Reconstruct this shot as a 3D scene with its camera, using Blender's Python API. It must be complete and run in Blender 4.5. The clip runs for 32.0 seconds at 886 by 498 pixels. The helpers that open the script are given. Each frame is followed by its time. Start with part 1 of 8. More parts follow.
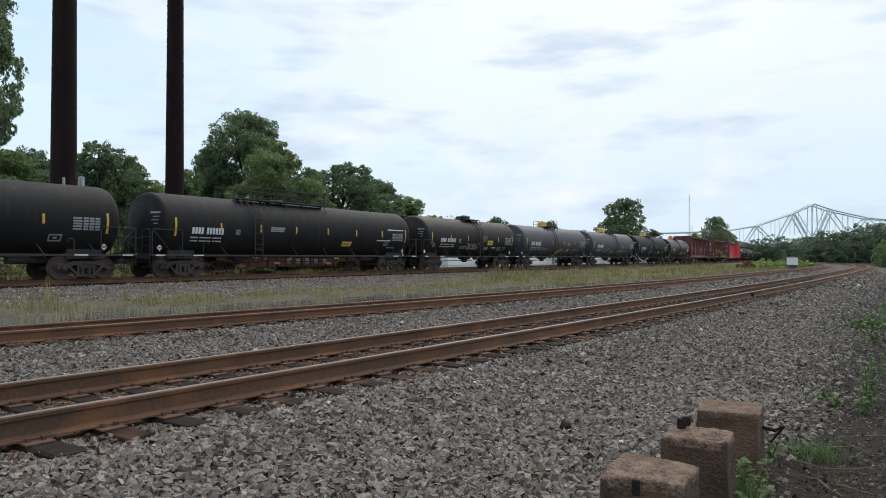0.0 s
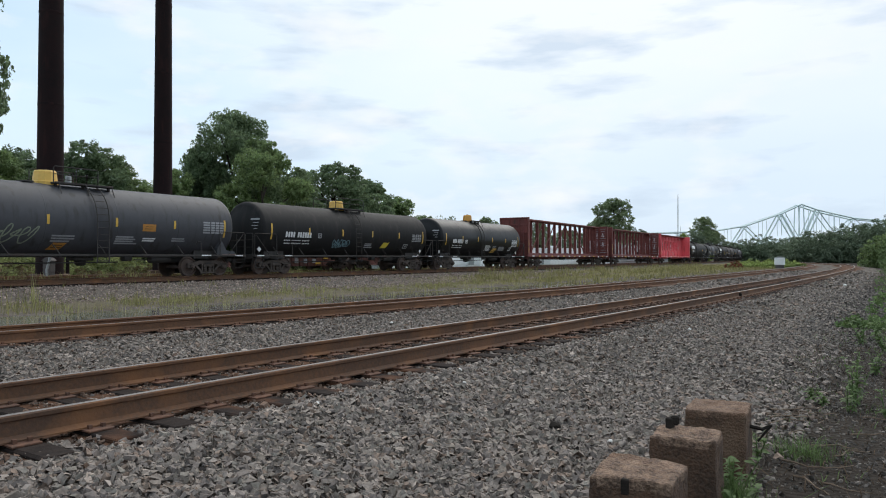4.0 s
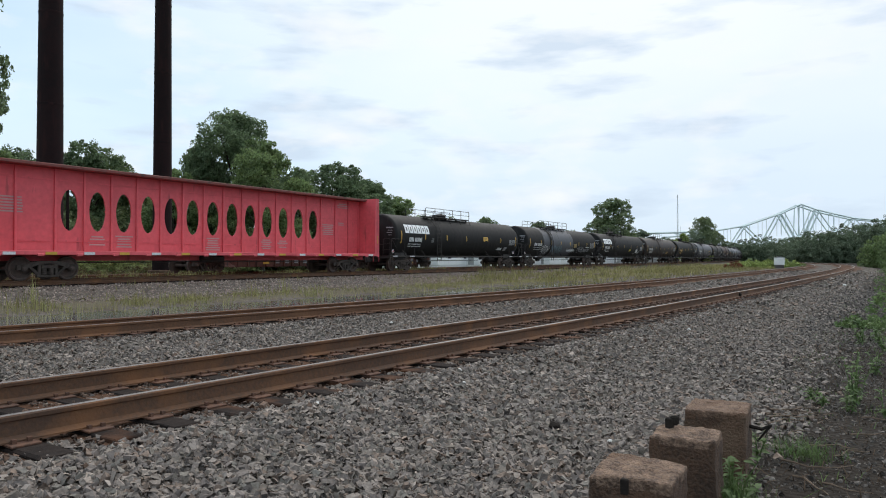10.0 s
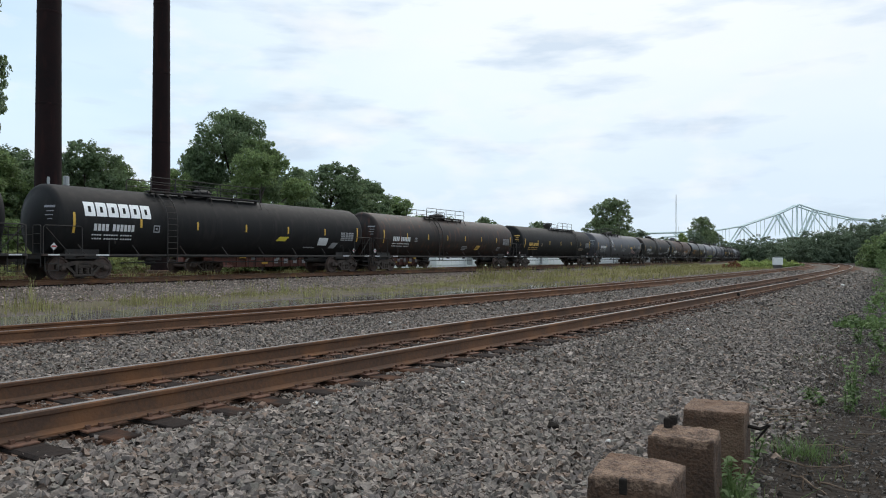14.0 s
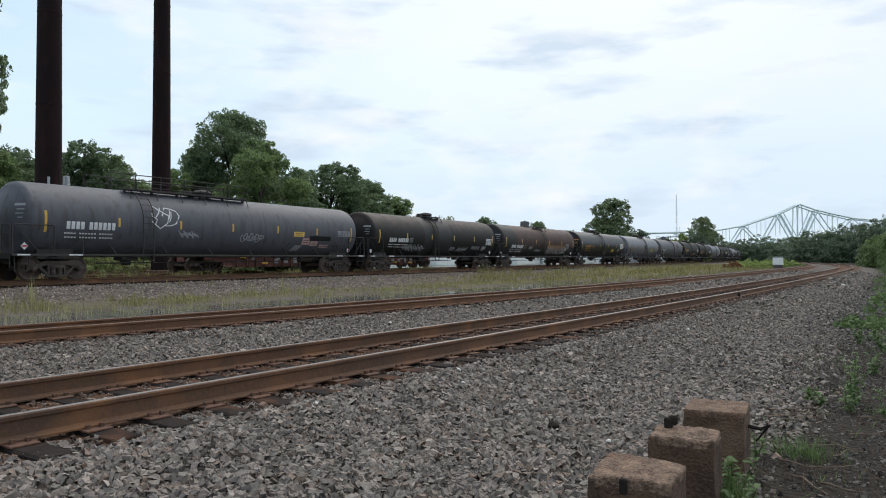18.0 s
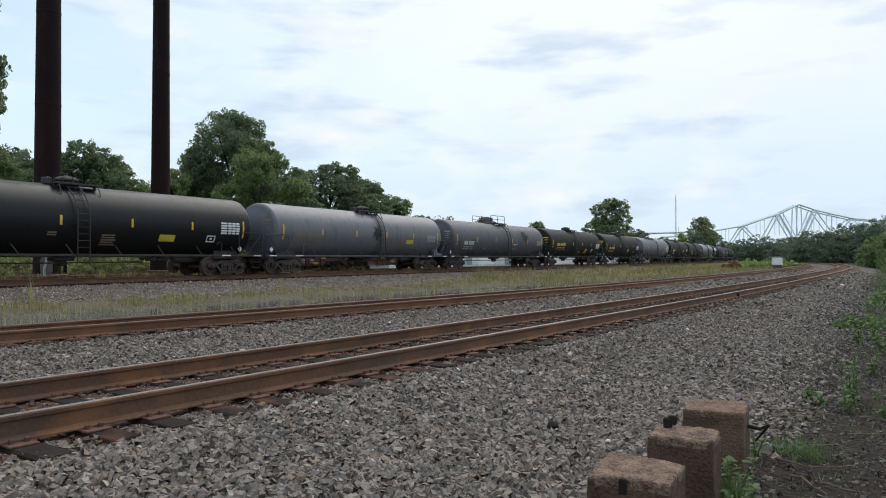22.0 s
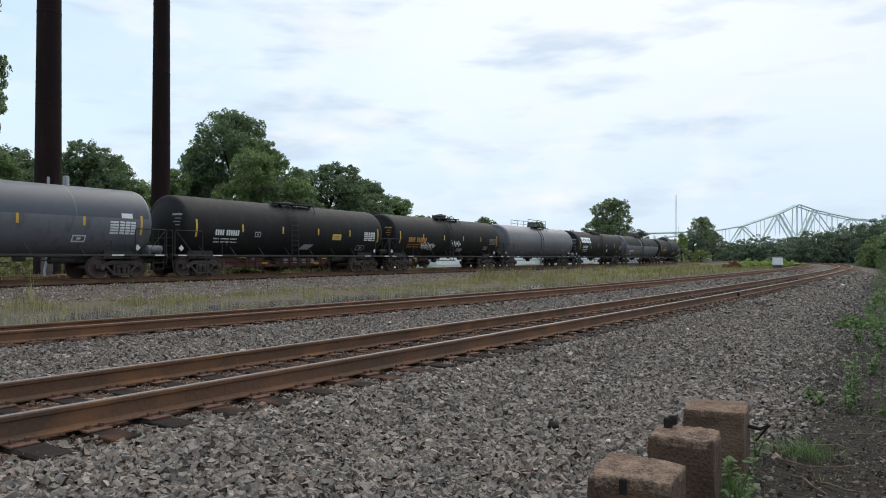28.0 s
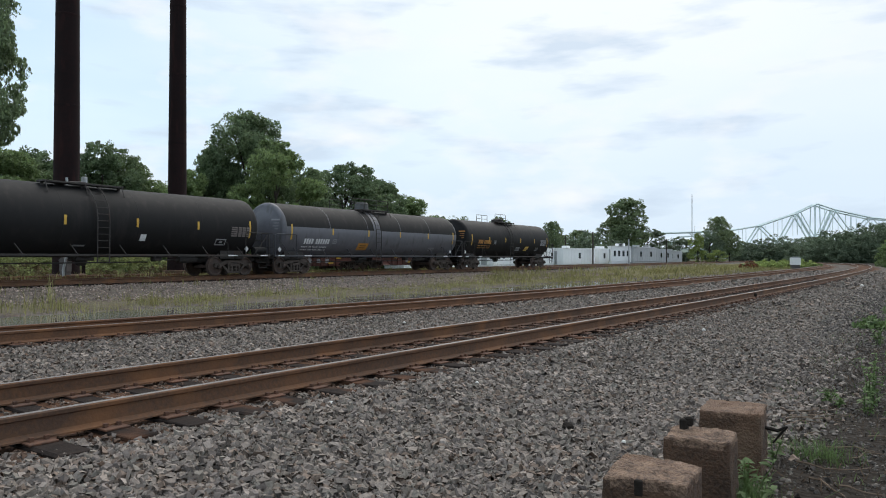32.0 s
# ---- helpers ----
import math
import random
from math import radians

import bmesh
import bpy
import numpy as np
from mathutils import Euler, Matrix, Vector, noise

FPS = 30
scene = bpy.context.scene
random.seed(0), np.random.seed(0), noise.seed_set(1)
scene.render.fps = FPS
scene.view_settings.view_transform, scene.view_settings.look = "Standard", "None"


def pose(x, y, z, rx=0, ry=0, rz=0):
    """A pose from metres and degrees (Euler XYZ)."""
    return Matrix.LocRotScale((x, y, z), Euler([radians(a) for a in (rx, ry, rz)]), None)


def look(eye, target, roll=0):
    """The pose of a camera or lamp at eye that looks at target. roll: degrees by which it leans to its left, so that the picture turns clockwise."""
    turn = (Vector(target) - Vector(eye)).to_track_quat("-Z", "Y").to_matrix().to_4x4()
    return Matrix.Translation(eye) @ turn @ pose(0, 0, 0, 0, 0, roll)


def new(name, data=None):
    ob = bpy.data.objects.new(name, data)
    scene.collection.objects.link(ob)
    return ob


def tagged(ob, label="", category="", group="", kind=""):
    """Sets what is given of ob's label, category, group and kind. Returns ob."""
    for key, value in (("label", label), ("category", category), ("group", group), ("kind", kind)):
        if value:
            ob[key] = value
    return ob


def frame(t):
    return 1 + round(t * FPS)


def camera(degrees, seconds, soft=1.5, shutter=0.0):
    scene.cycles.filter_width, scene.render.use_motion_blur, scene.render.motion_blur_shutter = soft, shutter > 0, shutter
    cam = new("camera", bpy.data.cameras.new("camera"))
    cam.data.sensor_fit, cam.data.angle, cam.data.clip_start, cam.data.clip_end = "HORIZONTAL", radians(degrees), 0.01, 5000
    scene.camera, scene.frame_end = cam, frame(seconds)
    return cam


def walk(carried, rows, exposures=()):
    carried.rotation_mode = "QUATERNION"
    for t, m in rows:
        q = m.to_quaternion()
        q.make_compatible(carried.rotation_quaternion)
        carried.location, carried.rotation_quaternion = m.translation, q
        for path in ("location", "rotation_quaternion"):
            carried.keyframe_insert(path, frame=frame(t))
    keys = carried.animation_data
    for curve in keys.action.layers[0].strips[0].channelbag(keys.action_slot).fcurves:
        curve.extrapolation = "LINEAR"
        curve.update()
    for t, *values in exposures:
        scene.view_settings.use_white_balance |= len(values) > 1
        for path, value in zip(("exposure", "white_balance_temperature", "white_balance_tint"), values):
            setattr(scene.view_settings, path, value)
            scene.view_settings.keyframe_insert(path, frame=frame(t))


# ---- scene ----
# Eye about 1.06 m above the nearest rail; a level stand that pans a little.
EYE = (0.0, 0.0, 1.26)
cam = camera(64.2, 32.0, soft=1.03)
PAN = ((0, 0.97), (2.2, 0.98), (2.6, 1.0), (3.0, 0.8), (3.5, 0.42), (4.5, -0.05), (5.5, -0.27), (6.0, -0.35), (6.5, -0.36),
       (7.0, -0.28), (7.5, -0.19), (8.0, -0.13), (8.5, -0.06), (9.0, 0.0), (9.5, 0.06), (10.0, 0.11), (10.5, 0.16), (11.0, 0.23),
       (11.5, 0.16), (12.0, 0.04), (12.5, 0.0), (16.0, 0.01), (19.0, 0.03), (21.0, 0.0), (22.5, -0.03), (25.5, -0.03), (27.5, 0.0),
       (28.0, 0.0), (28.5, 0.04), (29.0, 0.07), (29.5, 0.1), (30.0, 0.14), (30.5, 0.2), (31.0, 0.3), (31.5, 0.62), (32.0, 1.16))
TILT = 90.73
walk(cam, [(t, pose(*EYE, TILT, 0, a)) for t, a in PAN])

# ---------------------------------------------------------------- light
SUN_EL, SUN_AZ = radians(52), radians(22)
world = bpy.data.worlds.new("world")
scene.world = world
world.use_nodes = True
wn, wl = world.node_tree.nodes, world.node_tree.links
wn.clear()
w_out, w_bg, w_mix = wn.new("ShaderNodeOutputWorld"), wn.new("ShaderNodeBackground"), wn.new("ShaderNodeMix")
w_sky, w_tc, w_map = wn.new("ShaderNodeTexSky"), wn.new("ShaderNodeTexCoord"), wn.new("ShaderNodeMapping")
w_sky.sky_type, w_sky.sun_disc = "NISHITA", False
w_sky.sun_elevation, w_sky.sun_rotation = SUN_EL, SUN_AZ
w_sky.air_density, w_sky.dust_density = 1.0, 0.4
w_map.inputs["Scale"].default_value = (1.0, 1.0, 3.2)
w_map.inputs["Location"].default_value = (0.35, 0.1, 0.2)
w_n1, w_n2, w_r1, w_r2, w_cl = (wn.new("ShaderNodeTexNoise"), wn.new("ShaderNodeTexNoise"), wn.new("ShaderNodeValToRGB"),
                                wn.new("ShaderNodeValToRGB"), wn.new("ShaderNodeMix"))
w_n1.inputs["Scale"].default_value, w_n1.inputs["Detail"].default_value = 1.6, 3
w_n1.inputs["Roughness"].default_value = 0.55
w_n2.inputs["Scale"].default_value, w_n2.inputs["Detail"].default_value = 1.9, 4
w_r1.color_ramp.elements[0].position, w_r1.color_ramp.elements[1].position = 0.05, 0.42
w_r2.color_ramp.elements[0].position, w_r2.color_ramp.elements[1].position = 0.3, 0.62
w_r2.color_ramp.elements[0].color = (5.6, 7.6, 9.9, 1)
w_r2.color_ramp.elements[1].color = (7.2, 8.9, 10.2, 1)
w_mix.data_type = "RGBA"
for a, b in ((w_tc.outputs["Generated"], w_map.inputs["Vector"]), (w_map.outputs[0], w_n1.inputs["Vector"]),
             (w_map.outputs[0], w_n2.inputs["Vector"]), (w_n1.outputs["Fac"], w_r1.inputs[0]), (w_n2.outputs["Fac"], w_r2.inputs[0]),
             (w_r1.outputs["Color"], w_mix.inputs[0]), (w_sky.outputs[0], w_mix.inputs[6]), (w_r2.outputs[0], w_mix.inputs[7]),
             (w_mix.outputs[2], w_bg.inputs[0]), (w_bg.outputs[0], w_out.inputs[0])):
    wl.new(a, b)
# the veil whitens towards the sun
SUN_DIR = (math.sin(SUN_AZ) * math.cos(SUN_EL), math.cos(SUN_AZ) * math.cos(SUN_EL), math.sin(SUN_EL))
w_dot, w_gl, w_gm = wn.new("ShaderNodeVectorMath"), wn.new("ShaderNodeMapRange"), wn.new("ShaderNodeMix")
w_dot.operation, w_dot.inputs[1].default_value = "DOT_PRODUCT", SUN_DIR
w_gl.interpolation_type = "SMOOTHSTEP"
w_gl.inputs[1].default_value, w_gl.inputs[2].default_value = 0.5, 0.94
w_gm.data_type = "RGBA"
w_gm.inputs[7].default_value = (9.5, 9.9, 10.3, 1)
# a pale grey-blue bank low over the horizon
w_hz, w_sp, w_hm = wn.new("ShaderNodeMapRange"), wn.new("ShaderNodeSeparateXYZ"), wn.new("ShaderNodeMix")
w_hz.interpolation_type = "SMOOTHSTEP"
w_hz.inputs[1].default_value, w_hz.inputs[2].default_value, w_hz.inputs[3].default_value, w_hz.inputs[4].default_value = 0.0, 0.2, 0.75, 0.0
w_hm.data_type = "RGBA"
w_hm.inputs[7].default_value = (7.0, 8.1, 9.2, 1)
for a, b in ((w_tc.outputs["Generated"], w_sp.inputs[0]), (w_sp.outputs[2], w_hz.inputs[0]), (w_hz.outputs[0], w_hm.inputs[0]), (w_gm.outputs[2], w_hm.inputs[6])):
    wl.new(a, b)
# flat grey-blue streaks low in the sky, and a few white puffs
w_n3, w_r3, w_map3 = wn.new("ShaderNodeTexNoise"), wn.new("ShaderNodeValToRGB"), wn.new("ShaderNodeMapping")
w_map3.inputs["Scale"].default_value = (1.0, 1.0, 4.6)
w_map3.inputs["Location"].default_value = (0.9, 1.4, 2.6)
w_n3.inputs["Scale"].default_value, w_n3.inputs["Detail"].default_value = 5.2, 8
w_r3.color_ramp.elements[0].position, w_r3.color_ramp.elements[1].position = 0.52, 0.66
w_r3.color_ramp.elements[0].color, w_r3.color_ramp.elements[1].color = (0, 0, 0, 1), (0.8, 0.8, 0.8, 1)
w_cl.data_type = "RGBA"
w_cl.inputs[7].default_value = (6.0, 7.15, 8.55, 1)
w_n4, w_r4, w_pf, w_map4 = wn.new("ShaderNodeTexNoise"), wn.new("ShaderNodeValToRGB"), wn.new("ShaderNodeMix"), wn.new("ShaderNodeMapping")
w_map4.inputs["Scale"].default_value = (1.0, 1.0, 2.6)
w_map4.inputs["Location"].default_value = (4.1, 0.4, 1.3)
w_n4.inputs["Scale"].default_value, w_n4.inputs["Detail"].default_value = 7.5, 9
w_r4.color_ramp.elements[0].position, w_r4.color_ramp.elements[1].position = 0.5, 0.74
w_pf.data_type = "RGBA"
w_pf.inputs[7].default_value = (9.0, 9.4, 9.8, 1)
for a, b in ((w_tc.outputs["Generated"], w_dot.inputs[0]), (w_dot.outputs["Value"], w_gl.inputs[0]), (w_gl.outputs[0], w_gm.inputs[0]), (w_mix.outputs[2], w_gm.inputs[6]),
             (w_tc.outputs["Generated"], w_map3.inputs["Vector"]), (w_map3.outputs[0], w_n3.inputs["Vector"]), (w_n3.outputs["Fac"], w_r3.inputs[0]),
             (w_r3.outputs["Color"], w_cl.inputs[0]), (w_hm.outputs[2], w_cl.inputs[6]),
             (w_tc.outputs["Generated"], w_map4.inputs["Vector"]), (w_map4.outputs[0], w_n4.inputs["Vector"]), (w_n4.outputs["Fac"], w_r4.inputs[0]),
             (w_r4.outputs["Color"], w_pf.inputs[0]), (w_cl.outputs[2], w_pf.inputs[6]), (w_pf.outputs[2], w_bg.inputs[0])):
    wl.new(a, b)
w_bg.inputs[1].default_value = 0.105
sun = new("sun", bpy.data.lights.new("sun", "SUN"))
sun.data.energy, sun.data.angle, sun.data.color = 1.85, radians(55), (1.0, 0.96, 0.9)
sun.matrix_world = look((0, 0, 50), (50 * -math.sin(SUN_AZ) * math.cos(SUN_EL), -50 * math.cos(SUN_AZ) * math.cos(SUN_EL),
                                     50 - 50 * math.sin(SUN_EL)))
scene.view_settings.exposure = 0.0

# ---------------------------------------------------------------- materials
MATS = {}


def mat(name, c1, c2=None, rough=0.7, metal=0.0, grain=8.0, blotch=0.6, bump=0.2, c3=None, streak=False, spec=0.5, per="", cover=0.5,
        stretch=(1, 1, 1), spread=(0.55, 1.5)):
    """Two colours mixed by a coarse and a fine noise, a third as wear, with a fine relief."""
    if name in MATS:
        return MATS[name]
    m = bpy.data.materials.new(name)
    m.use_nodes = True
    n, l = m.node_tree.nodes, m.node_tree.links
    b = n["Principled BSDF"]
    c2 = c2 or tuple(v * 0.75 for v in c1)
    tc, mp, info = n.new("ShaderNodeTexCoord"), n.new("ShaderNodeMapping"), n.new("ShaderNodeObjectInfo")
    add = n.new("ShaderNodeVectorMath")
    add.operation = "ADD"
    mul = n.new("ShaderNodeMath")
    mul.operation, mul.inputs[1].default_value = "MULTIPLY", 37.0
    l.new(info.outputs["Random"], mul.inputs[0])
    l.new(tc.outputs["Object"], add.inputs[0])
    l.new(mul.outputs[0], add.inputs[1])
    mp.inputs["Scale"].default_value = stretch
    l.new(add.outputs[0], mp.inputs[0])
    fine, coarse, mixf = n.new("ShaderNodeTexNoise"), n.new("ShaderNodeTexNoise"), n.new("ShaderNodeMix")
    fine.inputs["Scale"].default_value, fine.inputs["Detail"].default_value = grain, 8
    coarse.inputs["Scale"].default_value, coarse.inputs["Detail"].default_value = blotch, 4
    l.new(mp.outputs[0], fine.inputs[0])
    l.new(mp.outputs[0], coarse.inputs[0])
    mixf.inputs[0].default_value = 0.5
    l.new(fine.outputs["Fac"], mixf.inputs[2])
    l.new(coarse.outputs["Fac"], mixf.inputs[3])
    ramp = n.new("ShaderNodeValToRGB")
    e = ramp.color_ramp.elements
    e[0].position, e[1].position = 0.38, 0.62
    e[0].color, e[1].color = (*c2, 1), (*c1, 1)
    l.new(mixf.outputs[0], ramp.inputs[0])
    out = ramp.outputs[0]
    if c3:
        wear, wr, mx = n.new("ShaderNodeTexNoise"), n.new("ShaderNodeValToRGB"), n.new("ShaderNodeMix")
        mp2 = n.new("ShaderNodeMapping")
        mp2.inputs["Scale"].default_value = (2.2, 2.2, 0.35) if streak else (1, 1, 1)
        l.new(add.outputs[0], mp2.inputs[0])
        l.new(mp2.outputs[0], wear.inputs[0])
        wear.inputs["Scale"].default_value, wear.inputs["Detail"].default_value = 1.6, 7
        wr.color_ramp.elements[0].position, wr.color_ramp.elements[1].position = cover, cover + 0.16
        l.new(wear.outputs["Fac"], wr.inputs[0])
        mx.data_type = "RGBA"
        l.new(wr.outputs[0], mx.inputs[0])
        l.new(out, mx.inputs[6])
        mx.inputs[7].default_value = (*c3, 1)
        out = mx.outputs[2]
    if per:
        hs, val = n.new("ShaderNodeHueSaturation"), n.new("ShaderNodeMapRange")
        src = info.outputs["Random"]
        if per == "island":
            src = n.new("ShaderNodeNewGeometry").outputs["Random Per Island"]
        l.new(src, val.inputs[0])
        val.inputs[3].default_value, val.inputs[4].default_value = spread
        l.new(val.outputs[0], hs.inputs["Value"])
        l.new(out, hs.inputs["Color"])
        out = hs.outputs[0]
    l.new(out, b.inputs["Base Color"])
    rr = n.new("ShaderNodeMapRange")
    l.new(fine.outputs["Fac"], rr.inputs[0])
    rr.inputs[3].default_value, rr.inputs[4].default_value = max(0.02, rough - 0.12), min(1, rough + 0.12)
    l.new(rr.outputs[0], b.inputs["Roughness"])
    b.inputs["Metallic"].default_value = metal
    b.inputs["Specular IOR Level"].default_value = spec
    if bump:
        bp = n.new("ShaderNodeBump")
        bp.inputs["Strength"].default_value, bp.inputs["Distance"].default_value = bump, 0.02
        l.new(fine.outputs["Fac"], bp.inputs["Height"])
        l.new(bp.outputs[0], b.inputs["Normal"])
    MATS[name] = m
    return m


def leaf_mat(name, c1, c2):
    """Leaves: colour varied from leaf to leaf and in patches, a little light passes through."""
    m = mat(name, c1, c2, rough=0.6, grain=3.0, blotch=0.5, bump=0, per="island", spec=0.3)
    n, l = m.node_tree.nodes, m.node_tree.links
    b = n["Principled BSDF"]
    tr, mx = n.new("ShaderNodeBsdfTranslucent"), n.new("ShaderNodeMixShader")
    src = b.inputs["Base Color"].links[0].from_socket
    l.new(src, tr.inputs[0])
    mx.inputs[0].default_value = 0.42
    l.new(b.outputs[0], mx.inputs[1])
    l.new(tr.outputs[0], mx.inputs[2])
    l.new(mx.outputs[0], n["Material Output"].inputs[0])
    return m


RUST = mat("rail_rust", (0.148, 0.07, 0.034), (0.08, 0.042, 0.025), rough=0.85, grain=30, blotch=1.5, bump=0.3, c3=(0.19, 0.084, 0.034), cover=0.53)
RAILTOP = mat("rail_head_steel", (0.21, 0.183, 0.168), (0.125, 0.102, 0.09), rough=0.5, metal=0.45, grain=20, bump=0.05)
RUST2 = mat("orange_rail_rust", (0.18, 0.084, 0.04), (0.1, 0.05, 0.028), rough=0.88, grain=30, blotch=1.5, bump=0.3, c3=(0.21, 0.094, 0.04), cover=0.55)
RAILDULL = mat("rail_head_dull", (0.15, 0.12, 0.11), (0.09, 0.07, 0.062), rough=0.5, metal=0.4, grain=20, bump=0.1)
TIE = mat("creosote_wood", (0.04, 0.03, 0.026), (0.018, 0.015, 0.014), rough=0.95, spec=0.08, grain=14, blotch=2, bump=0.6, c3=(0.115, 0.056, 0.033), cover=0.53,
          stretch=(6, 1, 1))
PLATE = mat("plate_rust", (0.145, 0.066, 0.038), (0.07, 0.036, 0.024), rough=0.9, grain=25, bump=0.4)
STONE = mat("ballast_stone", spread=(0.76, 1.26), c1=(0.238, 0.2, 0.177), c2=(0.14, 0.1165, 0.1025), spec=0.25, rough=0.9, grain=40, blotch=6, bump=0.4, per="island")


def tint_islands(m, colours):
    """Multiplies a material's colour by one of a few tints, piece by piece."""
    n, l = m.node_tree.nodes, m.node_tree.links
    b = n["Principled BSDF"]
    src = b.inputs["Base Color"].links[0].from_socket
    geo, wn_, rp, mx = n.new("ShaderNodeNewGeometry"), n.new("ShaderNodeTexWhiteNoise"), n.new("ShaderNodeValToRGB"), n.new("ShaderNodeMix")
    wn_.noise_dimensions = "1D"
    l.new(geo.outputs["Random Per Island"], wn_.inputs["W"])
    l.new(wn_.outputs["Value"], rp.inputs[0])
    rp.color_ramp.interpolation = "CONSTANT"
    e = rp.color_ramp.elements
    while len(e) < len(colours):
        e.new(0.5)
    for i, c in enumerate(colours):
        e[i].position, e[i].color = i / len(colours), (*c, 1)
    mx.data_type, mx.blend_type = "RGBA", "MULTIPLY"
    mx.inputs[0].default_value = 1.0
    l.new(src, mx.inputs[6])
    l.new(rp.outputs[0], mx.inputs[7])
    l.new(mx.outputs[2], b.inputs["Base Color"])


tint_islands(STONE, ((0.85, 0.85, 0.86), (1.08, 1.07, 1.04), (1.0, 0.89, 0.8), (1.2, 1.21, 1.2), (0.7, 0.7, 0.71), (1.0, 1.0, 0.95), (0.95, 1.0, 0.97), (1.4, 1.38, 1.33)))
BLACK = mat("black_tank_paint", (0.016, 0.0152, 0.0153), (0.0114, 0.0108, 0.011), rough=0.66, spec=0.18, grain=4, blotch=0.5, bump=0.04, c3=(0.0215, 0.0192, 0.0185), streak=True, cover=0.53)
GLOSS = mat("glossy_black_paint", (0.008, 0.0082, 0.0092), (0.0062, 0.0064, 0.007), rough=0.4, grain=3, blotch=0.5, bump=0.015, spec=0.24)
BROWN = mat("rusty_black_paint", (0.03, 0.018, 0.015), (0.015, 0.012, 0.011), rough=0.6, spec=0.3, grain=3, blotch=0.4, bump=0.05, c3=(0.07, 0.028, 0.017), streak=True, cover=0.55)
MGREY = mat("mid_grey_tank_paint", (0.09, 0.09, 0.102), (0.07, 0.07, 0.08), rough=0.55, spec=0.3, grain=4, blotch=0.4, bump=0.04, c3=(0.055, 0.052, 0.053), streak=True, cover=0.54)
GREY = mat("grey_tank_paint", (0.06, 0.06, 0.067), (0.047, 0.047, 0.053), rough=0.55, spec=0.3, grain=4, blotch=0.4, bump=0.04, c3=(0.036, 0.034, 0.034), streak=True, cover=0.54)
LGREY = mat("light_grey_tank_paint", (0.128, 0.127, 0.143), (0.102, 0.101, 0.114), rough=0.45, spec=0.36, grain=4, blotch=0.4, bump=0.04, c3=(0.076, 0.073, 0.073), streak=True, cover=0.56)
DGREY = mat("dark_grey_patch_paint", (0.024, 0.0235, 0.025), (0.018, 0.0176, 0.0185), rough=0.6, spec=0.3, grain=3, blotch=0.4, bump=0.03)
BLUEGREY = mat("blue_grey_tank_paint", (0.062, 0.067, 0.084), (0.05, 0.054, 0.068), rough=0.45, spec=0.36, grain=4, blotch=0.4, bump=0.04)


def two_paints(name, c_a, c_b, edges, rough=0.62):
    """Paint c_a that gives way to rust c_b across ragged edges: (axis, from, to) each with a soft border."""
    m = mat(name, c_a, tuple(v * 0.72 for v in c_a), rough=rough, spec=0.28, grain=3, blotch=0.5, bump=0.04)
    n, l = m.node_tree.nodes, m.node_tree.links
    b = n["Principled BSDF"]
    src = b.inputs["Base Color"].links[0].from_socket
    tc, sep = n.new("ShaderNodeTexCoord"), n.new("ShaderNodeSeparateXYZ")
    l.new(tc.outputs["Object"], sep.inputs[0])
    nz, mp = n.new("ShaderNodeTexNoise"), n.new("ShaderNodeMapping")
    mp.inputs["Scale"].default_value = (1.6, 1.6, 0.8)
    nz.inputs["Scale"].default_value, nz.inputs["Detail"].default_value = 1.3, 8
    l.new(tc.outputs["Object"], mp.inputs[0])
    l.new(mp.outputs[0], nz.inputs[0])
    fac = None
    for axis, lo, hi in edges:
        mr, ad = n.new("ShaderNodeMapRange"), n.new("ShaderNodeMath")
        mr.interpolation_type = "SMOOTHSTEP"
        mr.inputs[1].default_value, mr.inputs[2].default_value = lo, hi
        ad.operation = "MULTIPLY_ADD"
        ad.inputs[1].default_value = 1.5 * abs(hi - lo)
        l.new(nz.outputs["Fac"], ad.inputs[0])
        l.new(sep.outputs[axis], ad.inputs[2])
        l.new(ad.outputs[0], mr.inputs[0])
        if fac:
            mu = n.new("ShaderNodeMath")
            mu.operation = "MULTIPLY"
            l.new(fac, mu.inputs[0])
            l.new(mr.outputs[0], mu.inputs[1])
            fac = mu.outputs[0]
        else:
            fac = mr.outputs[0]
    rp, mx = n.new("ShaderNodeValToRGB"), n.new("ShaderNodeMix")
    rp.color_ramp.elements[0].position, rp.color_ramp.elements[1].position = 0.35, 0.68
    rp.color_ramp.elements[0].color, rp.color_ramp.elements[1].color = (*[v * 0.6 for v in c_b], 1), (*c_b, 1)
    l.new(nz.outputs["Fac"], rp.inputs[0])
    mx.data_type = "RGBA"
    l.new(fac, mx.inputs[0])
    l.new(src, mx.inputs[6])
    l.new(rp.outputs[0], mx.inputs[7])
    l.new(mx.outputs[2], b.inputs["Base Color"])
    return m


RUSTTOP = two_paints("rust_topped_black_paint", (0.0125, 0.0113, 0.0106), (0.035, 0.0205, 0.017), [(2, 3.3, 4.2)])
# rust brown, darker grey towards the bottom and the leading end
RUSTCAR = two_paints("rust_brown_over_black", (0.024, 0.022, 0.0215), (0.07, 0.036, 0.027), [(2, 2.2, 3.3), (0, -5.4, -4.4)])
IRON = mat("underframe_iron", (0.042, 0.036, 0.033), (0.024, 0.021, 0.019), rough=0.8, grain=12, blotch=2, bump=0.3, c3=(0.05, 0.03, 0.022), cover=0.56)
TRUCKM = mat("truck_casting", (0.085, 0.067, 0.057), (0.042, 0.034, 0.029), rough=0.85, grain=12, blotch=2, bump=0.3, spec=0.25)
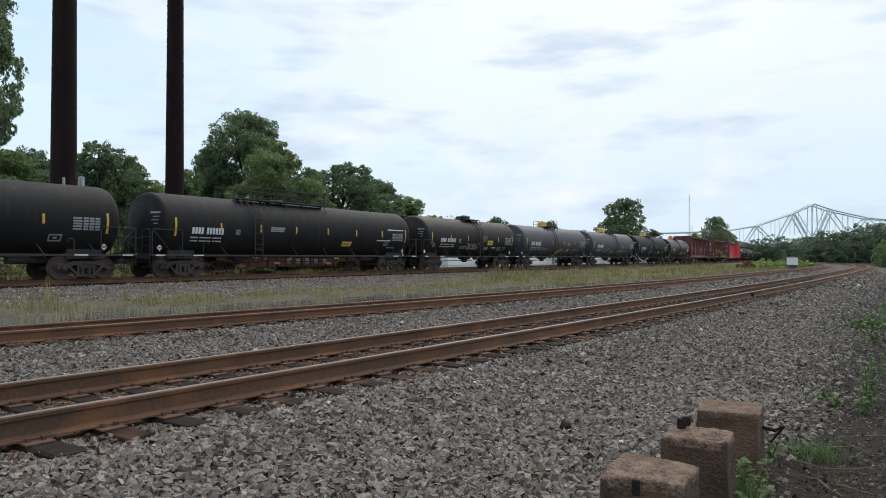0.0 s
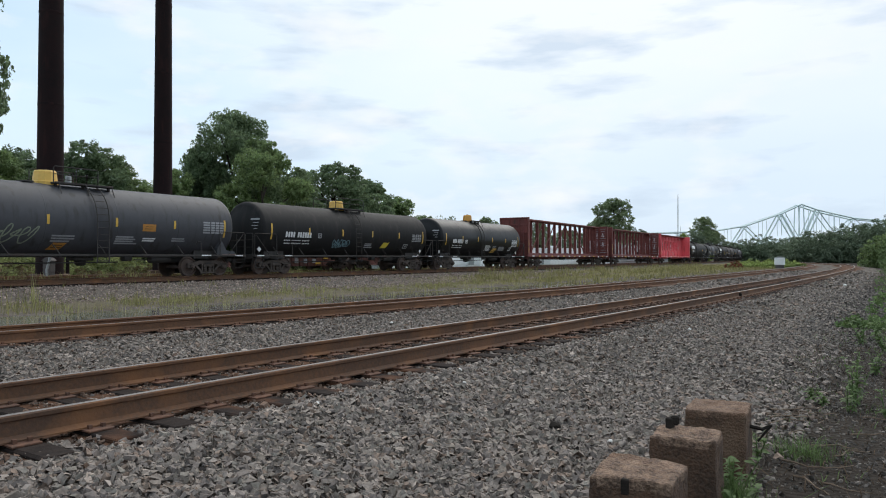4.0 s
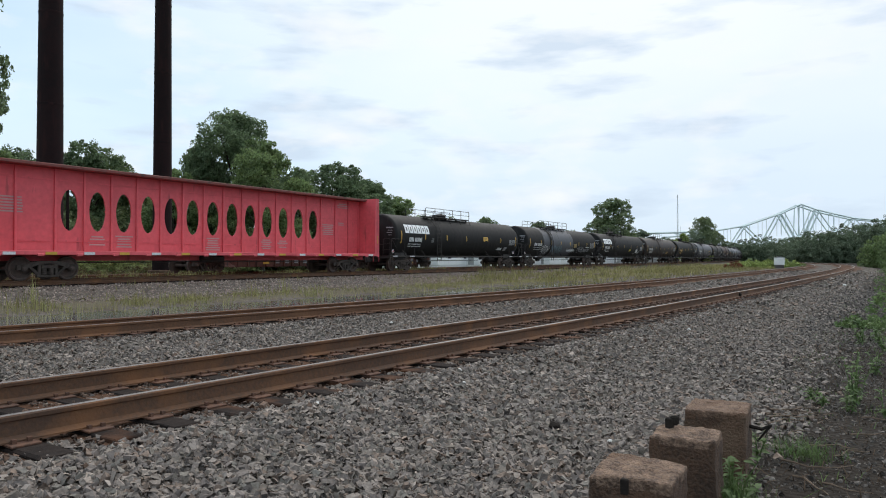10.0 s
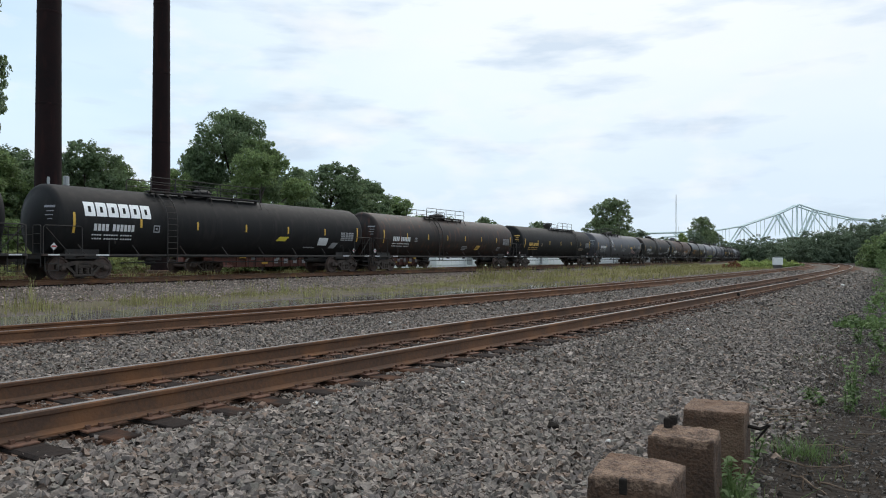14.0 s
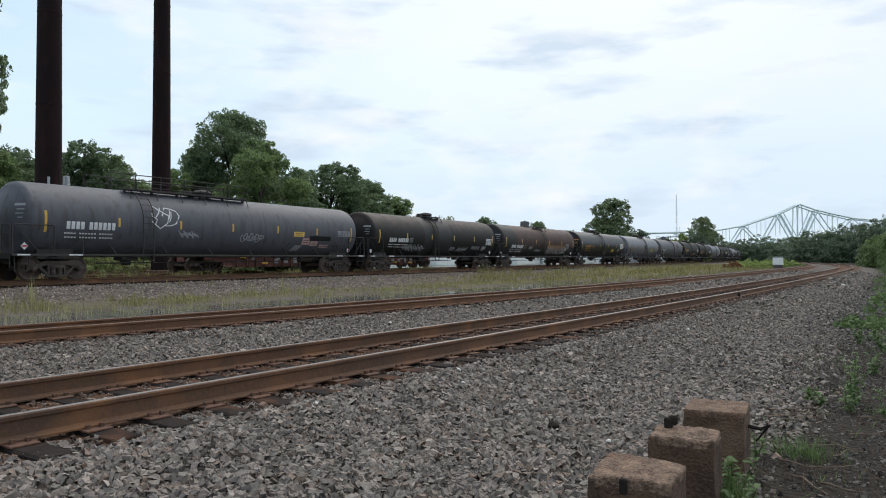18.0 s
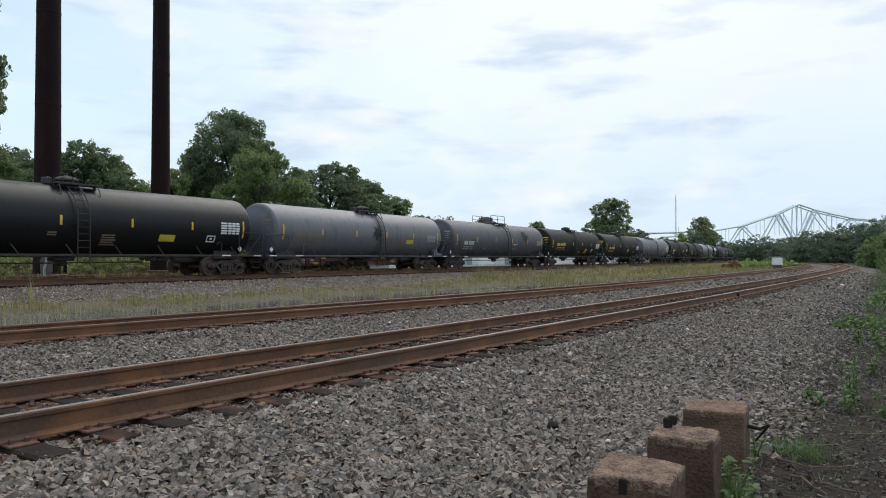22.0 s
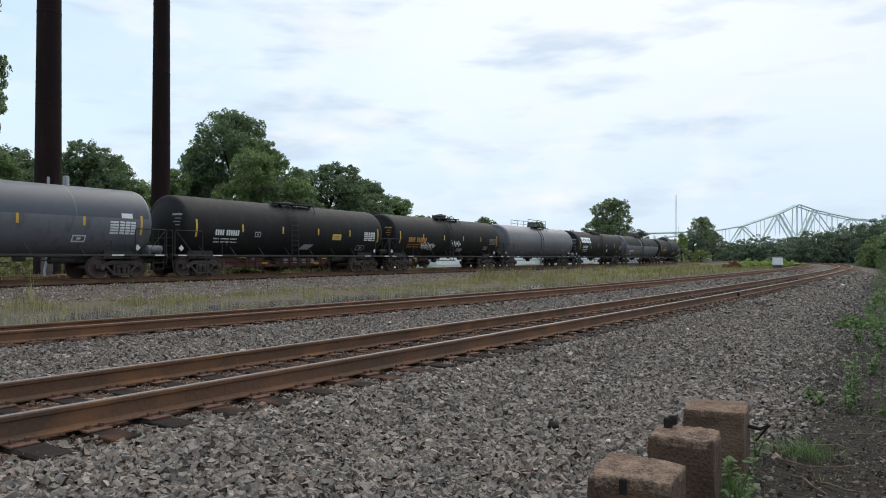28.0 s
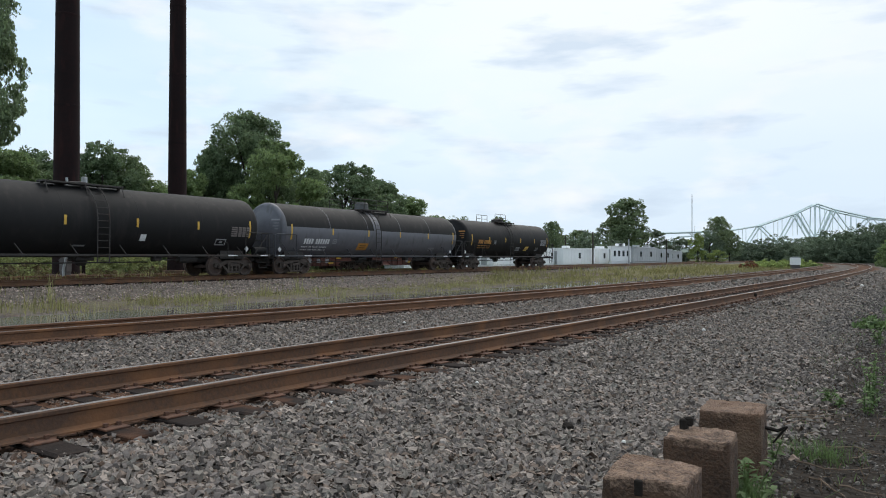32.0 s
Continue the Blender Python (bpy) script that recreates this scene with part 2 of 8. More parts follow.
WHEEL = mat("wheel_rust", (0.105, 0.068, 0.054), (0.05, 0.035, 0.029), rough=0.75, grain=16, blotch=3, bump=0.2)
WHITEP = mat("white_marking", (0.72, 0.72, 0.72), (0.52, 0.52, 0.52), rough=0.6, grain=20, bump=0)
GREYP = mat("grey_marking", (0.30, 0.30, 0.31), (0.2, 0.2, 0.21), rough=0.6, grain=20, bump=0)
YELP = mat("yellow_reflector", (0.62, 0.38, 0.05), (0.5, 0.29, 0.035), rough=0.5, grain=10, bump=0)
YELB = mat("yellow_paint", (0.68, 0.42, 0.09), (0.55, 0.33, 0.07), rough=0.55, grain=5, bump=0.05, c3=(0.35, 0.2, 0.08), cover=0.62)
LEMON = mat("lemon_panel", (0.6, 0.47, 0.04), (0.48, 0.37, 0.04), rough=0.55, grain=6, bump=0)
ORAF = mat("faded_orange_marking", (0.2, 0.145, 0.1), (0.15, 0.115, 0.085), rough=0.6, grain=20, bump=0)
ORAP = mat("orange_marking", (0.45, 0.2, 0.03), (0.32, 0.14, 0.03), rough=0.6, grain=10, bump=0)
DULLY = mat("dull_yellow_marking", (0.3, 0.21, 0.06), (0.2, 0.14, 0.05), rough=0.6, grain=20, bump=0)
RUSTP = mat("rust_orange_panel", (0.2, 0.1, 0.045), (0.12, 0.06, 0.03), rough=0.6, grain=14, bump=0)
PINKP = mat("faded_pink_panel", (0.5, 0.32, 0.3), (0.38, 0.23, 0.22), rough=0.6, grain=14, bump=0)
BLUEP = mat("pale_teal_spray", (0.16, 0.27, 0.31), (0.08, 0.15, 0.18), rough=0.6, grain=20, bump=0)
PALEGREEN = mat("pale_green_spray", (0.25, 0.28, 0.2), (0.13, 0.15, 0.11), rough=0.6, grain=20, bump=0)
DARKP = mat("blue_black_patch", (0.022, 0.025, 0.032), (0.015, 0.018, 0.023), rough=0.5, grain=6, bump=0)
FADEW = mat("faded_white_spray", (0.2, 0.17, 0.16), (0.1, 0.08, 0.075), rough=0.7, grain=9, blotch=1.2, bump=0)
SOOT = mat("soot_stain", (0.016, 0.015, 0.014), (0.03, 0.028, 0.027), rough=0.8, grain=20, bump=0)
BRIGHTW = mat("fresh_white_marking", (0.85, 0.85, 0.85), (0.78, 0.78, 0.78), rough=0.6, grain=20, bump=0)
YELORA = mat("orange_yellow_paint", (0.62, 0.3, 0.045), (0.5, 0.24, 0.04), rough=0.5, grain=5, bump=0.05)
GALVD = mat("dull_grey_steel", (0.1, 0.1, 0.1), (0.07, 0.07, 0.07), rough=0.6, metal=0.2, grain=10, bump=0.05)
REDP = mat("red_marking", (0.5, 0.03, 0.04), (0.4, 0.03, 0.03), rough=0.6, grain=10, bump=0)
BEAMRED = mat("oxide_red_paint", (0.19, 0.046, 0.038), (0.115, 0.032, 0.027), rough=0.7, grain=6, blotch=0.8, bump=0.1, c3=(0.06, 0.028, 0.022), streak=True, cover=0.56)
REDCAR = mat("faded_red_paint", (0.72, 0.112, 0.13), (0.58, 0.083, 0.097), rough=0.65, grain=5, blotch=0.5, bump=0.06, c3=(0.24, 0.05, 0.05), streak=True, cover=0.62)
STACK = mat("stack_rust", (0.019, 0.0095, 0.0095), (0.011, 0.0068, 0.007), rough=0.9, spec=0.15, grain=4, blotch=0.3, bump=0.2, c3=(0.028, 0.012, 0.011), streak=True, cover=0.55)
TOPCONC = mat("pale_top_concrete", (0.255, 0.162, 0.108), (0.055, 0.031, 0.02), rough=0.95, grain=75, blotch=14, bump=1.0, c3=(0.13, 0.07, 0.04), cover=0.5)
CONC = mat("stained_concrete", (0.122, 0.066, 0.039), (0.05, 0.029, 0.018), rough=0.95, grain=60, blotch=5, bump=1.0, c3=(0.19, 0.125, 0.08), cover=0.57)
BRIDGE = mat("pale_green_steel", (0.72, 0.82, 0.8), (0.64, 0.74, 0.72), rough=0.6, grain=0.5, blotch=0.05, bump=0)
BARK = mat("bark", (0.06, 0.045, 0.035), (0.03, 0.023, 0.018), rough=0.95, grain=12, blotch=2, bump=0.8, stretch=(4, 4, 1))
LEAF = leaf_mat("dark_leaves", (0.172, 0.23, 0.118), (0.108, 0.155, 0.082))
# leaves for far woods, with the haze of distance mixed into the green
LEAF3 = leaf_mat("hazy_distant_leaves", (0.16, 0.205, 0.13), (0.105, 0.14, 0.092))
DULL = leaf_mat("dull_undergrowth", (0.28, 0.3, 0.12), (0.15, 0.175, 0.07))
UNDER = leaf_mat("shaded_undergrowth", (0.24, 0.28, 0.14), (0.13, 0.17, 0.08))
FARLEAF = leaf_mat("distant_bright_leaves", (0.2, 0.25, 0.13), (0.12, 0.165, 0.085))
LEAF2 = leaf_mat("bright_leaves", (0.21, 0.28, 0.115), (0.13, 0.185, 0.078))
WEED = leaf_mat("weed_leaves", (0.14, 0.2, 0.075), (0.08, 0.13, 0.045))
DRYBUSH = leaf_mat("dry_brush", (0.19, 0.15, 0.07), (0.075, 0.055, 0.033))
FRESH = leaf_mat("fresh_weeds", (0.3, 0.36, 0.12), (0.2, 0.26, 0.08))
RUSTWEED = leaf_mat("rust_red_weeds", (0.2, 0.085, 0.04), (0.12, 0.05, 0.03))
PALEGRASS = leaf_mat("pale_stalks", (0.3, 0.28, 0.12), (0.2, 0.2, 0.085))
GRASS = leaf_mat("dry_grass", (0.25, 0.225, 0.095), (0.155, 0.152, 0.062))
TRAILER = mat("white_trailer_paint", (0.86, 0.86, 0.86), (0.79, 0.79, 0.79), rough=0.6, grain=2, blotch=0.3, bump=0.03, c3=(0.6, 0.58, 0.54), streak=True, cover=0.66)
DARKGLASS = mat("dark_glass", (0.03, 0.035, 0.04), (0.02, 0.022, 0.025), rough=0.15, bump=0)
TWIG = mat("dead_twig", (0.2, 0.14, 0.1), (0.12, 0.085, 0.06), rough=0.95, grain=20, bump=0.4)
GALV = mat("galvanised_steel", (0.42, 0.43, 0.43), (0.33, 0.34, 0.34), rough=0.5, metal=0.6, grain=10, bump=0.05)
WATER = mat("puddle_water", (0.19, 0.178, 0.165), (0.13, 0.122, 0.112), rough=0.45, grain=5, blotch=0.5, bump=0.06, spec=0.15, stretch=(1, 2.5, 1))


DARKROCK = mat("dark_rock", (0.03, 0.024, 0.02), (0.018, 0.015, 0.013), rough=0.9, grain=25, bump=0.5, spec=0.1)
wr_ = WATER.node_tree.nodes["Principled BSDF"].inputs["Roughness"]
WATER.node_tree.links.remove(wr_.links[0])
wr_.default_value = 0.035

# ---------------------------------------------------------------- mesh helpers
def mesh_of(name, verts, faces, material, smooth=False):
    me = bpy.data.meshes.new(name)
    me.from_pydata([tuple(v) for v in verts], [], [tuple(q) for q in faces])
    for x in (material if isinstance(material, (list, tuple)) else [material]):
        me.materials.append(x)
    if smooth:
        me.shade_smooth()
    return me


def part(name, me, parent, label="", m=None):
    """Link a mesh (or bmesh with its material) as one object under a thing or a part."""
    ob = new(name, me)
    ob.parent = parent
    if m is not None:
        ob.matrix_basis = m
    if label:
        ob["label"] = label
    return ob


class Soup:
    """Vertices and faces gathered for one mesh."""

    def __init__(self):
        self.v, self.f = [], []

    def add(self, verts, faces):
        k = len(self.v)
        self.v.extend(verts)
        self.f.extend([tuple(i + k for i in q) for q in faces])
        return self

    def box(self, x0, x1, y0, y1, z0, z1, c=0.0):
        """A box with its upright and level edges chamfered by c."""
        if c <= 0:
            v = [(x, y, z) for z in (z0, z1) for x, y in ((x0, y0), (x1, y0), (x1, y1), (x0, y1))]
            return self.add(v, [(3, 2, 1, 0), (4, 5, 6, 7), (0, 1, 5, 4), (1, 2, 6, 5), (2, 3, 7, 6), (3, 0, 4, 7)])
        ring = []
        for z, d in ((z0, c), (z0 + c, 0), (z1 - c, 0), (z1, c)):
            q = [(x0 + c, y0 + d), (x1 - c, y0 + d), (x1 - d, y0 + c), (x1 - d, y1 - c), (x1 - c, y1 - d), (x0 + c, y1 - d),
                 (x0 + d, y1 - c), (x0 + d, y0 + c)]
            ring.append([(a, b, z) for a, b in q])
        return self.rings(ring)

    def rings(self, ring, closed=True):
        n = len(ring[0])
        v = [p for r in ring for p in r]
        fs = [(i * n + j, i * n + (j + 1) % n, (i + 1) * n + (j + 1) % n, (i + 1) * n + j) for i in range(len(ring) - 1) for j in range(n)]
        if closed:
            fs += [tuple(range(n))[::-1], tuple((len(ring) - 1) * n + j for j in range(n))]
        return self.add(v, fs)

    def tube(self, pts, r, n=6):
        """A round bar along points; r is one radius or one for each point."""
        pts = [Vector(p) for p in pts]
        rr = r if isinstance(r, (list, tuple)) else [r] * len(pts)
        ring = []
        for i, p in enumerate(pts):
            d = (pts[min(i + 1, len(pts) - 1)] - pts[max(i - 1, 0)]).normalized()
            a = d.orthogonal().normalized() if abs(d.z) > 0.95 else d.cross(Vector((0, 0, 1))).normalized()
            b = d.cross(a)
            ring.append([tuple(p + rr[i] * (math.cos(t) * a + math.sin(t) * b)) for t in [2 * math.pi * j / n for j in range(n)]])
        return self.rings(ring)

    def prism(self, poly, y0, y1):
        """A polygon in x and z, drawn out along y."""
        n = len(poly)
        v = [(x, y0, z) for x, z in poly] + [(x, y1, z) for x, z in poly]
        return self.add(v, [tuple(range(n)), tuple(range(2 * n - 1, n - 1, -1))] + [(i, i + n, (i + 1) % n + n, (i + 1) % n) for i in range(n)])

    def lathe(self, prof, axis="y", n=24, at=(0, 0, 0)):
        """A profile of (along, radius) turned about an axis through at."""
        ring = []
        for a, r in prof:
            q = []
            for j in range(n):
                t = 2 * math.pi * j / n
                c, s = r * math.cos(t), r * math.sin(t)
                p = {"x": (a, c, s), "y": (c, a, s), "z": (c, s, a)}[axis]
                q.append((p[0] + at[0], p[1] + at[1], p[2] + at[2]))
            ring.append(q)
        return self.rings(ring)

    def mesh(self, name, material, smooth=False):
        me = mesh_of(name, self.v, self.f, material)
        bm = bmesh.new()
        bm.from_mesh(me)
        bmesh.ops.recalc_face_normals(bm, faces=bm.faces)
        bm.to_mesh(me)
        bm.free()
        if smooth:
            me.shade_smooth()
            me.set_sharp_from_angle(angle=radians(35))
        return me


# ---------------------------------------------------------------- the lines of the tracks
class Line:
    """A curve on the ground: start, heading (degrees from +y towards +x) and how it bends to the left, at stations s."""

    def __init__(self, x, y, heading, knots, bends, s0=-60, s1=620, step=0.5):
        self.s = np.arange(s0, s1, step)
        k = np.interp(self.s, knots, bends)
        i0 = int(np.argmin(abs(self.s)))
        th = -np.cumsum(k) * step
        self.th = th - th[i0] + radians(heading)
        self.x = np.cumsum(np.sin(self.th)) * step
        self.y = np.cumsum(np.cos(self.th)) * step
        self.x += x - self.x[i0]
        self.y += y - self.y[i0]

    def at(self, s, side=0.0):
        """Place and heading at s; side: metres to the right."""
        a = np.interp(s, self.s, self.th)
        return (float(np.interp(s, self.s, self.x) + side * math.cos(a)), float(np.interp(s, self.s, self.y) - side * math.sin(a)), float(a))

    def side_of(self, px, py):
        """For arrays of places: metres to the right of the line, and the station."""
        out, st = np.empty(len(px)), np.empty(len(px))
        cx, cy = self.x[::4], self.y[::4]
        for i in range(0, len(px), 4000):
            a, b = px[i:i + 4000, None], py[i:i + 4000, None]
            k = np.argmin((a - cx) ** 2 + (b - cy) ** 2, axis=1) * 4
            dx, dy = px[i:i + 4000] - self.x[k], py[i:i + 4000] - self.y[k]
            out[i:i + 4000] = dx * np.cos(self.th[k]) - dy * np.sin(self.th[k])
            st[i:i + 4000] = self.s[k] + dx * np.sin(self.th[k]) + dy * np.cos(self.th[k])
        return out, st


GAUGE = 1.505
near_rail = Line(-2.03, 6.06, 35.415, (-60, 40, 90, 160, 620), (0.00212, 0.00056, 0.00137, 0.0037, 0.001))
mid_rail = Line(-6.5, 10.09, 38.658, (-60, 0, 30, 60, 100, 160, 620), (0.0002, 0.00315, 0.00184, 0.0, 0.003, 0.004, 0.0012))
train_line = Line(-17.03, 24.84, 31.22, (-60, 0, 57, 114, 190, 285, 665), (-7e-5, -7e-5, 0.0004, 0.0007, 0.0005, 0.00101, 0.00104))
Z_NEAR, Z_TRAIN = 0.20, 0.428


# ---------------------------------------------------------------- ground
def smooth_step(a, b, x):
    t = np.clip((x - a) / (b - a), 0, 1)
    return t * t * (3 - 2 * t)


def ground_height(px, py):
    """The lie of the land: ballast beds, the wet dip beyond the second track, the bed of the train's track."""
    dn, _ = near_rail.side_of(px, py)
    dm, _ = mid_rail.side_of(px, py)
    dt, _ = train_line.side_of(px, py)
    z = -0.03 - 0.13 * smooth_step(0.9, 3.2, dn)
    for d in (dn, dm):
        z = z + 0.055 * smooth_step(0.55, 0.85, d) * smooth_step(1.6, 1.1, d) + 0.055 * smooth_step(-1.92, -2.12, d) * smooth_step(-3.0, -2.4, d)
    z = z - 0.19 * smooth_step(-2.6, -4.4, dm) + 0.14 * smooth_step(-6.4, -9.0, dm)
    z = z + smooth_step(-7.0, -9.5, dm) * np.maximum(0, 0.18 - 0.3 * smooth_step(2.2, 6.5, dt) - z)
    z = np.where(dt < 0, 0.18 - 0.35 * smooth_step(-9.2, -11.5, dt), z)
    return z


def build_ground():
    rad = np.concatenate([np.arange(0.4, 12, 0.16), 12 * 1.035 ** np.arange(0, 172)])
    ang = np.radians(np.concatenate([np.arange(-40, 40, 0.5), np.arange(40, 320, 3.5)]))
    rr, aa = np.meshgrid(rad, ang, indexing="ij")
    px, py = (rr * np.sin(aa)).ravel(), (rr * np.cos(aa)).ravel()
    z = ground_height(px, py)
    n = len(ang)
    z = z + 0.012 * np.array([noise.noise((a * 1.3, b * 1.3, 0)) for a, b in zip(px, py)])
    v = np.column_stack([px, py, z])
    fs = [(i * n + j, i * n + (j + 1) % n, (i + 1) * n + (j + 1) % n, (i + 1) * n + j) for i in range(len(rad) - 1) for j in range(n)]
    fs.append(tuple(range(n))[::-1])
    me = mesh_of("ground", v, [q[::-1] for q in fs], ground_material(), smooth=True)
    # cover: gravel, soil, grass as a colour layer on the points
    dn, _ = near_rail.side_of(px, py)
    dm, _ = mid_rail.side_of(px, py)
    dt, _ = train_line.side_of(px, py)
    edge = 3.75 - 0.045 * np.clip(np.hypot(px, py) - 8, 0, 30)
    soil = smooth_step(-0.5, 0.6, dn - edge)
    grass = 0.46 * smooth_step(-7.3, -8.2, dm) * smooth_step(-13.2, -10.4, dm) + smooth_step(-8.0, -9.5, dm) * smooth_step(3.0, 4.5, dt) * smooth_step(34, 48, py)
    away = smooth_step(22, 45, np.hypot(px, py))
    rust = np.clip(sum((0.82 + 0.1 * away) * smooth_step(-2.15, -1.85, d) * smooth_step(0.75 + 0.35 * away, 0.4, d) for d in (dn, dm)), 0, 1)
    wild = smooth_step(-9.0, -10.5, dt)
    lay = me.color_attributes.new("cover", "FLOAT_COLOR", "POINT")
    lay.data.foreach_set("color", np.column_stack([soil, grass, wild, rust]).astype(np.float32).ravel())
    tagged(new("ground", me), "grey crushed-stone ballast, dark soil and rough grass beside the tracks", "ground", kind="structure")


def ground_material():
    # gravel colour lowered to stand in for shade between the stones
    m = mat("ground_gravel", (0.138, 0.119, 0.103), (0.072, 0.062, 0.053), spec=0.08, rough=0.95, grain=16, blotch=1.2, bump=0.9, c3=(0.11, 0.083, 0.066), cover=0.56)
    n, l = m.node_tree.nodes, m.node_tree.links
    b = n["Principled BSDF"]
    src = b.inputs["Base Color"].links[0].from_socket
    vor, tc = n.new("ShaderNodeTexVoronoi"), n.new("ShaderNodeTexCoord")
    vor.inputs["Scale"].default_value = 17
    l.new(tc.outputs["Object"], vor.inputs["Vector"])
    hs, vr = n.new("ShaderNodeHueSaturation"), n.new("ShaderNodeMapRange")
    vr.inputs[3].default_value, vr.inputs[4].default_value = 0.6, 1.35
    sep = n.new("ShaderNodeSeparateColor")
    l.new(vor.outputs["Color"], sep.inputs[0])
    l.new(sep.outputs[0], vr.inputs[0])
    l.new(vr.outputs[0], hs.inputs["Value"])
    l.new(src, hs.inputs["Color"])
    att, asep = n.new("ShaderNodeAttribute"), n.new("ShaderNodeSeparateColor")
    att.attribute_name = "cover"
    l.new(att.outputs["Color"], asep.inputs[0])
    nz = n.new("ShaderNodeTexNoise")
    nz.inputs["Scale"].default_value, nz.inputs["Detail"].default_value = 1.4, 8
    l.new(tc.outputs["Object"], nz.inputs[0])
    out = hs.outputs[0]
    for k, col in ((3, (0.098, 0.053, 0.034)), (0, (0.03, 0.0243, 0.02)), (1, (0.125, 0.108, 0.05)), (2, (0.08, 0.085, 0.04))):
        mth, mx = n.new("ShaderNodeMath"), n.new("ShaderNodeMix")
        mth.operation = "MULTIPLY_ADD"
        l.new(asep.outputs[k] if k < 3 else att.outputs["Alpha"], mth.inputs[0])
        mth.inputs[1].default_value = 2.0
        sub = n.new("ShaderNodeMath")
        sub.operation, sub.inputs[0].default_value = "SUBTRACT", 0.0
        l.new(nz.outputs["Fac"], sub.inputs[1])
        l.new(sub.outputs[0], mth.inputs[2])
        mth.use_clamp = True
        mx.data_type = "RGBA"
        l.new(mth.outputs[0], mx.inputs[0])
        l.new(out, mx.inputs[6])
        mx.inputs[7].default_value = (*col, 1)
        out = mx.outputs[2]
    l.new(out, b.inputs["Base Color"])
    bp = b.inputs["Normal"].links[0].from_node
    l.new(vor.outputs["Distance"], bp.inputs["Height"])
    bp.invert = True
    bp.inputs["Distance"].default_value = 0.03
    return m


build_ground()

# ---------------------------------------------------------------- tracks
RAIL_PROFILE = ((-0.076, 0), (0.076, 0), (0.076, 0.012), (0.014, 0.035), (0.011, 0.13), (0.034, 0.142), (0.037, 0.168), (0.028, 0.178),
                (-0.028, 0.178), (-0.037, 0.168), (-0.034, 0.142), (-0.011, 0.13), (-0.014, 0.035), (-0.076, 0.012))


def rail_mesh(line, side, z, s0, s1, top):
    """One rail swept along a line, its running surface in the material top."""
    st = np.concatenate([np.arange(s0, 80, 1.0), np.arange(80, s1, 4.0)])
    st = st[(st >= s0) & (st <= s1)]
    sp, n = Soup(), len(RAIL_PROFILE)
    ring = []
    for s in st:
        x, y, a = line.at(s, side)
        ring.append([(x + p * math.cos(a), y - p * math.sin(a), z - 0.178 + q) for p, q in RAIL_PROFILE])
    sp.rings(ring)
    me = mesh_of("rail", sp.v, sp.f, [RUST if top is RAILTOP or line is not mid_rail else RUST2, top])
    for poly in me.polygons:
        if poly.index % n in (7, 8) and poly.index < n * (len(st) - 1):
            poly.material_index = 1
    bm = bmesh.new()
    bm.from_mesh(me)
    bmesh.ops.recalc_face_normals(bm, faces=bm.faces)
    bm.to_mesh(me)
    bm.free()
    return me


def tie_mesh(seed):
    r = random.Random(seed)
    sp = Soup()
    sp.box(-1.29, 1.29, -0.11, 0.11, -0.17, 0.0, 0.012)
    v = [(x + r.uniform(-0.012, 0.012), y + r.uniform(-0.008, 0.008), z + r.uniform(-0.006, 0.0)) for x, y, z in sp.v]
    return mesh_of("tie", v, sp.f, TIE)


def plate_mesh():
    sp = Soup()
    sp.box(-0.18, 0.18, -0.097, 0.097, 0.0, 0.016, 0.004)
    for x in (-0.098, 0.098):
        for y in (-0.05, 0.05):
            sp.box(x - 0.016, x + 0.016, y - 0.014, y + 0.014, 0.016, 0.044)
    return sp.mesh("tie_plate", PLATE)


TIE_AT = {}


def build_track(name, line, z, drop, label, s0, s1, tie_s0, tie_s1, top, near=True, gap=0.505):
    """A track whose nearer rail lies on the line: two rails, ties with a plate and spikes under each rail."""
    root = tagged(new(name), label, "railway track", kind="structure")
    TIE_AT[name] = []
    part("rail", rail_mesh(line, 0 if near else GAUGE / 2, z, s0, s1, top), root)
    part("rail", rail_mesh(line, -GAUGE if near else -GAUGE / 2, z - drop, s0, s1, top), root)
    ties, plate = [tie_mesh(i) for i in range(5)], plate_mesh()
    rnd, s = random.Random(name), tie_s0
    lean = math.degrees(math.asin(drop / GAUGE))
    while s < tie_s1:
        x, y, a = line.at(s, (-GAUGE / 2 if near else 0) + rnd.uniform(-0.05, 0.05))
        m = pose(x, y, z - drop / 2 - 0.194, 0, -lean, -math.degrees(a) + rnd.uniform(-1.2, 1.2))
        part("tie", rnd.choice(ties), root, m=m)
        TIE_AT[name].append(s)
        for k in (-GAUGE / 2, GAUGE / 2):
            px, py, _ = line.at(s, (-GAUGE / 2 if near else 0) + k)
            pz = z - 0.194 if k > 0 else z - drop - 0.194
            part("tie_plate", plate, root, m=pose(px, py, pz, 0, 0, -math.degrees(a)))
        s += gap * rnd.uniform(0.94, 1.06)


build_track("track_1", near_rail, Z_NEAR, 0.02, "rusty main-line track with worn bright rail heads on creosoted ties", -30, 300, -9, 44, RAILTOP)
build_track("track_2", mid_rail, Z_NEAR, 0.05, "second rusty track with dull rail heads in grey ballast", -30, 300, -10, 26, RAILDULL)
build_track("track_3", train_line, Z_TRAIN, 0.0, "far track that carries the tank train, rusty rails", -50, 560, -14, 60, RAILDULL, near=False, gap=0.53)


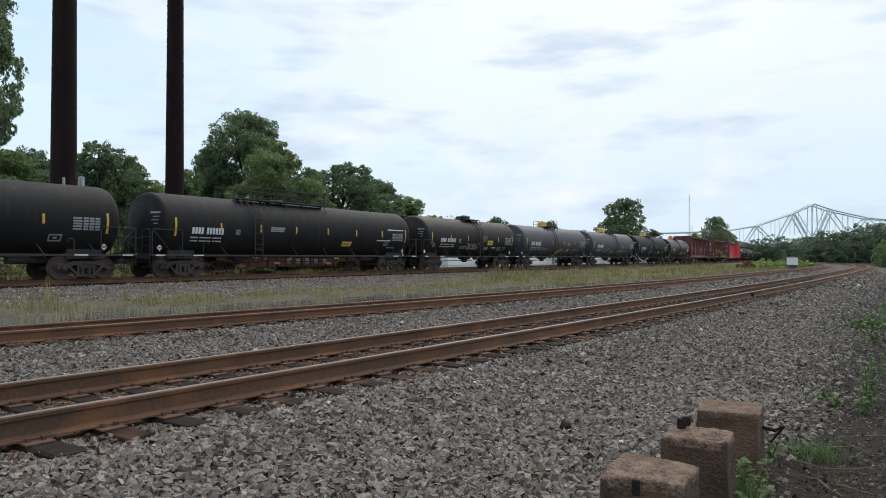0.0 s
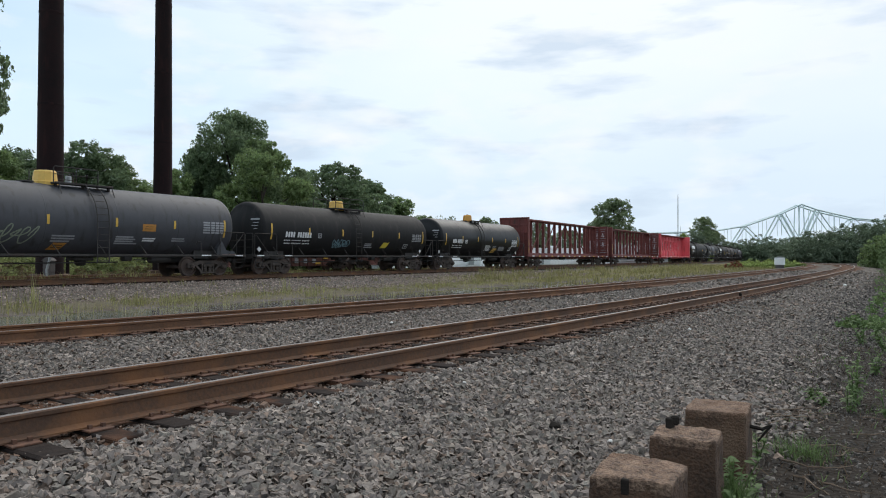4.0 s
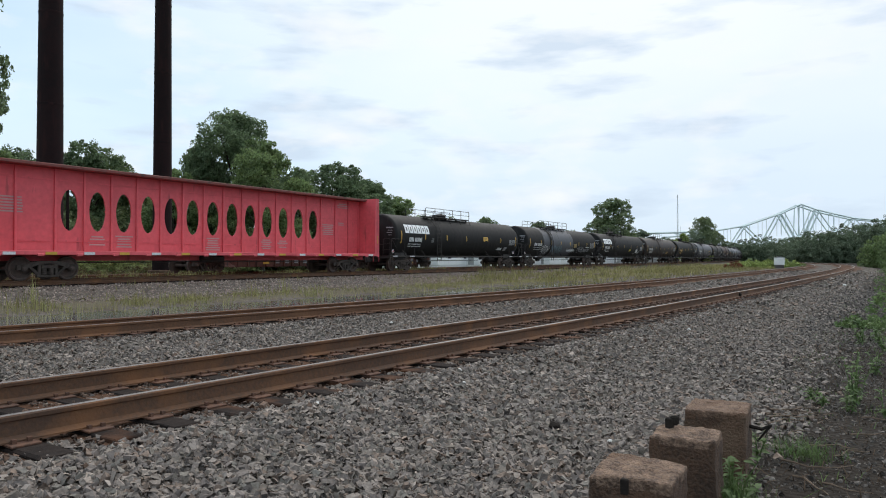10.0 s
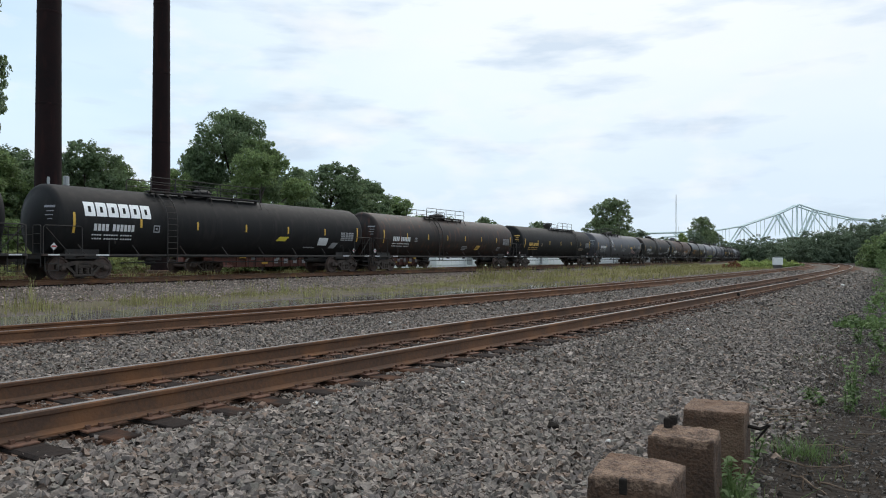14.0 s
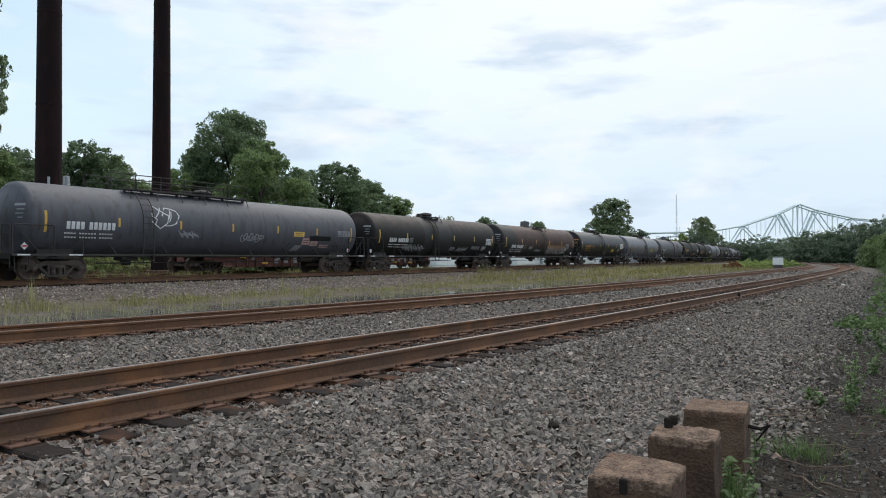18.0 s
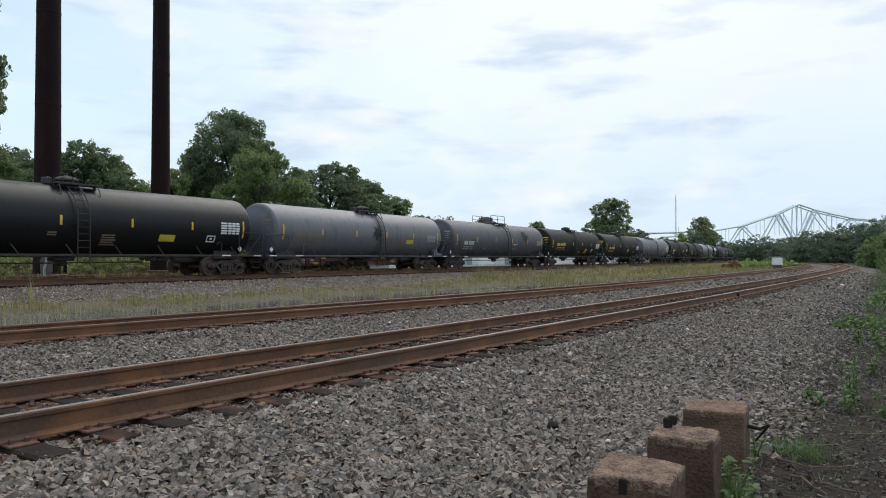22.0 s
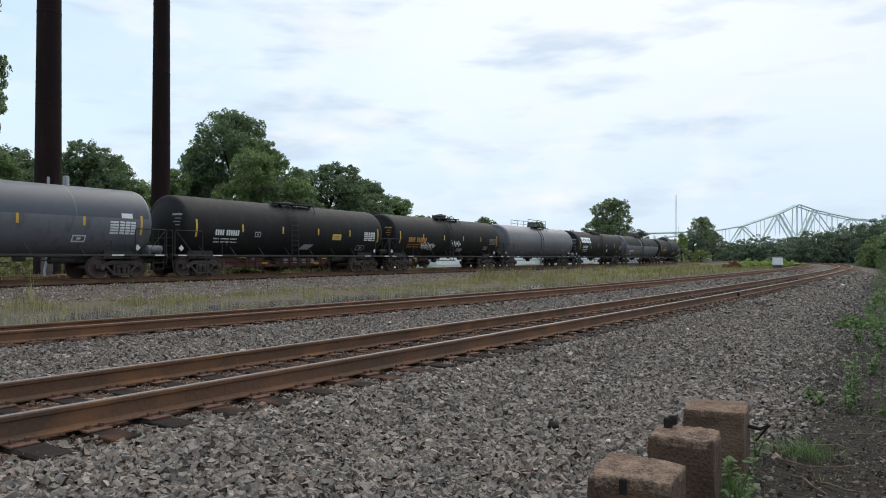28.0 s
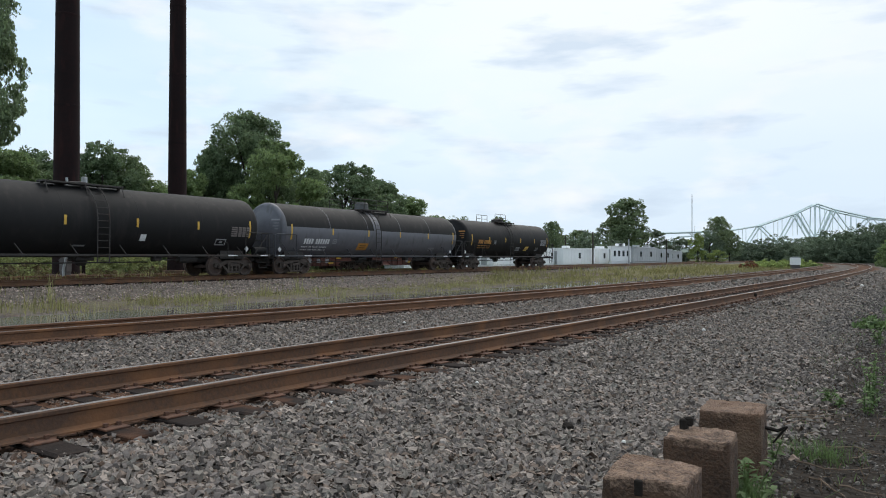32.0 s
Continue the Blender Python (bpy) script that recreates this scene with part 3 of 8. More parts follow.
# ---------------------------------------------------------------- the train
def patch(sp, radius, zc, x0, x1, z0, z1, lift=0.006, n=4, skew=0.0):
    """A flat mark that follows the shell, on the side of the main line."""
    v = []
    for i in range(n + 1):
        z = z0 + (z1 - z0) * i / n
        y = -math.sqrt(max(0.01, (radius + lift) ** 2 - (z - zc) ** 2))
        k = skew * i / n
        v += [(x0 + k, y, z), (x1 + k, y, z)]
    return sp.add(v, [(2 * i, 2 * i + 1, 2 * i + 3, 2 * i + 2) for i in range(n)])


def truck_meshes():
    """Cast side frame, bolster, wheelset of a freight truck, wheel base 1.78 m."""
    out = {}
    sp = Soup()
    sp.prism([(-1.14, 0.40), (-1.12, 0.58), (-0.74, 0.62), (-0.42, 0.72), (0.42, 0.72), (0.74, 0.62), (1.12, 0.58), (1.14, 0.40), (0.98, 0.38),
              (0.72, 0.46), (0.40, 0.57), (-0.40, 0.57), (-0.72, 0.46), (-0.98, 0.38)], -0.06, 0.06)
    for k in (-1, 1):
        sp.prism([(k * 0.76, 0.52), (k * 0.66, 0.56), (k * 0.30, 0.22), (k * 0.34, 0.13)], -0.055, 0.055)
        sp.prism([(k * 0.27, 0.57), (k * 0.36, 0.57), (k * 0.36, 0.16), (k * 0.27, 0.16)], -0.055, 0.055)
    sp.box(-0.42, 0.42, -0.065, 0.065, 0.11, 0.20, 0.015)
    for k in (-0.13, 0.13):
        sp.lathe([(0.2, 0.085), (0.24, 0.1), (0.28, 0.085), (0.32, 0.1), (0.36, 0.085), (0.40, 0.1), (0.44, 0.085)], "z", 10, (k, 0, 0))
    sp.box(-0.26, 0.26, -0.09, 0.09, 0.44, 0.56, 0.02)
    for k in (-0.89, 0.89):
        sp.lathe([(-0.13, 0.05), (-0.12, 0.11), (-0.05, 0.125), (0.06, 0.125)], "y", 14, (k, 0, 0.44))
    out["side_frame"] = sp.mesh("side_frame", TRUCKM)
    sp = Soup()
    sp.box(-0.18, 0.18, -1.05, 1.05, 0.46, 0.66, 0.03)
    sp.lathe([(0.66, 0.2), (0.74, 0.2)], "z", 14)
    for k in (-0.45, 0.45):
        sp.box(k - 0.05, k + 0.05, -0.95, 0.95, 0.3, 0.42, 0.01)
    out["bolster"] = sp.mesh("bolster", IRON)
    sp = Soup()
    for k in (-1, 1):
        prof = [(0.69, 0.2), (0.69, 0.37), (0.685, 0.47), (0.70, 0.475), (0.72, 0.455), (0.735, 0.44), (0.815, 0.435), (0.815, 0.38), (0.775, 0.35), (0.775, 0.16), (0.80, 0.12)]
        sp.lathe([(k * a, r) for a, r in prof], "y", 28)
    sp.lathe([(-1.13, 0.07), (-0.85, 0.085), (-0.8, 0.1), (0, 0.08), (0.8, 0.1), (0.85, 0.085), (1.13, 0.07)], "y", 12)
    for k in (-1, 1):
        sp.lathe([(k * 1.10, 0.08), (k * 1.15, 0.075), (k * 1.16, 0.03)], "y", 12)
        for j in range(3):
            a = j * 2.094
            sp.lathe([(k * 1.15, 0.018), (k * 1.175, 0.018)], "y", 6, (0.05 * math.cos(a), 0, 0.05 * math.sin(a)))
    out["wheelset"] = sp.mesh("wheelset", WHEEL, True)
    return out


TRUCK = truck_meshes()
WHEELS = {-0.89: [], 0.89: []}


def add_trucks(root, half):
    for k in (-1, 1):
        tr = part("truck", None, root, m=pose(k * half, 0, 0))
        part("side_frame", TRUCK["side_frame"], tr, m=pose(0, -0.99, 0))
        part("side_frame", TRUCK["side_frame"], tr, m=pose(0, 0.99, 0, 0, 0, 180))
        part("bolster", TRUCK["bolster"], tr)
        for w in (-0.89, 0.89):
            WHEELS[w].append(part("wheelset", TRUCK["wheelset"], tr, m=pose(w, 0, 0.44)))


def coupler_mesh():
    sp = Soup()
    sp.box(0, 0.55, -0.07, 0.07, 0.66, 0.80, 0.02)
    sp.prism([(0.5, 0.58), (0.72, 0.58), (0.8, 0.62), (0.8, 0.84), (0.72, 0.88), (0.5, 0.88)], -0.13, 0.1)
    sp.box(0.62, 0.84, -0.17, -0.06, 0.6, 0.86, 0.03)
    return sp.mesh("coupler", IRON)


COUPLER = coupler_mesh()


CROWN, KNUCKLE = 0.34, 0.24


def head_depth(rd, radius):
    """How far a dished end stands out of its shoulder at a distance rd from the axis."""
    rim = radius - KNUCKLE
    if rd > rim:
        return math.sqrt(max(0.0, KNUCKLE ** 2 - (rd - rim) ** 2))
    return KNUCKLE + CROWN * (1 - (rd / rim) ** 2)


def tank_shell(radius, zc, half, mats, rule):
    """A welded shell with dished ends; rule(x, z, end) picks the paint of each face."""
    prof, n = [], 56
    rim = radius - KNUCKLE
    steps = [0.02, 0.3 * rim, 0.55 * rim, 0.8 * rim] + [rim + KNUCKLE * math.sin(math.pi / 2 * i / 8) for i in range(9)]
    for rd in steps:
        prof.append((-half - head_depth(rd, radius), rd))
    nx = 26
    prof += [(-half + 2 * half * i / nx, radius) for i in range(1, nx)]
    prof += [(-a, r) for a, r in reversed(prof[:13])]
    sp = Soup()
    sp.lathe(prof, "x", n, (0, 0, zc))
    me = mesh_of("tank", sp.v, sp.f, mats, smooth=True)
    if len(mats) > 1:
        for p in me.polygons:
            c = p.center
            p.material_index = rule(c.x, c.z - zc, abs(c.x) > half + 0.02)
    return me


def rail_frame(x0, x1, y, z0, z1, posts, r=0.022):
    """A hand rail of bent pipe: posts and a top bar."""
    sp = Soup()
    sp.tube([(x0, y, z0), (x0, y, z1 - 0.05), (x0 + 0.05, y, z1), (x1 - 0.05, y, z1), (x1, y, z1 - 0.05), (x1, y, z0)], r)
    for i in range(1, posts):
        x = x0 + (x1 - x0) * i / posts
        sp.tube([(x, y, z0), (x, y, z1)], r)
    sp.tube([(x0, y, (z0 + z1) / 2), (x1, y, (z0 + z1) / 2)], r * 0.8)
    return sp.mesh("hand_rail", IRON)


def ladder_mesh(x, radius, zc, z0, z1, wide=0.42, lift=0.12):
    """A ladder that stands off the shell and follows its curve."""
    sp = Soup()

    def y_at(z):
        return -math.sqrt(max(0.02, (radius + lift) ** 2 - max(0, z - zc) ** 2)) if z > zc else -(radius + lift)
    zs = [z0 + (z1 - z0) * i / 12 for i in range(13)]
    for k in (-wide / 2, wide / 2):
        sp.tube([(x + k, y_at(z), z) for z in zs], 0.024)
    for z in zs[:-1]:
        sp.tube([(x - wide / 2, y_at(z), z + 0.1), (x + wide / 2, y_at(z), z + 0.1)], 0.014)
    return sp.mesh("ladder", IRON)


def lettering(sp, radius, zc, x, z, h, groups, w):
    """A line of writing as plain bars, one block a character."""
    for n in groups:
        for _ in range(n):
            patch(sp, radius, zc, x, x + w * 0.74, z, z + h, n=2)
            x += w
        x += w * 0.8
    return x


def ribbon(sp, radius, zc, pts, w):
    """A sprayed stroke of width w along points (x, z) on the shell."""
    def on_shell(x, z):
        return (x, -math.sqrt(max(0.01, (radius + 0.007) ** 2 - (z - zc) ** 2)), z)
    v = []
    for i, (x, z) in enumerate(pts):
        (xa, za), (xb, zb) = pts[max(0, i - 1)], pts[min(len(pts) - 1, i + 1)]
        d = math.hypot(xb - xa, zb - za) or 1.0
        nx, nz = -(zb - za) / d * w / 2, (xb - xa) / d * w / 2
        v += [on_shell(x + nx, z + nz), on_shell(x - nx, z - nz)]
    return sp.add(v, [(2 * i, 2 * i + 1, 2 * i + 3, 2 * i + 2) for i in range(len(pts) - 1)])


def scrawl(sp, radius, zc, x, z, w, h, seed, loops):
    """Loose sprayed handwriting: one looping line, or a row of fat closed loops."""
    r = random.Random(seed)
    if not loops:
        n, f, p = 70, max(3, w / (0.42 * h)), r.uniform(0, 6)
        pts = []
        for i in range(n):
            t = i / (n - 1)
            k = 0.6 + 0.4 * math.sin(2.7 * t * f + p)
            pts.append((x + w * t - 0.34 * h * math.sin(2 * math.pi * f * t + p), z + h * (0.5 + 0.5 * k * math.cos(2 * math.pi * f * t))))
        ribbon(sp, radius, zc, pts, 0.05)
        return
    cx = x
    while cx < x + w - 0.1:
        wide, tilt = h * r.uniform(0.42, 0.75), r.uniform(-0.25, 0.25)
        n, ring = r.choice((7, 8, 9)), []
        for i in range(n):
            a, k = 2 * math.pi * i / n + r.uniform(-0.2, 0.2), r.uniform(0.55, 1.15)
            ring.append((cx + wide / 2 + k * wide * 0.6 * math.cos(a) + tilt * h * math.sin(a), z + h / 2 + min(1.0, k) * h * 0.48 * math.sin(a)))
        ring.append(ring[0])
        ribbon(sp, radius, zc, ring, 0.045)
        for _ in range(2):
            xa, za = cx + wide * r.uniform(0.2, 0.5), z + h * r.uniform(0.15, 0.5)
            ribbon(sp, radius, zc, [(xa, za), (xa + wide * r.uniform(0, 0.25), za + h * 0.2), (xa + wide * r.uniform(-0.2, 0.4), za + h * r.uniform(0.3, 0.45))], 0.04)
        cx += wide * 0.82


def add_mark(root, radius, zc, half, item, seed):
    """One painted mark on the main-line side: kind, metres from the leading shoulder, height, width, height of the mark, paint."""
    kind, u, z, w, h, paint = item
    x, sp, r = u - half, Soup(), random.Random(seed)
    if kind == "mark":
        k = w / 10.8
        lettering(sp, radius, zc, x, z, h, (4, 6), k)
        for j in range(2):
            lettering(sp, radius, zc, x - 0.05 + 0.04 * j, z - 0.19 - 0.15 * j, 0.055, (4, 6, 5), w / 17)
        tagged(part("reporting_mark", sp.mesh("reporting_mark", paint), root, "line of lettering shown as bars"), kind="stuff")
    elif kind == "print":
        n = max(1, int(round(h / 0.095)))
        for j in range(n):
            k = w * (1.0 if n == 1 else r.uniform(0.72, 1.0))
            patch(sp, radius, zc, x, x + k, z + j * h / n, z + j * h / n + min(0.058, h), n=1)
        tagged(part("stencil", sp.mesh("stencil", paint), root, "small stencilled notice as bars"), kind="stuff")
    elif kind == "table":
        n = 5
        for j in range(n):
            patch(sp, radius, zc, x, x + w * 0.32, z + j * h / n, z + (j + 0.66) * h / n, n=1)
            for q in range(3):
                patch(sp, radius, zc, x + w * (0.37 + 0.215 * q), x + w * (0.55 + 0.215 * q), z + j * h / n, z + (j + 0.72) * h / n, n=1)
        tagged(part("data_panel", sp.mesh("data_panel", paint), root, "panel of small print in bars"), kind="stuff")
    elif kind == "frame":
        t = 0.05
        for x0, x1, z0, z1 in ((x, x + w, z, z + t), (x, x + w, z + h - t, z + h), (x, x + t, z + t, z + h - t), (x + w - t, x + w, z + t, z + h - t),
                               (x + w * 0.35, x + w * 0.65, z + h * 0.35, z + h * 0.65)):
            patch(sp, radius, zc, x0, x1, z0, z1, n=1)
        part("test_stencil", sp.mesh("test_stencil", paint), root, "small painted square frame")
    elif kind in ("panel", "slant"):
        patch(sp, radius, zc, x, x + w * (0.75 if kind == "slant" else 1.0), z, z + h, n=4, skew=w * 0.25 if kind == "slant" else 0.0)
        panel = part("notice_panel", sp.mesh("notice_panel", paint), root, "slanted painted notice panel" if kind == "slant" else "painted notice panel")
        if paint in (YELB, ORAP, PINKP):
            sp = Soup()
            for j in range(2):
                patch(sp, radius, zc, x + w * 0.18, x + w * 0.78, z + h * (0.3 + 0.3 * j), z + h * (0.38 + 0.3 * j), lift=0.011, n=1)
            tagged(part("panel_print", sp.mesh("panel_print", IRON), panel, "dark print as bars"), kind="stuff")
    elif kind == "soot":
        for _ in range(int(150 * max(1, w / 1.6))):
            a, b = x + w * (min(1, max(0, r.gauss(0.5, 0.22))) if w < 2 else r.uniform(0, 1)), z + h * min(1, max(0, r.gauss(0.55, 0.2)))
            k = r.uniform(0.015, 0.06)
            patch(sp, radius, zc, a - k, a + k, b - k * 1.8, b + k * 1.8, lift=r.uniform(0.005, 0.012), n=1)
        tagged(part("stain", sp.mesh("stain", paint), root, "blotched stain on the shell"), kind="stuff")
    else:
        scrawl(sp, radius, zc, x, z, w, h, seed, kind == "bubble")
        tagged(part("graffiti", sp.mesh("graffiti", paint), root, "sprayed scrawl of loose strokes"), kind="stuff")


def usual_marks(length, text, panel=YELB):
    """The marks that nearly every car carries, for those that pass far off."""
    return [("mark", 1.35, 1.92, 2.0, 0.28, text), ("frame", 3.85, 1.92, 0.3, 0.26, GREYP), ("print", length * 0.55, 1.45, 0.9, 0.3, GREYP), ("slant", length * 0.66, 1.45, 0.82, 0.34, panel),
            ("frame", length - 2.6, 1.45, 0.5, 0.27, GREYP), ("table", length - 1.75, 1.9, 1.1, 0.52, GREYP)]


def tank_car(spec):
    """A railway tank car on two trucks; x runs along it, the main-line side is -y, z from the rail top."""
    length, radius, zc = spec["len"], 1.43, 2.29
    half = length / 2
    root = new("tank_car")
    tagged(root, spec["label"], "tank car", "tank cars of the passing train")
    mats, rule = spec["mats"], spec.get("rule", lambda x, z, e: 0)
    part("tank", tank_shell(radius, zc, half, mats, rule), root)
    bot = zc - radius
    sill = spec.get("sill", IRON)
    # stub sills, end platforms, couplers
    for k in (-1, 1):
        e = k * (half + 0.95)
        sp = Soup()
        sp.box(min(k * (half - 2.6), e), max(k * (half - 2.6), e), -0.17, 0.17, 0.62, 0.95, 0.02)
        sp.prism([(k * (half - 1.7), 0.8), (k * (half - 0.3), 0.8), (k * (half - 0.3), bot + 0.34), (k * (half - 0.6), bot + 0.5), (k * (half - 1.4), bot + 0.5), (k * (half - 1.7), bot + 0.34)], -0.9, 0.9)
        part("stub_sill", sp.mesh("stub_sill", IRON), root)
        sp = Soup()
        sp.box(min(k * (half + 0.05), e), max(k * (half + 0.05), e), -1.42, 1.42, 0.93, 0.99, 0.01)
        sp.box(min(k * (half + 0.9), e), max(k * (half + 0.9), e), -1.42, 1.42, 0.8, 0.99, 0.01)
        part("end_platform", sp.mesh("end_platform", IRON), root)
        sp = Soup()
        for j in (-1, 1):
            sp.tube([(e - k * 0.05, j * 1.38, 0.5), (e - k * 0.05, j * 1.38, 2.0), (e - k * 0.05, j * 1.33, 2.05), (e - k * 0.05, j * 0.9, 2.05),
                     (e - k * 0.05, j * 0.85, 2.0), (e - k * 0.05, j * 0.85, 0.98)], 0.02)
            for q in range(4):
                sp.tube([(e - k * 0.05, j * 1.38, 0.65 + q * 0.36), (e - k * 0.05, j * 0.9, 0.65 + q * 0.36)], 0.014)
        sp.tube([(e - k * 0.05, -0.85, 1.7), (e - k * 0.05, 0.85, 1.7)], 0.02)
        part("end_railing", sp.mesh("end_railing", IRON), root)
        # bent pipe rail beside the shoulder, and a short grab post further in
        for y in (-1.46, 1.46):
            sp = Soup()
            xa, xb = k * (half + 0.85), k * (half - 0.65)
            sp.tube([(xa, y, 0.95), (xa, y, 1.98), (xa - k * 0.07, y, 2.05), (xb + k * 0.07, y, 2.05), (xb, y, 1.98), (xb, y, 0.95)], 0.022)
            sp.tube([(xa - k * 0.1, y, 1.98), (xb + k * 0.5, y, 0.98)], 0.016)
            part("side_handrail", sp.mesh("side_handrail", sill), root)
        for y in (-1.49, 1.49):
            sp = Soup()
            xa = k * (half - 1.75)
            sp.tube([(xa, y, 0.93), (xa, y, 1.5), (xa - k * 0.05, y, 1.56), (xa - k * 0.22, y, 1.56), (xa - k * 0.26, y, 1.5), (xa - k * 0.26, y, 1.42)], 0.02)
            part("grab_iron", sp.mesh("grab_iron", sill), root)
        for y in (-1.40, 1.40):
            sp = Soup()
            for q in range(2):
                sp.tube([(k * (half + 0.25), y, 0.62 - 0.26 * q), (k * (half + 0.75), y, 0.62 - 0.26 * q)], 0.016)
            for q in (0.25, 0.75):
                sp.tube([(k * (half + q), y, 0.95), (k * (half + q), y, 0.36)], 0.018)
            part("sill_step", sp.mesh("sill_step", IRON), root)
        part("coupler", COUPLER, root, m=pose(e - k * 0.15, 0, 0, 0, 0, 0 if k > 0 else 180))
        for xa, xb in ((half + 0.25, half + 0.7), (half - 1.75, half - 1.2)):
            sp = Soup()
            xa, xb = sorted((k * xa, k * xb))
            sp.box(xa, xb, -1.507, -1.4995, 0.925, 0.975)
            part("sill_stripe", sp.mesh("sill_stripe", WHITEP), root)
    # small print on the near dome
    sp = Soup()
    for j, (ya, yb) in enumerate(((-1.16, -0.72), (-1.12, -0.85), (-1.1, -0.8), (-1.08, -0.9))):
        v, z0 = [], 0.46 - 0.15 * j
        for q in range(5):
            y = ya + (yb - ya) * q / 4
            for z in (z0, z0 + (0.085 if j == 0 else 0.035)):
                v.append((-half - head_depth(math.hypot(y, z), radius) - 0.012, y, zc + z))
        sp.add(v, [(2 * q, 2 * q + 2, 2 * q + 3, 2 * q + 1) for q in range(4)])
    tagged(part("dome_print", sp.mesh("dome_print", spec.get("text", GREYP)), root), kind="stuff")
    # long side sill of angle iron, on brackets
    sp = Soup()
    for y in (-1, 1):
        sp.box(-half - 0.9, half + 0.9, min(y * 1.43, y * 1.497), max(y * 1.43, y * 1.497), 0.9, 0.985, 0.01)
        for i in range(8):
            x = -half + 0.8 + (length - 1.6) * i / 7
            sp.tube([(x, y * 1.45, 0.94), (x - 0.25, y * 1.32, 1.36)], 0.024)
            sp.box(x - 0.05, x + 0.05, min(y * 0.3, y * 1.45), max(y * 0.3, y * 1.45), 0.86, 0.92)
    part("side_railing", sp.mesh("side_railing", sill), root)
    # bottom fittings
    out_u = spec.get("ladder", length / 2) - half if spec.get("ladder") else 0.0
    sp = Soup()
    sp.lathe([(bot - 0.34, 0.12), (bot - 0.3, 0.2), (bot - 0.12, 0.24), (bot + 0.05, 0.4)], "z", 14, (out_u, 0, 0))
    sp.box(out_u - 0.4, out_u + 0.4, -0.3, 0.3, bot - 0.14, bot + 0.02, 0.03)
    part("bottom_outlet", sp.mesh("bottom_outlet", IRON), root)
    sp = Soup()
    bx = half - 3.1
    sp.lathe([(bx - 0.6, 0.02), (bx - 0.55, 0.17), (bx + 0.4, 0.17), (bx + 0.45, 0.02)], "x", 14, (0, -0.4, 0.78))
    sp.box(bx - 0.7, bx + 0.5, -0.6, -0.5, 0.86, bot + 0.2)
    sp.box(bx - 1.9, bx - 1.5, -0.6, -0.3, 0.7, 0.92, 0.04)
    sp.tube([(bx - 1.5, -0.7, 0.76), (bx - 0.6, -0.55, 0.74)], 0.02)
    sp.tube([(-bx, -0.2, 0.62), (bx - 2, -0.3, 0.66)], 0.03)
    part("brake_gear", sp.mesh("brake_gear", IRON), root)
    if spec.get("tank_end"):
        sp = Soup()
        xa = half + 0.02
        sp.lathe([(xa, 0.05), (xa + 0.06, 0.17), (xa + 0.75, 0.17), (xa + 0.81, 0.05)], "x", 16, (0, -1.16, 1.2))
        sp.box(xa + 0.1, xa + 0.16, -1.3, -1.0, 0.99, 1.12)
        sp.box(xa + 0.6, xa + 0.66, -1.3, -1.0, 0.99, 1.12)
        part("air_reservoir", sp.mesh("air_reservoir", mats[0], True), root)
    if spec.get("saddle"):
        sp = Soup()
        sp.prism([(half - 0.75, 1.0), (half + 0.35, 1.0), (half + 0.3, 1.14), (half - 0.2, 1.2), (half - 0.45, 1.62), (half - 0.72, 1.3)], -1.36, -1.16)
        part("saddle", sp.mesh("saddle", mats[0]), root)
    # top platform, valve housing, rails, ladder
    top = zc + radius
    w0, w1 = [q - half for q in spec.get("walk", (half - 1.2, half + 1.2))]
    px = spec["dome_u"] - half if "dome_u" in spec else (w0 + w1) / 2
    sp = Soup()
    for y in (-1, 1):
        sp.box(w0, w1, min(y * 0.42, y * 0.85), max(y * 0.42, y * 0.85), top - 0.03, top + 0.04, 0.008)
        n = max(2, int((w1 - w0) / 1.3))
        for q in range(n + 1):
            x = w0 + 0.1 + (w1 - w0 - 0.2) * q / n
            sp.box(x - 0.04, x + 0.04, y * 0.62 - 0.05, y * 0.62 + 0.05, top - 0.32, top - 0.02)
            sp.tube([(x, y * 0.85, top), (x, y * 1.05, top - 0.42)], 0.02)
    sp.box(px - 0.9, px - 0.5, -0.42, 0.42, top - 0.03, top + 0.035, 0.008)
    part("top_walkway", sp.mesh("top_walkway", IRON), root)
    dm = spec.get("dome", "round")
    sp = Soup()
    dr = spec.get("dome_r", 0.44)
    if dm == "box":
        sp.lathe([(top - 0.1, dr + 0.04), (top + 0.06, dr + 0.04), (top + 0.08, dr), (top + 0.44, dr - 0.04), (top + 0.5, dr - 0.08), (top + 0.52, 0.1)], "z", 12, (px + 0.15, 0, 0))
        house = part("valve_housing", sp.mesh("valve_housing", spec.get("dome_mat", YELB)), root, "yellow-painted protective housing" if "dome_mat" not in spec else "dull metal protective housing")
        sp = Soup()
        sp.tube([(px + 0.15 + 0.4, 0.12, top + 0.5), (px + 0.75, 0.1, top + 0.46)], 0.02)
        sp.lathe([(top + 0.5, 0.1), (top + 0.56, 0.08)], "z", 10, (px + 0.15, 0, 0))
        part("hinge", sp.mesh("hinge", IRON), house)
    elif dm == "round":
        sp.lathe([(top - 0.1, 0.4), (top + 0.16, 0.4), (top + 0.18, 0.46), (top + 0.24, 0.46), (top + 0.34, 0.3), (top + 0.38, 0.05)], "z", 16, (px + 0.2, 0, 0))
        sp.box(px - 0.75, px - 0.45, -0.14, 0.14, top, top + 0.26, 0.03)
        for j in range(8):
            a = j * math.pi / 4
            sp.lathe([(top + 0.12, 0.03), (top + 0.3, 0.03)], "z", 6, (px + 0.2 + 0.45 * math.cos(a), 0.45 * math.sin(a), 0))
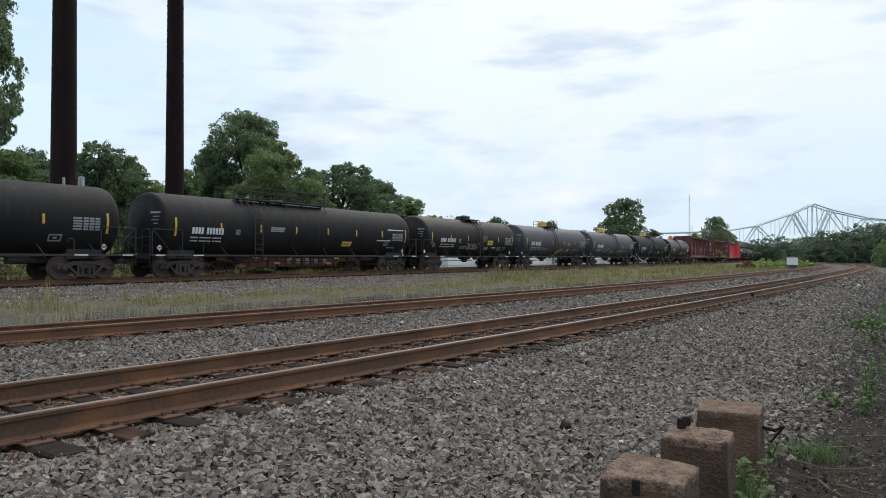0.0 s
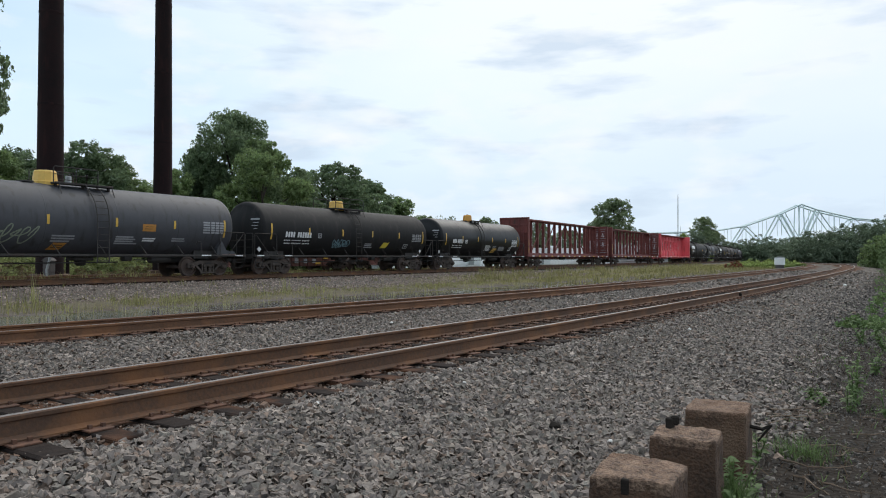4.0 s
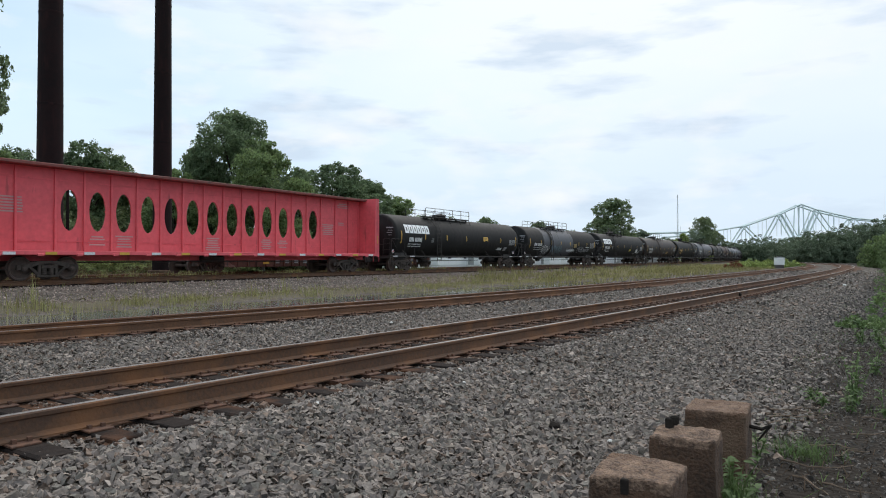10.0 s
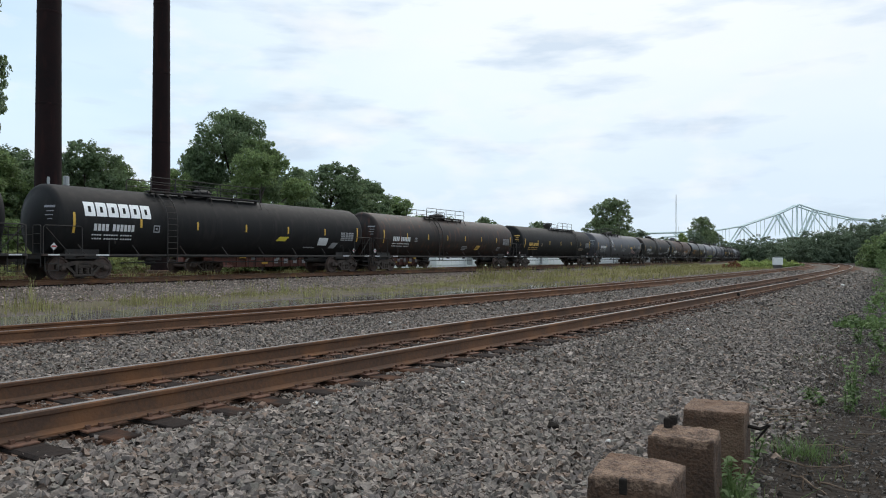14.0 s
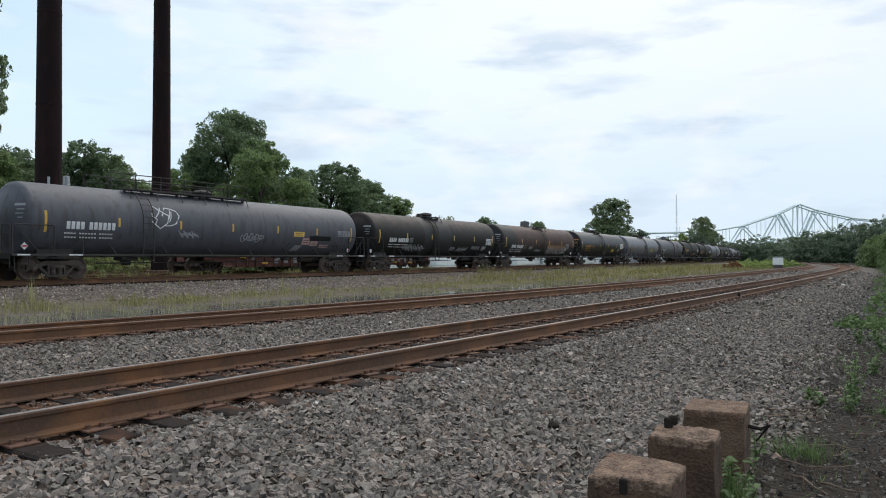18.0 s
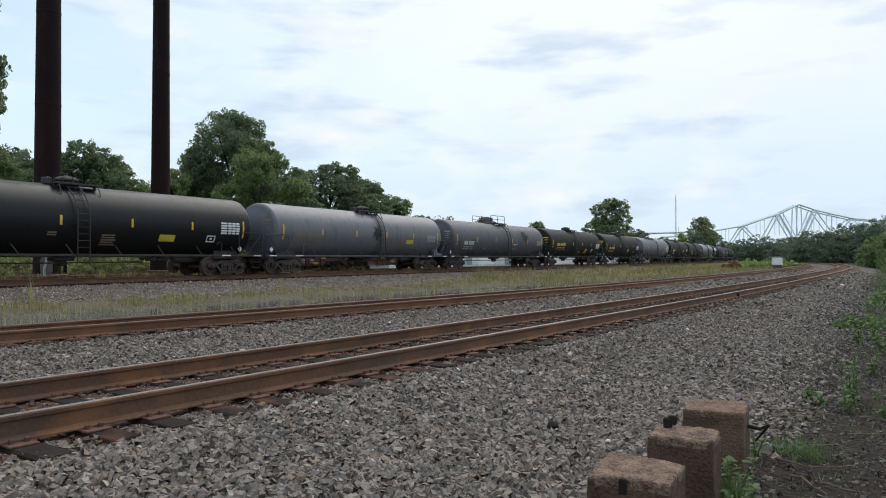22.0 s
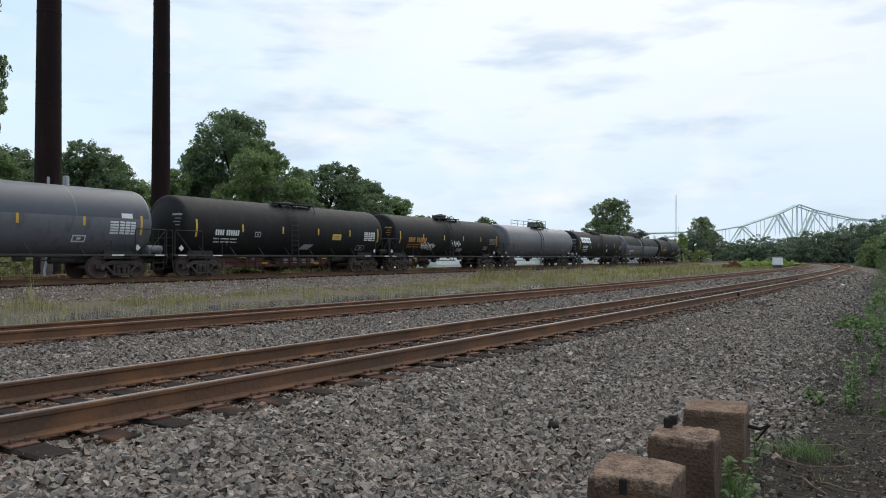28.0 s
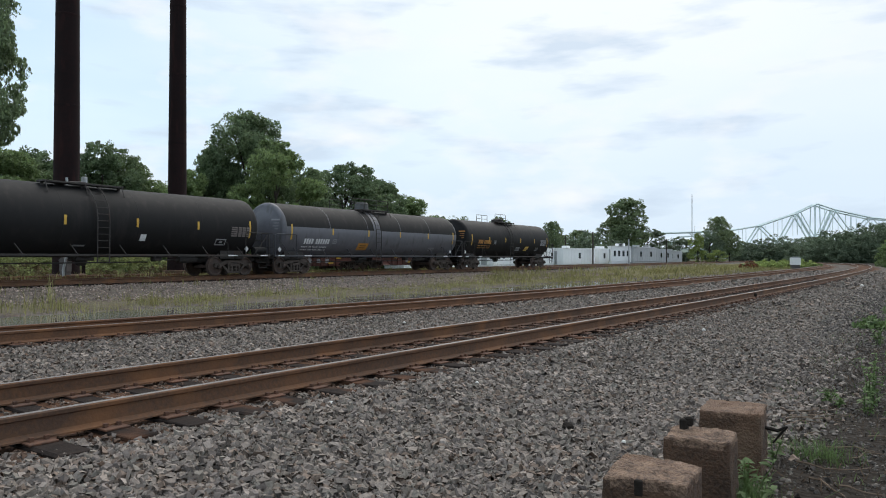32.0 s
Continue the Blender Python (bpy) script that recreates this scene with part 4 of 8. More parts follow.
        part("valve_housing", sp.mesh("valve_housing", spec.get("dome_mat", IRON)), root)
    elif dm == "cup":
        sp.lathe([(top - 0.1, 0.27), (top + 0.12, 0.29), (top + 0.2, 0.37), (top + 0.44, 0.41), (top + 0.48, 0.4), (top + 0.5, 0.05)], "z", 16, (px, 0, 0))
        house = part("valve_housing", sp.mesh("valve_housing", spec.get("dome_mat", IRON)), root)
        sp = Soup()
        sp.lathe([(top + 0.53, 0.05), (top + 0.53, 0.43), (top + 0.57, 0.42), (top + 0.6, 0.05)], "z", 16, (px, 0, 0))
        sp.box(px - 0.05, px + 0.05, -0.46, -0.4, top + 0.44, top + 0.58, 0.01)
        part("lid", sp.mesh("lid", IRON), house)
    else:
        sp.lathe([(top - 0.1, 0.36), (top + 0.12, 0.36), (top + 0.15, 0.3), (top + 0.16, 0.05)], "z", 14, (px + 0.2, 0, 0))
        part("manway", sp.mesh("manway", IRON), root)
    if spec.get("rails", True):
        r0, r1 = [q - half for q in spec["rails"]] if isinstance(spec.get("rails"), tuple) else (w0, w1)
        part("hand_rail", rail_frame(r0, r1, -0.85, top + 0.02, top + 0.62, max(2, int((r1 - r0) / 1.1))), root)
        part("hand_rail", rail_frame(r0, r1, 0.85, top + 0.02, top + 0.62, max(2, int((r1 - r0) / 1.1))), root)
    if spec.get("ladder"):
        lx = spec["ladder"] - half
        part("ladder", ladder_mesh(lx, radius, zc, 0.62, top + 0.02, 0.5), root)
        # the dark jacket plate behind the ladder
        sp = Soup()
        patch(sp, radius, zc, lx - 0.32, lx + 0.32, bot + 0.15, top - 0.12, lift=0.004, n=24)
        part("jacket_band", sp.mesh("jacket_band", spec.get("band", mats[0]), True), root)
    # weld seams round the shell
    for f in (0.2, 0.4, 0.6, 0.8):
        sp = Soup()
        x = -half + length * f
        ring = [[(x + d, (radius + q) * math.cos(t), zc + (radius + q) * math.sin(t)) for t in np.linspace(0, 2 * math.pi, 48, endpoint=False)] for d, q in ((-0.02, 0.0), (-0.01, 0.004), (0.01, 0.004), (0.02, 0.0))]
        sp.rings(ring, closed=False)
        part("weld_seam", sp.mesh("weld_seam", mats[0], True), root)
    # reflectors
    n = spec.get("strips", 7)
    for i in range(n):
        f, end = i / (n - 1), i in (0, n - 1)
        x = -half + 0.35 + (length - 0.7) * f
        sp = Soup()
        patch(sp, radius, zc, x - 0.05, x + 0.05, zc - (0.5 if end else 0.2), zc + (0.3 if end else 0.16))
        part("reflector", sp.mesh("reflector", spec.get("strip_mat", YELP)), root, "faded yellow reflective strip")
    if spec.get("title"):
        sp, x = Soup(), -half + 0.78
        for j in range(6):
            z0, z1 = zc + 0.18, zc + 0.74
            patch(sp, radius, zc, x, x + 0.16, z0, z1, n=3)
            patch(sp, radius, zc, x + 0.16, x + 0.28, z1 - 0.16, z1, n=1)
            patch(sp, radius, zc, x + 0.16, x + 0.28, z0, z0 + 0.16, n=1)
            patch(sp, radius, zc, x + 0.28, x + 0.44, z0, z1, n=3)
            x += 0.5
        tagged(part("owner_mark", sp.mesh("owner_mark", BRIGHTW), root, "row of bold white blocks"), kind="stuff")
    for j, item in enumerate(spec.get("marks") or usual_marks(length, spec.get("text", WHITEP))):
        add_mark(root, radius, zc, half, item, spec["seed"] * 31 + j)
    if spec.get("placard", True):
        for x, y in ((half - 0.35, -1.18), (-half - 0.3, -1.2)):
            sp, d, zp = Soup(), 0.135, 1.27
            sp.add([(x - d, y, zp), (x, y, zp - d), (x + d, y, zp), (x, y, zp + d), (x - d, y + 0.02, zp), (x, y + 0.02, zp - d), (x + d, y + 0.02, zp), (x, y + 0.02, zp + d)],
                   [(0, 1, 2, 3), (7, 6, 5, 4), (0, 4, 5, 1), (1, 5, 6, 2), (2, 6, 7, 3), (3, 7, 4, 0)])
            card = part("placard", sp.mesh("placard", WHITEP), root, "white hazard diamond")
            sp = Soup()
            sp.tube([(x, y + 0.035, 0.97), (x, y + 0.035, zp + 0.1)], 0.015)
            part("bracket", sp.mesh("bracket", IRON), card)
            if spec["seed"] in (0, 1, 10, 11, 12, 13, 14, 15):
                sp = Soup()
                sp.add([(x - d * 0.72, y - 0.006, zp - d * 0.2), (x + d * 0.72, y - 0.006, zp - d * 0.2), (x + d * 0.72, y - 0.006, zp + d * 0.25), (x - d * 0.72, y - 0.006, zp + d * 0.25)], [(0, 1, 2, 3)])
                part("red_band", sp.mesh("red_band", REDP), card, "red band across a diamond")
    add_trucks(root, half - 1.0)
    return root


def beam_base(root, half, paint, top):
    """Deck, side sills, bulkheads, couplers and trucks shared by both kinds of centre-beam car."""
    sp = Soup()
    sp.box(-half, half, -1.38, 1.38, 1.0, 1.08, 0.01)
    sp.box(-half, half, -0.25, 0.25, 0.72, 1.0, 0.02)
    part("deck", sp.mesh("deck", paint), root)
    for y in (-1, 1):
        sp = Soup()
        sp.box(-half, half, min(y * 1.30, y * 1.42), max(y * 1.30, y * 1.42), 0.95, 1.10, 0.012)
        n = int(half * 2 / 1.5)
        for i in range(n):
            x = -half + 0.6 + i * 1.5
            sp.box(x - 0.12, x + 0.12, min(y * 1.4, y * 1.46), max(y * 1.4, y * 1.46), 0.9, 1.0, 0.015)
        part("side_sill", sp.mesh("side_sill", paint), root)
    for i in range(int(half * 2 / 1.5)):
        x = -half + 1.0 + i * 1.5
        sp = Soup()
        sp.box(x - 0.22, x + 0.22, -1.428, -1.4215, 0.955, 1.06)
        part("reflector", sp.mesh("reflector", YELP if i % 2 else WHITEP), root, "small reflective plate")
    for k in (-1, 1):
        sp = Soup()
        x0, x1 = sorted((k * half, k * (half - 0.14)))
        sp.box(x0, x1, -1.40, 1.40, 1.08, top, 0.015)
        for y in (-1.4, 1.4):
            a, b = sorted((y, y * 0.965))
            sp.prism([(k * half, 1.1), (k * (half - 0.30), 1.1), (k * (half - 0.22), top), (k * half, top)], a, b)
        wall = part("bulkhead", sp.mesh("bulkhead", paint), root)
        f0, f1 = sorted((k * half, k * (half + 0.1)))
        for y in (-1.36, -0.45, 0.45, 1.36):
            sp = Soup()
            sp.box(f0, f1, y - 0.05, y + 0.05, 0.9, top - 0.01, 0.01)
            part("stiffener", sp.mesh("stiffener", paint), wall)
        for z in (1.7, 2.4, 3.1, 3.8, top - 0.06):
            sp = Soup()
            sp.box(f0 + 0.002, f1 - 0.002, -1.31, 1.31, z - 0.05, z + 0.05, 0.01)
            part("stiffener", sp.mesh("stiffener", paint), wall)
        sp = Soup()
        for z in np.arange(1.3, 3.2, 0.38):
            sp.tube([(k * (half + 0.12), -1.38, z), (k * (half + 0.12), -0.95, z)], 0.014)
        for y in (-1.38, -0.95):
            sp.tube([(k * (half + 0.12), y, 0.6), (k * (half + 0.12), y, 3.3)], 0.02)
        part("end_ladder", sp.mesh("end_ladder", paint), root)
        part("coupler", COUPLER, root, m=pose(k * (half - 0.15), 0, 0, 0, 0, 0 if k > 0 else 180))
    add_trucks(root, half - 2.6)
    sp = Soup()
    sp.lathe([(-1.2, 0.02), (-1.15, 0.13), (0.2, 0.13), (0.25, 0.02)], "x", 14, (0, -0.3, 0.82))
    sp.tube([(-half + 3.6, -0.3, 0.66), (half - 3.6, -0.3, 0.66)], 0.03)
    part("underframe", sp.mesh("underframe", IRON), root)


def open_beam_car(length, top, seed):
    """A bulkhead flat car with an open truss of posts and braces along its middle."""
    half, rnd = length / 2, random.Random(seed)
    root = tagged(new("centerbeam_flat_car"), "empty oxide-red centerbeam flat car with an open truss of posts", "flat car", "centerbeam cars of the passing train")
    beam_base(root, half, BEAMRED, top)
    sp = Soup()
    sp.box(-half + 0.1, half - 0.1, -0.34, 0.34, top - 0.16, top - 0.02, 0.02)
    sp.box(-half + 0.1, half - 0.1, -0.05, 0.05, top - 0.28, top - 0.16)
    part("top_chord", sp.mesh("top_chord", BEAMRED), root)
    sp = Soup()
    sp.box(-half + 0.1, half - 0.1, -0.3, 0.3, 1.08, 1.3, 0.02)
    part("bottom_chord", sp.mesh("bottom_chord", BEAMRED), root)
    bays = 14
    x0, x1 = -half + 0.7, half - 1.15
    step = (x1 - x0) / bays
    post = Soup()
    for y in (-1, 1):
        post.prism([(-0.085, 1.3), (0.085, 1.3), (0.085, top - 0.16), (-0.085, top - 0.16)], min(y * 0.07, y * 0.13), max(y * 0.07, y * 0.13))
    post.box(-0.02, 0.02, -0.07, 0.07, 1.3, top - 0.2)
    post = post.mesh("post", BEAMRED)
    for i in range(bays + 1):
        part("post", post, root, m=pose(x0 + i * step, 0, 0) @ Matrix.Diagonal((1.0 if i % 2 else 0.65, 1, 1, 1)))
    for i in range(0, bays, 2):
        xa, xb = x0 + i * step, x0 + (i + 2) * step
        if i < bays / 2:
            xa, xb = xb, xa
        sp = Soup()
        sp.tube([(xa, 0, top - 0.2), (xb, 0, 1.3)], 0.06, 4)
        part("brace", sp.mesh("brace", BEAMRED), root)
    for k in (1,):
        sp = Soup()
        a, b = sorted((k * (half - 0.14), k * (half - 1.15)))
        sp.box(a, b, -0.26, 0.26, 1.08, top - 0.1, 0.01)
        for x in (a + 0.05, (a + b) / 2, b - 0.05):
            sp.box(x - 0.05, x + 0.05, -0.31, 0.31, 1.1, top - 0.12)
        part("end_panel", sp.mesh("end_panel", BEAMRED), root)
        # worn print on the panel and on the inner face of the bulkhead, with a sprayed tag
        sp, xc, xf = Soup(), half - 0.65, half - 0.148
        for j in range(11):
            w, z = rnd.uniform(0.35, 0.8), 4.15 - j * 0.27
            sp.box(xc - w / 2, xc + w / 2, -0.318, -0.313, z, z + rnd.uniform(0.03, 0.07))
            w = rnd.uniform(0.45, 0.9)
            sp.box(xf - 0.006, xf, -0.86 - w / 2, -0.86 + w / 2, z, z + rnd.uniform(0.03, 0.07))
        tagged(part("marking", sp.mesh("marking", GREYP), root, "rows of worn white print as bars"), kind="stuff")
        for zz in (3.25, 2.2):
            sp = Soup()
            for xa, za, xb, zb in ((0.02, 0.0, 0.1, 0.5), (0.1, 0.5, 0.16, 0.16), (0.16, 0.16, 0.28, 0.1), (0.02, 0.0, 0.2, 0.03)):
                sp.tube([(xf - 0.01, -0.95 + xa, zz + za), (xf - 0.01, -0.95 + xb, zz + zb)], 0.025, 4)
                sp.tube([(xc - 0.1 + xa, -0.318, zz + za), (xc - 0.1 + xb, -0.318, zz + zb)], 0.022, 4)
            tagged(part("graffiti", sp.mesh("graffiti", WHITEP), root, "sprayed scrawl of loose strokes"), kind="stuff")
    for k in (-1, 1):
        sp = Soup()
        sp.box(k * half - 0.05 if k > 0 else -half + 0.0, k * half if k > 0 else -half + 0.05, -1.409, -1.4015, 1.3, 2.5)
        part("edge_stripe", sp.mesh("edge_stripe", YELP if k < 0 else WHITEP), root)
    for i in range(bays + 1):
        x = x0 + i * step
        if i % 3 == 1:
            sp = Soup()
            sp.box(x + 0.03, x + 0.13, -0.15, -0.137, 1.5 + rnd.uniform(0, 0.2), 2.75 + rnd.uniform(0, 0.3))
            part("strap", sp.mesh("strap", WHITEP), root, "pale lashing strap")
        elif i % 3 == 2:
            sp = Soup()
            for q in range(6):
                z = 2.0 + q * 0.15 + rnd.uniform(-0.03, 0.03)
                sp.box(x - 0.08, x + rnd.uniform(0.0, 0.08), -0.139, -0.133, z, z + rnd.uniform(0.03, 0.09))
            tagged(part("post_marking", sp.mesh("post_marking", WHITEP), root, "short white painted bars"), kind="stuff")
    return root


def window_beam_car(length, top):
    """A centre-beam car whose middle wall is plate with a row of oval openings."""
    half = length / 2
    root = tagged(new("centerbeam_flat_car"), "faded bright red centerbeam car with a row of oval openings", "flat car", "centerbeam cars of the passing train")
    beam_base(root, half, REDCAR, top)
    sp = Soup()
    sp.box(-half + 0.1, half - 0.1, -0.62, 0.62, top - 0.14, top - 0.01, 0.02)
    part("top_chord", sp.mesh("top_chord", BEAMRED), root, "rust-browned top beam")
    z0, z1 = 1.08, top - 0.14
    n_win, x0, x1 = 13, -half + 0.150 * length, -half + 0.835 * length
    step, zc, a, b = (x1 - x0) / n_win, 2.74, 0.37, 0.82
    sp, m = Soup(), 24
    for i in range(n_win):
        cx = x0 + (i + 0.5) * step
        ring = []
        for y in (-0.035, 0.035):
            el, bx = [], []
            for j in range(m):
                t = 2 * math.pi * (j + 0.5) / m
                el.append((cx + a * math.cos(t), y, zc + b * math.sin(t)))
                c, s = math.cos(t), math.sin(t)
                k = min((step / 2) / max(abs(c), 1e-6), ((z1 - zc) if s > 0 else (zc - z0)) / max(abs(s), 1e-6))
                bx.append((cx + c * k, y, zc + s * k))
            # pull the nearest points into the cell's corners
            for qx in (-1, 1):
                for qz in (z0, z1):
                    k = min(range(m), key=lambda j: (bx[j][0] - cx - qx * step / 2) ** 2 + (bx[j][2] - qz) ** 2)
                    bx[k] = (cx + qx * step / 2, y, qz)
            ring.append((el, bx))
        v = ring[0][0] + ring[0][1] + ring[1][0] + ring[1][1]
        f = []
        for j in range(m):
            q = (j + 1) % m
            f += [(j, q, m + q, m + j), (2 * m + j, 3 * m + j, 3 * m + q, 2 * m + q), (j, 2 * m + j, 2 * m + q, q)]
        sp.add(v, f)
    sp.box(-half + 0.14, x0, -0.035, 0.035, z0, z1)
    sp.box(x1, half - 0.14, -0.035, 0.035, z0, z1)
    bm = bmesh.new()
    bm.from_mesh(sp.mesh("middle_wall", REDCAR))
    bmesh.ops.remove_doubles(bm, verts=bm.verts, dist=0.004)
    me = bpy.data.meshes.new("middle_wall")
    bm.to_mesh(me)
    bm.free()
    me.materials.append(REDCAR)
    part("middle_wall", me, root)
    sp = Soup()
    sp.box(-0.045, 0.045, -0.10, -0.037, z0, z1, 0.01)
    sp.box(-0.045, 0.045, 0.037, 0.10, z0, z1, 0.01)
    rib = sp.mesh("rib", REDCAR)
    xs = [-half + 0.9, -half + 1.9] + [x0 + i * step for i in range(n_win + 1)] + [x1 + 1.3, x1 + 2.5, x1 + 3.5]
    for x in xs:
        part("rib", rib, root, m=pose(x, 0, 0))
    sp = Soup()
    for z in (1.5, 3.9):
        sp.box(-half + 0.14, half - 0.14, -0.06, -0.038, z - 0.03, z + 0.03)
    part("wall_batten", sp.mesh("wall_batten", REDCAR), root)
    rnd = random.Random(5)
    for x, z, w, k in ((-half + 1.2, 3.1, 1.0, 6), (x0 + step * 1.15, 1.68, 0.8, 4), (x0 + step * 2.15, 1.72, 0.85, 5), (x0 + step * 6.1, 1.75, 0.9, 6), (x0 + step * 9.1, 1.75, 0.8, 5),
                       (x0 + step * 10.1, 1.72, 0.8, 4), (x1 + 0.15, 2.75, 1.0, 6), (x1 + 1.5, 4.05, 1.0, 3), (x1 + 1.6, 2.9, 0.5, 2)):
        sp = Soup()
        for j in range(k):
            q = w * rnd.uniform(0.65, 1)
            sp.box(x + (w - q) / 2, x + (w + q) / 2, -0.05, -0.042, z - j * 0.11, z - j * 0.11 + 0.055)
        tagged(part("marking", sp.mesh("marking", PINKP), root, "small worn white print as bars"), kind="stuff")
    # plate joints of the plain end section
    for z in (2.1, 3.15):
        sp = Soup()
        sp.box(x1 + 0.05, half - 0.2, -0.06, -0.038, z - 0.03, z + 0.03)
        part("wall_batten", sp.mesh("wall_batten", REDCAR), root)
    sp = Soup()
    sp.box(half - 0.05, half - 0.003, -1.409, -1.4015, 1.7, 2.2)
    part("edge_stripe", sp.mesh("edge_stripe", YELP), root)
    sp = Soup()
    sp.box(-half + 0.003, -half + 0.05, -1.409, -1.4015, 1.4, 2.1)
    part("edge_stripe", sp.mesh("edge_stripe", YELP), root)
    return root


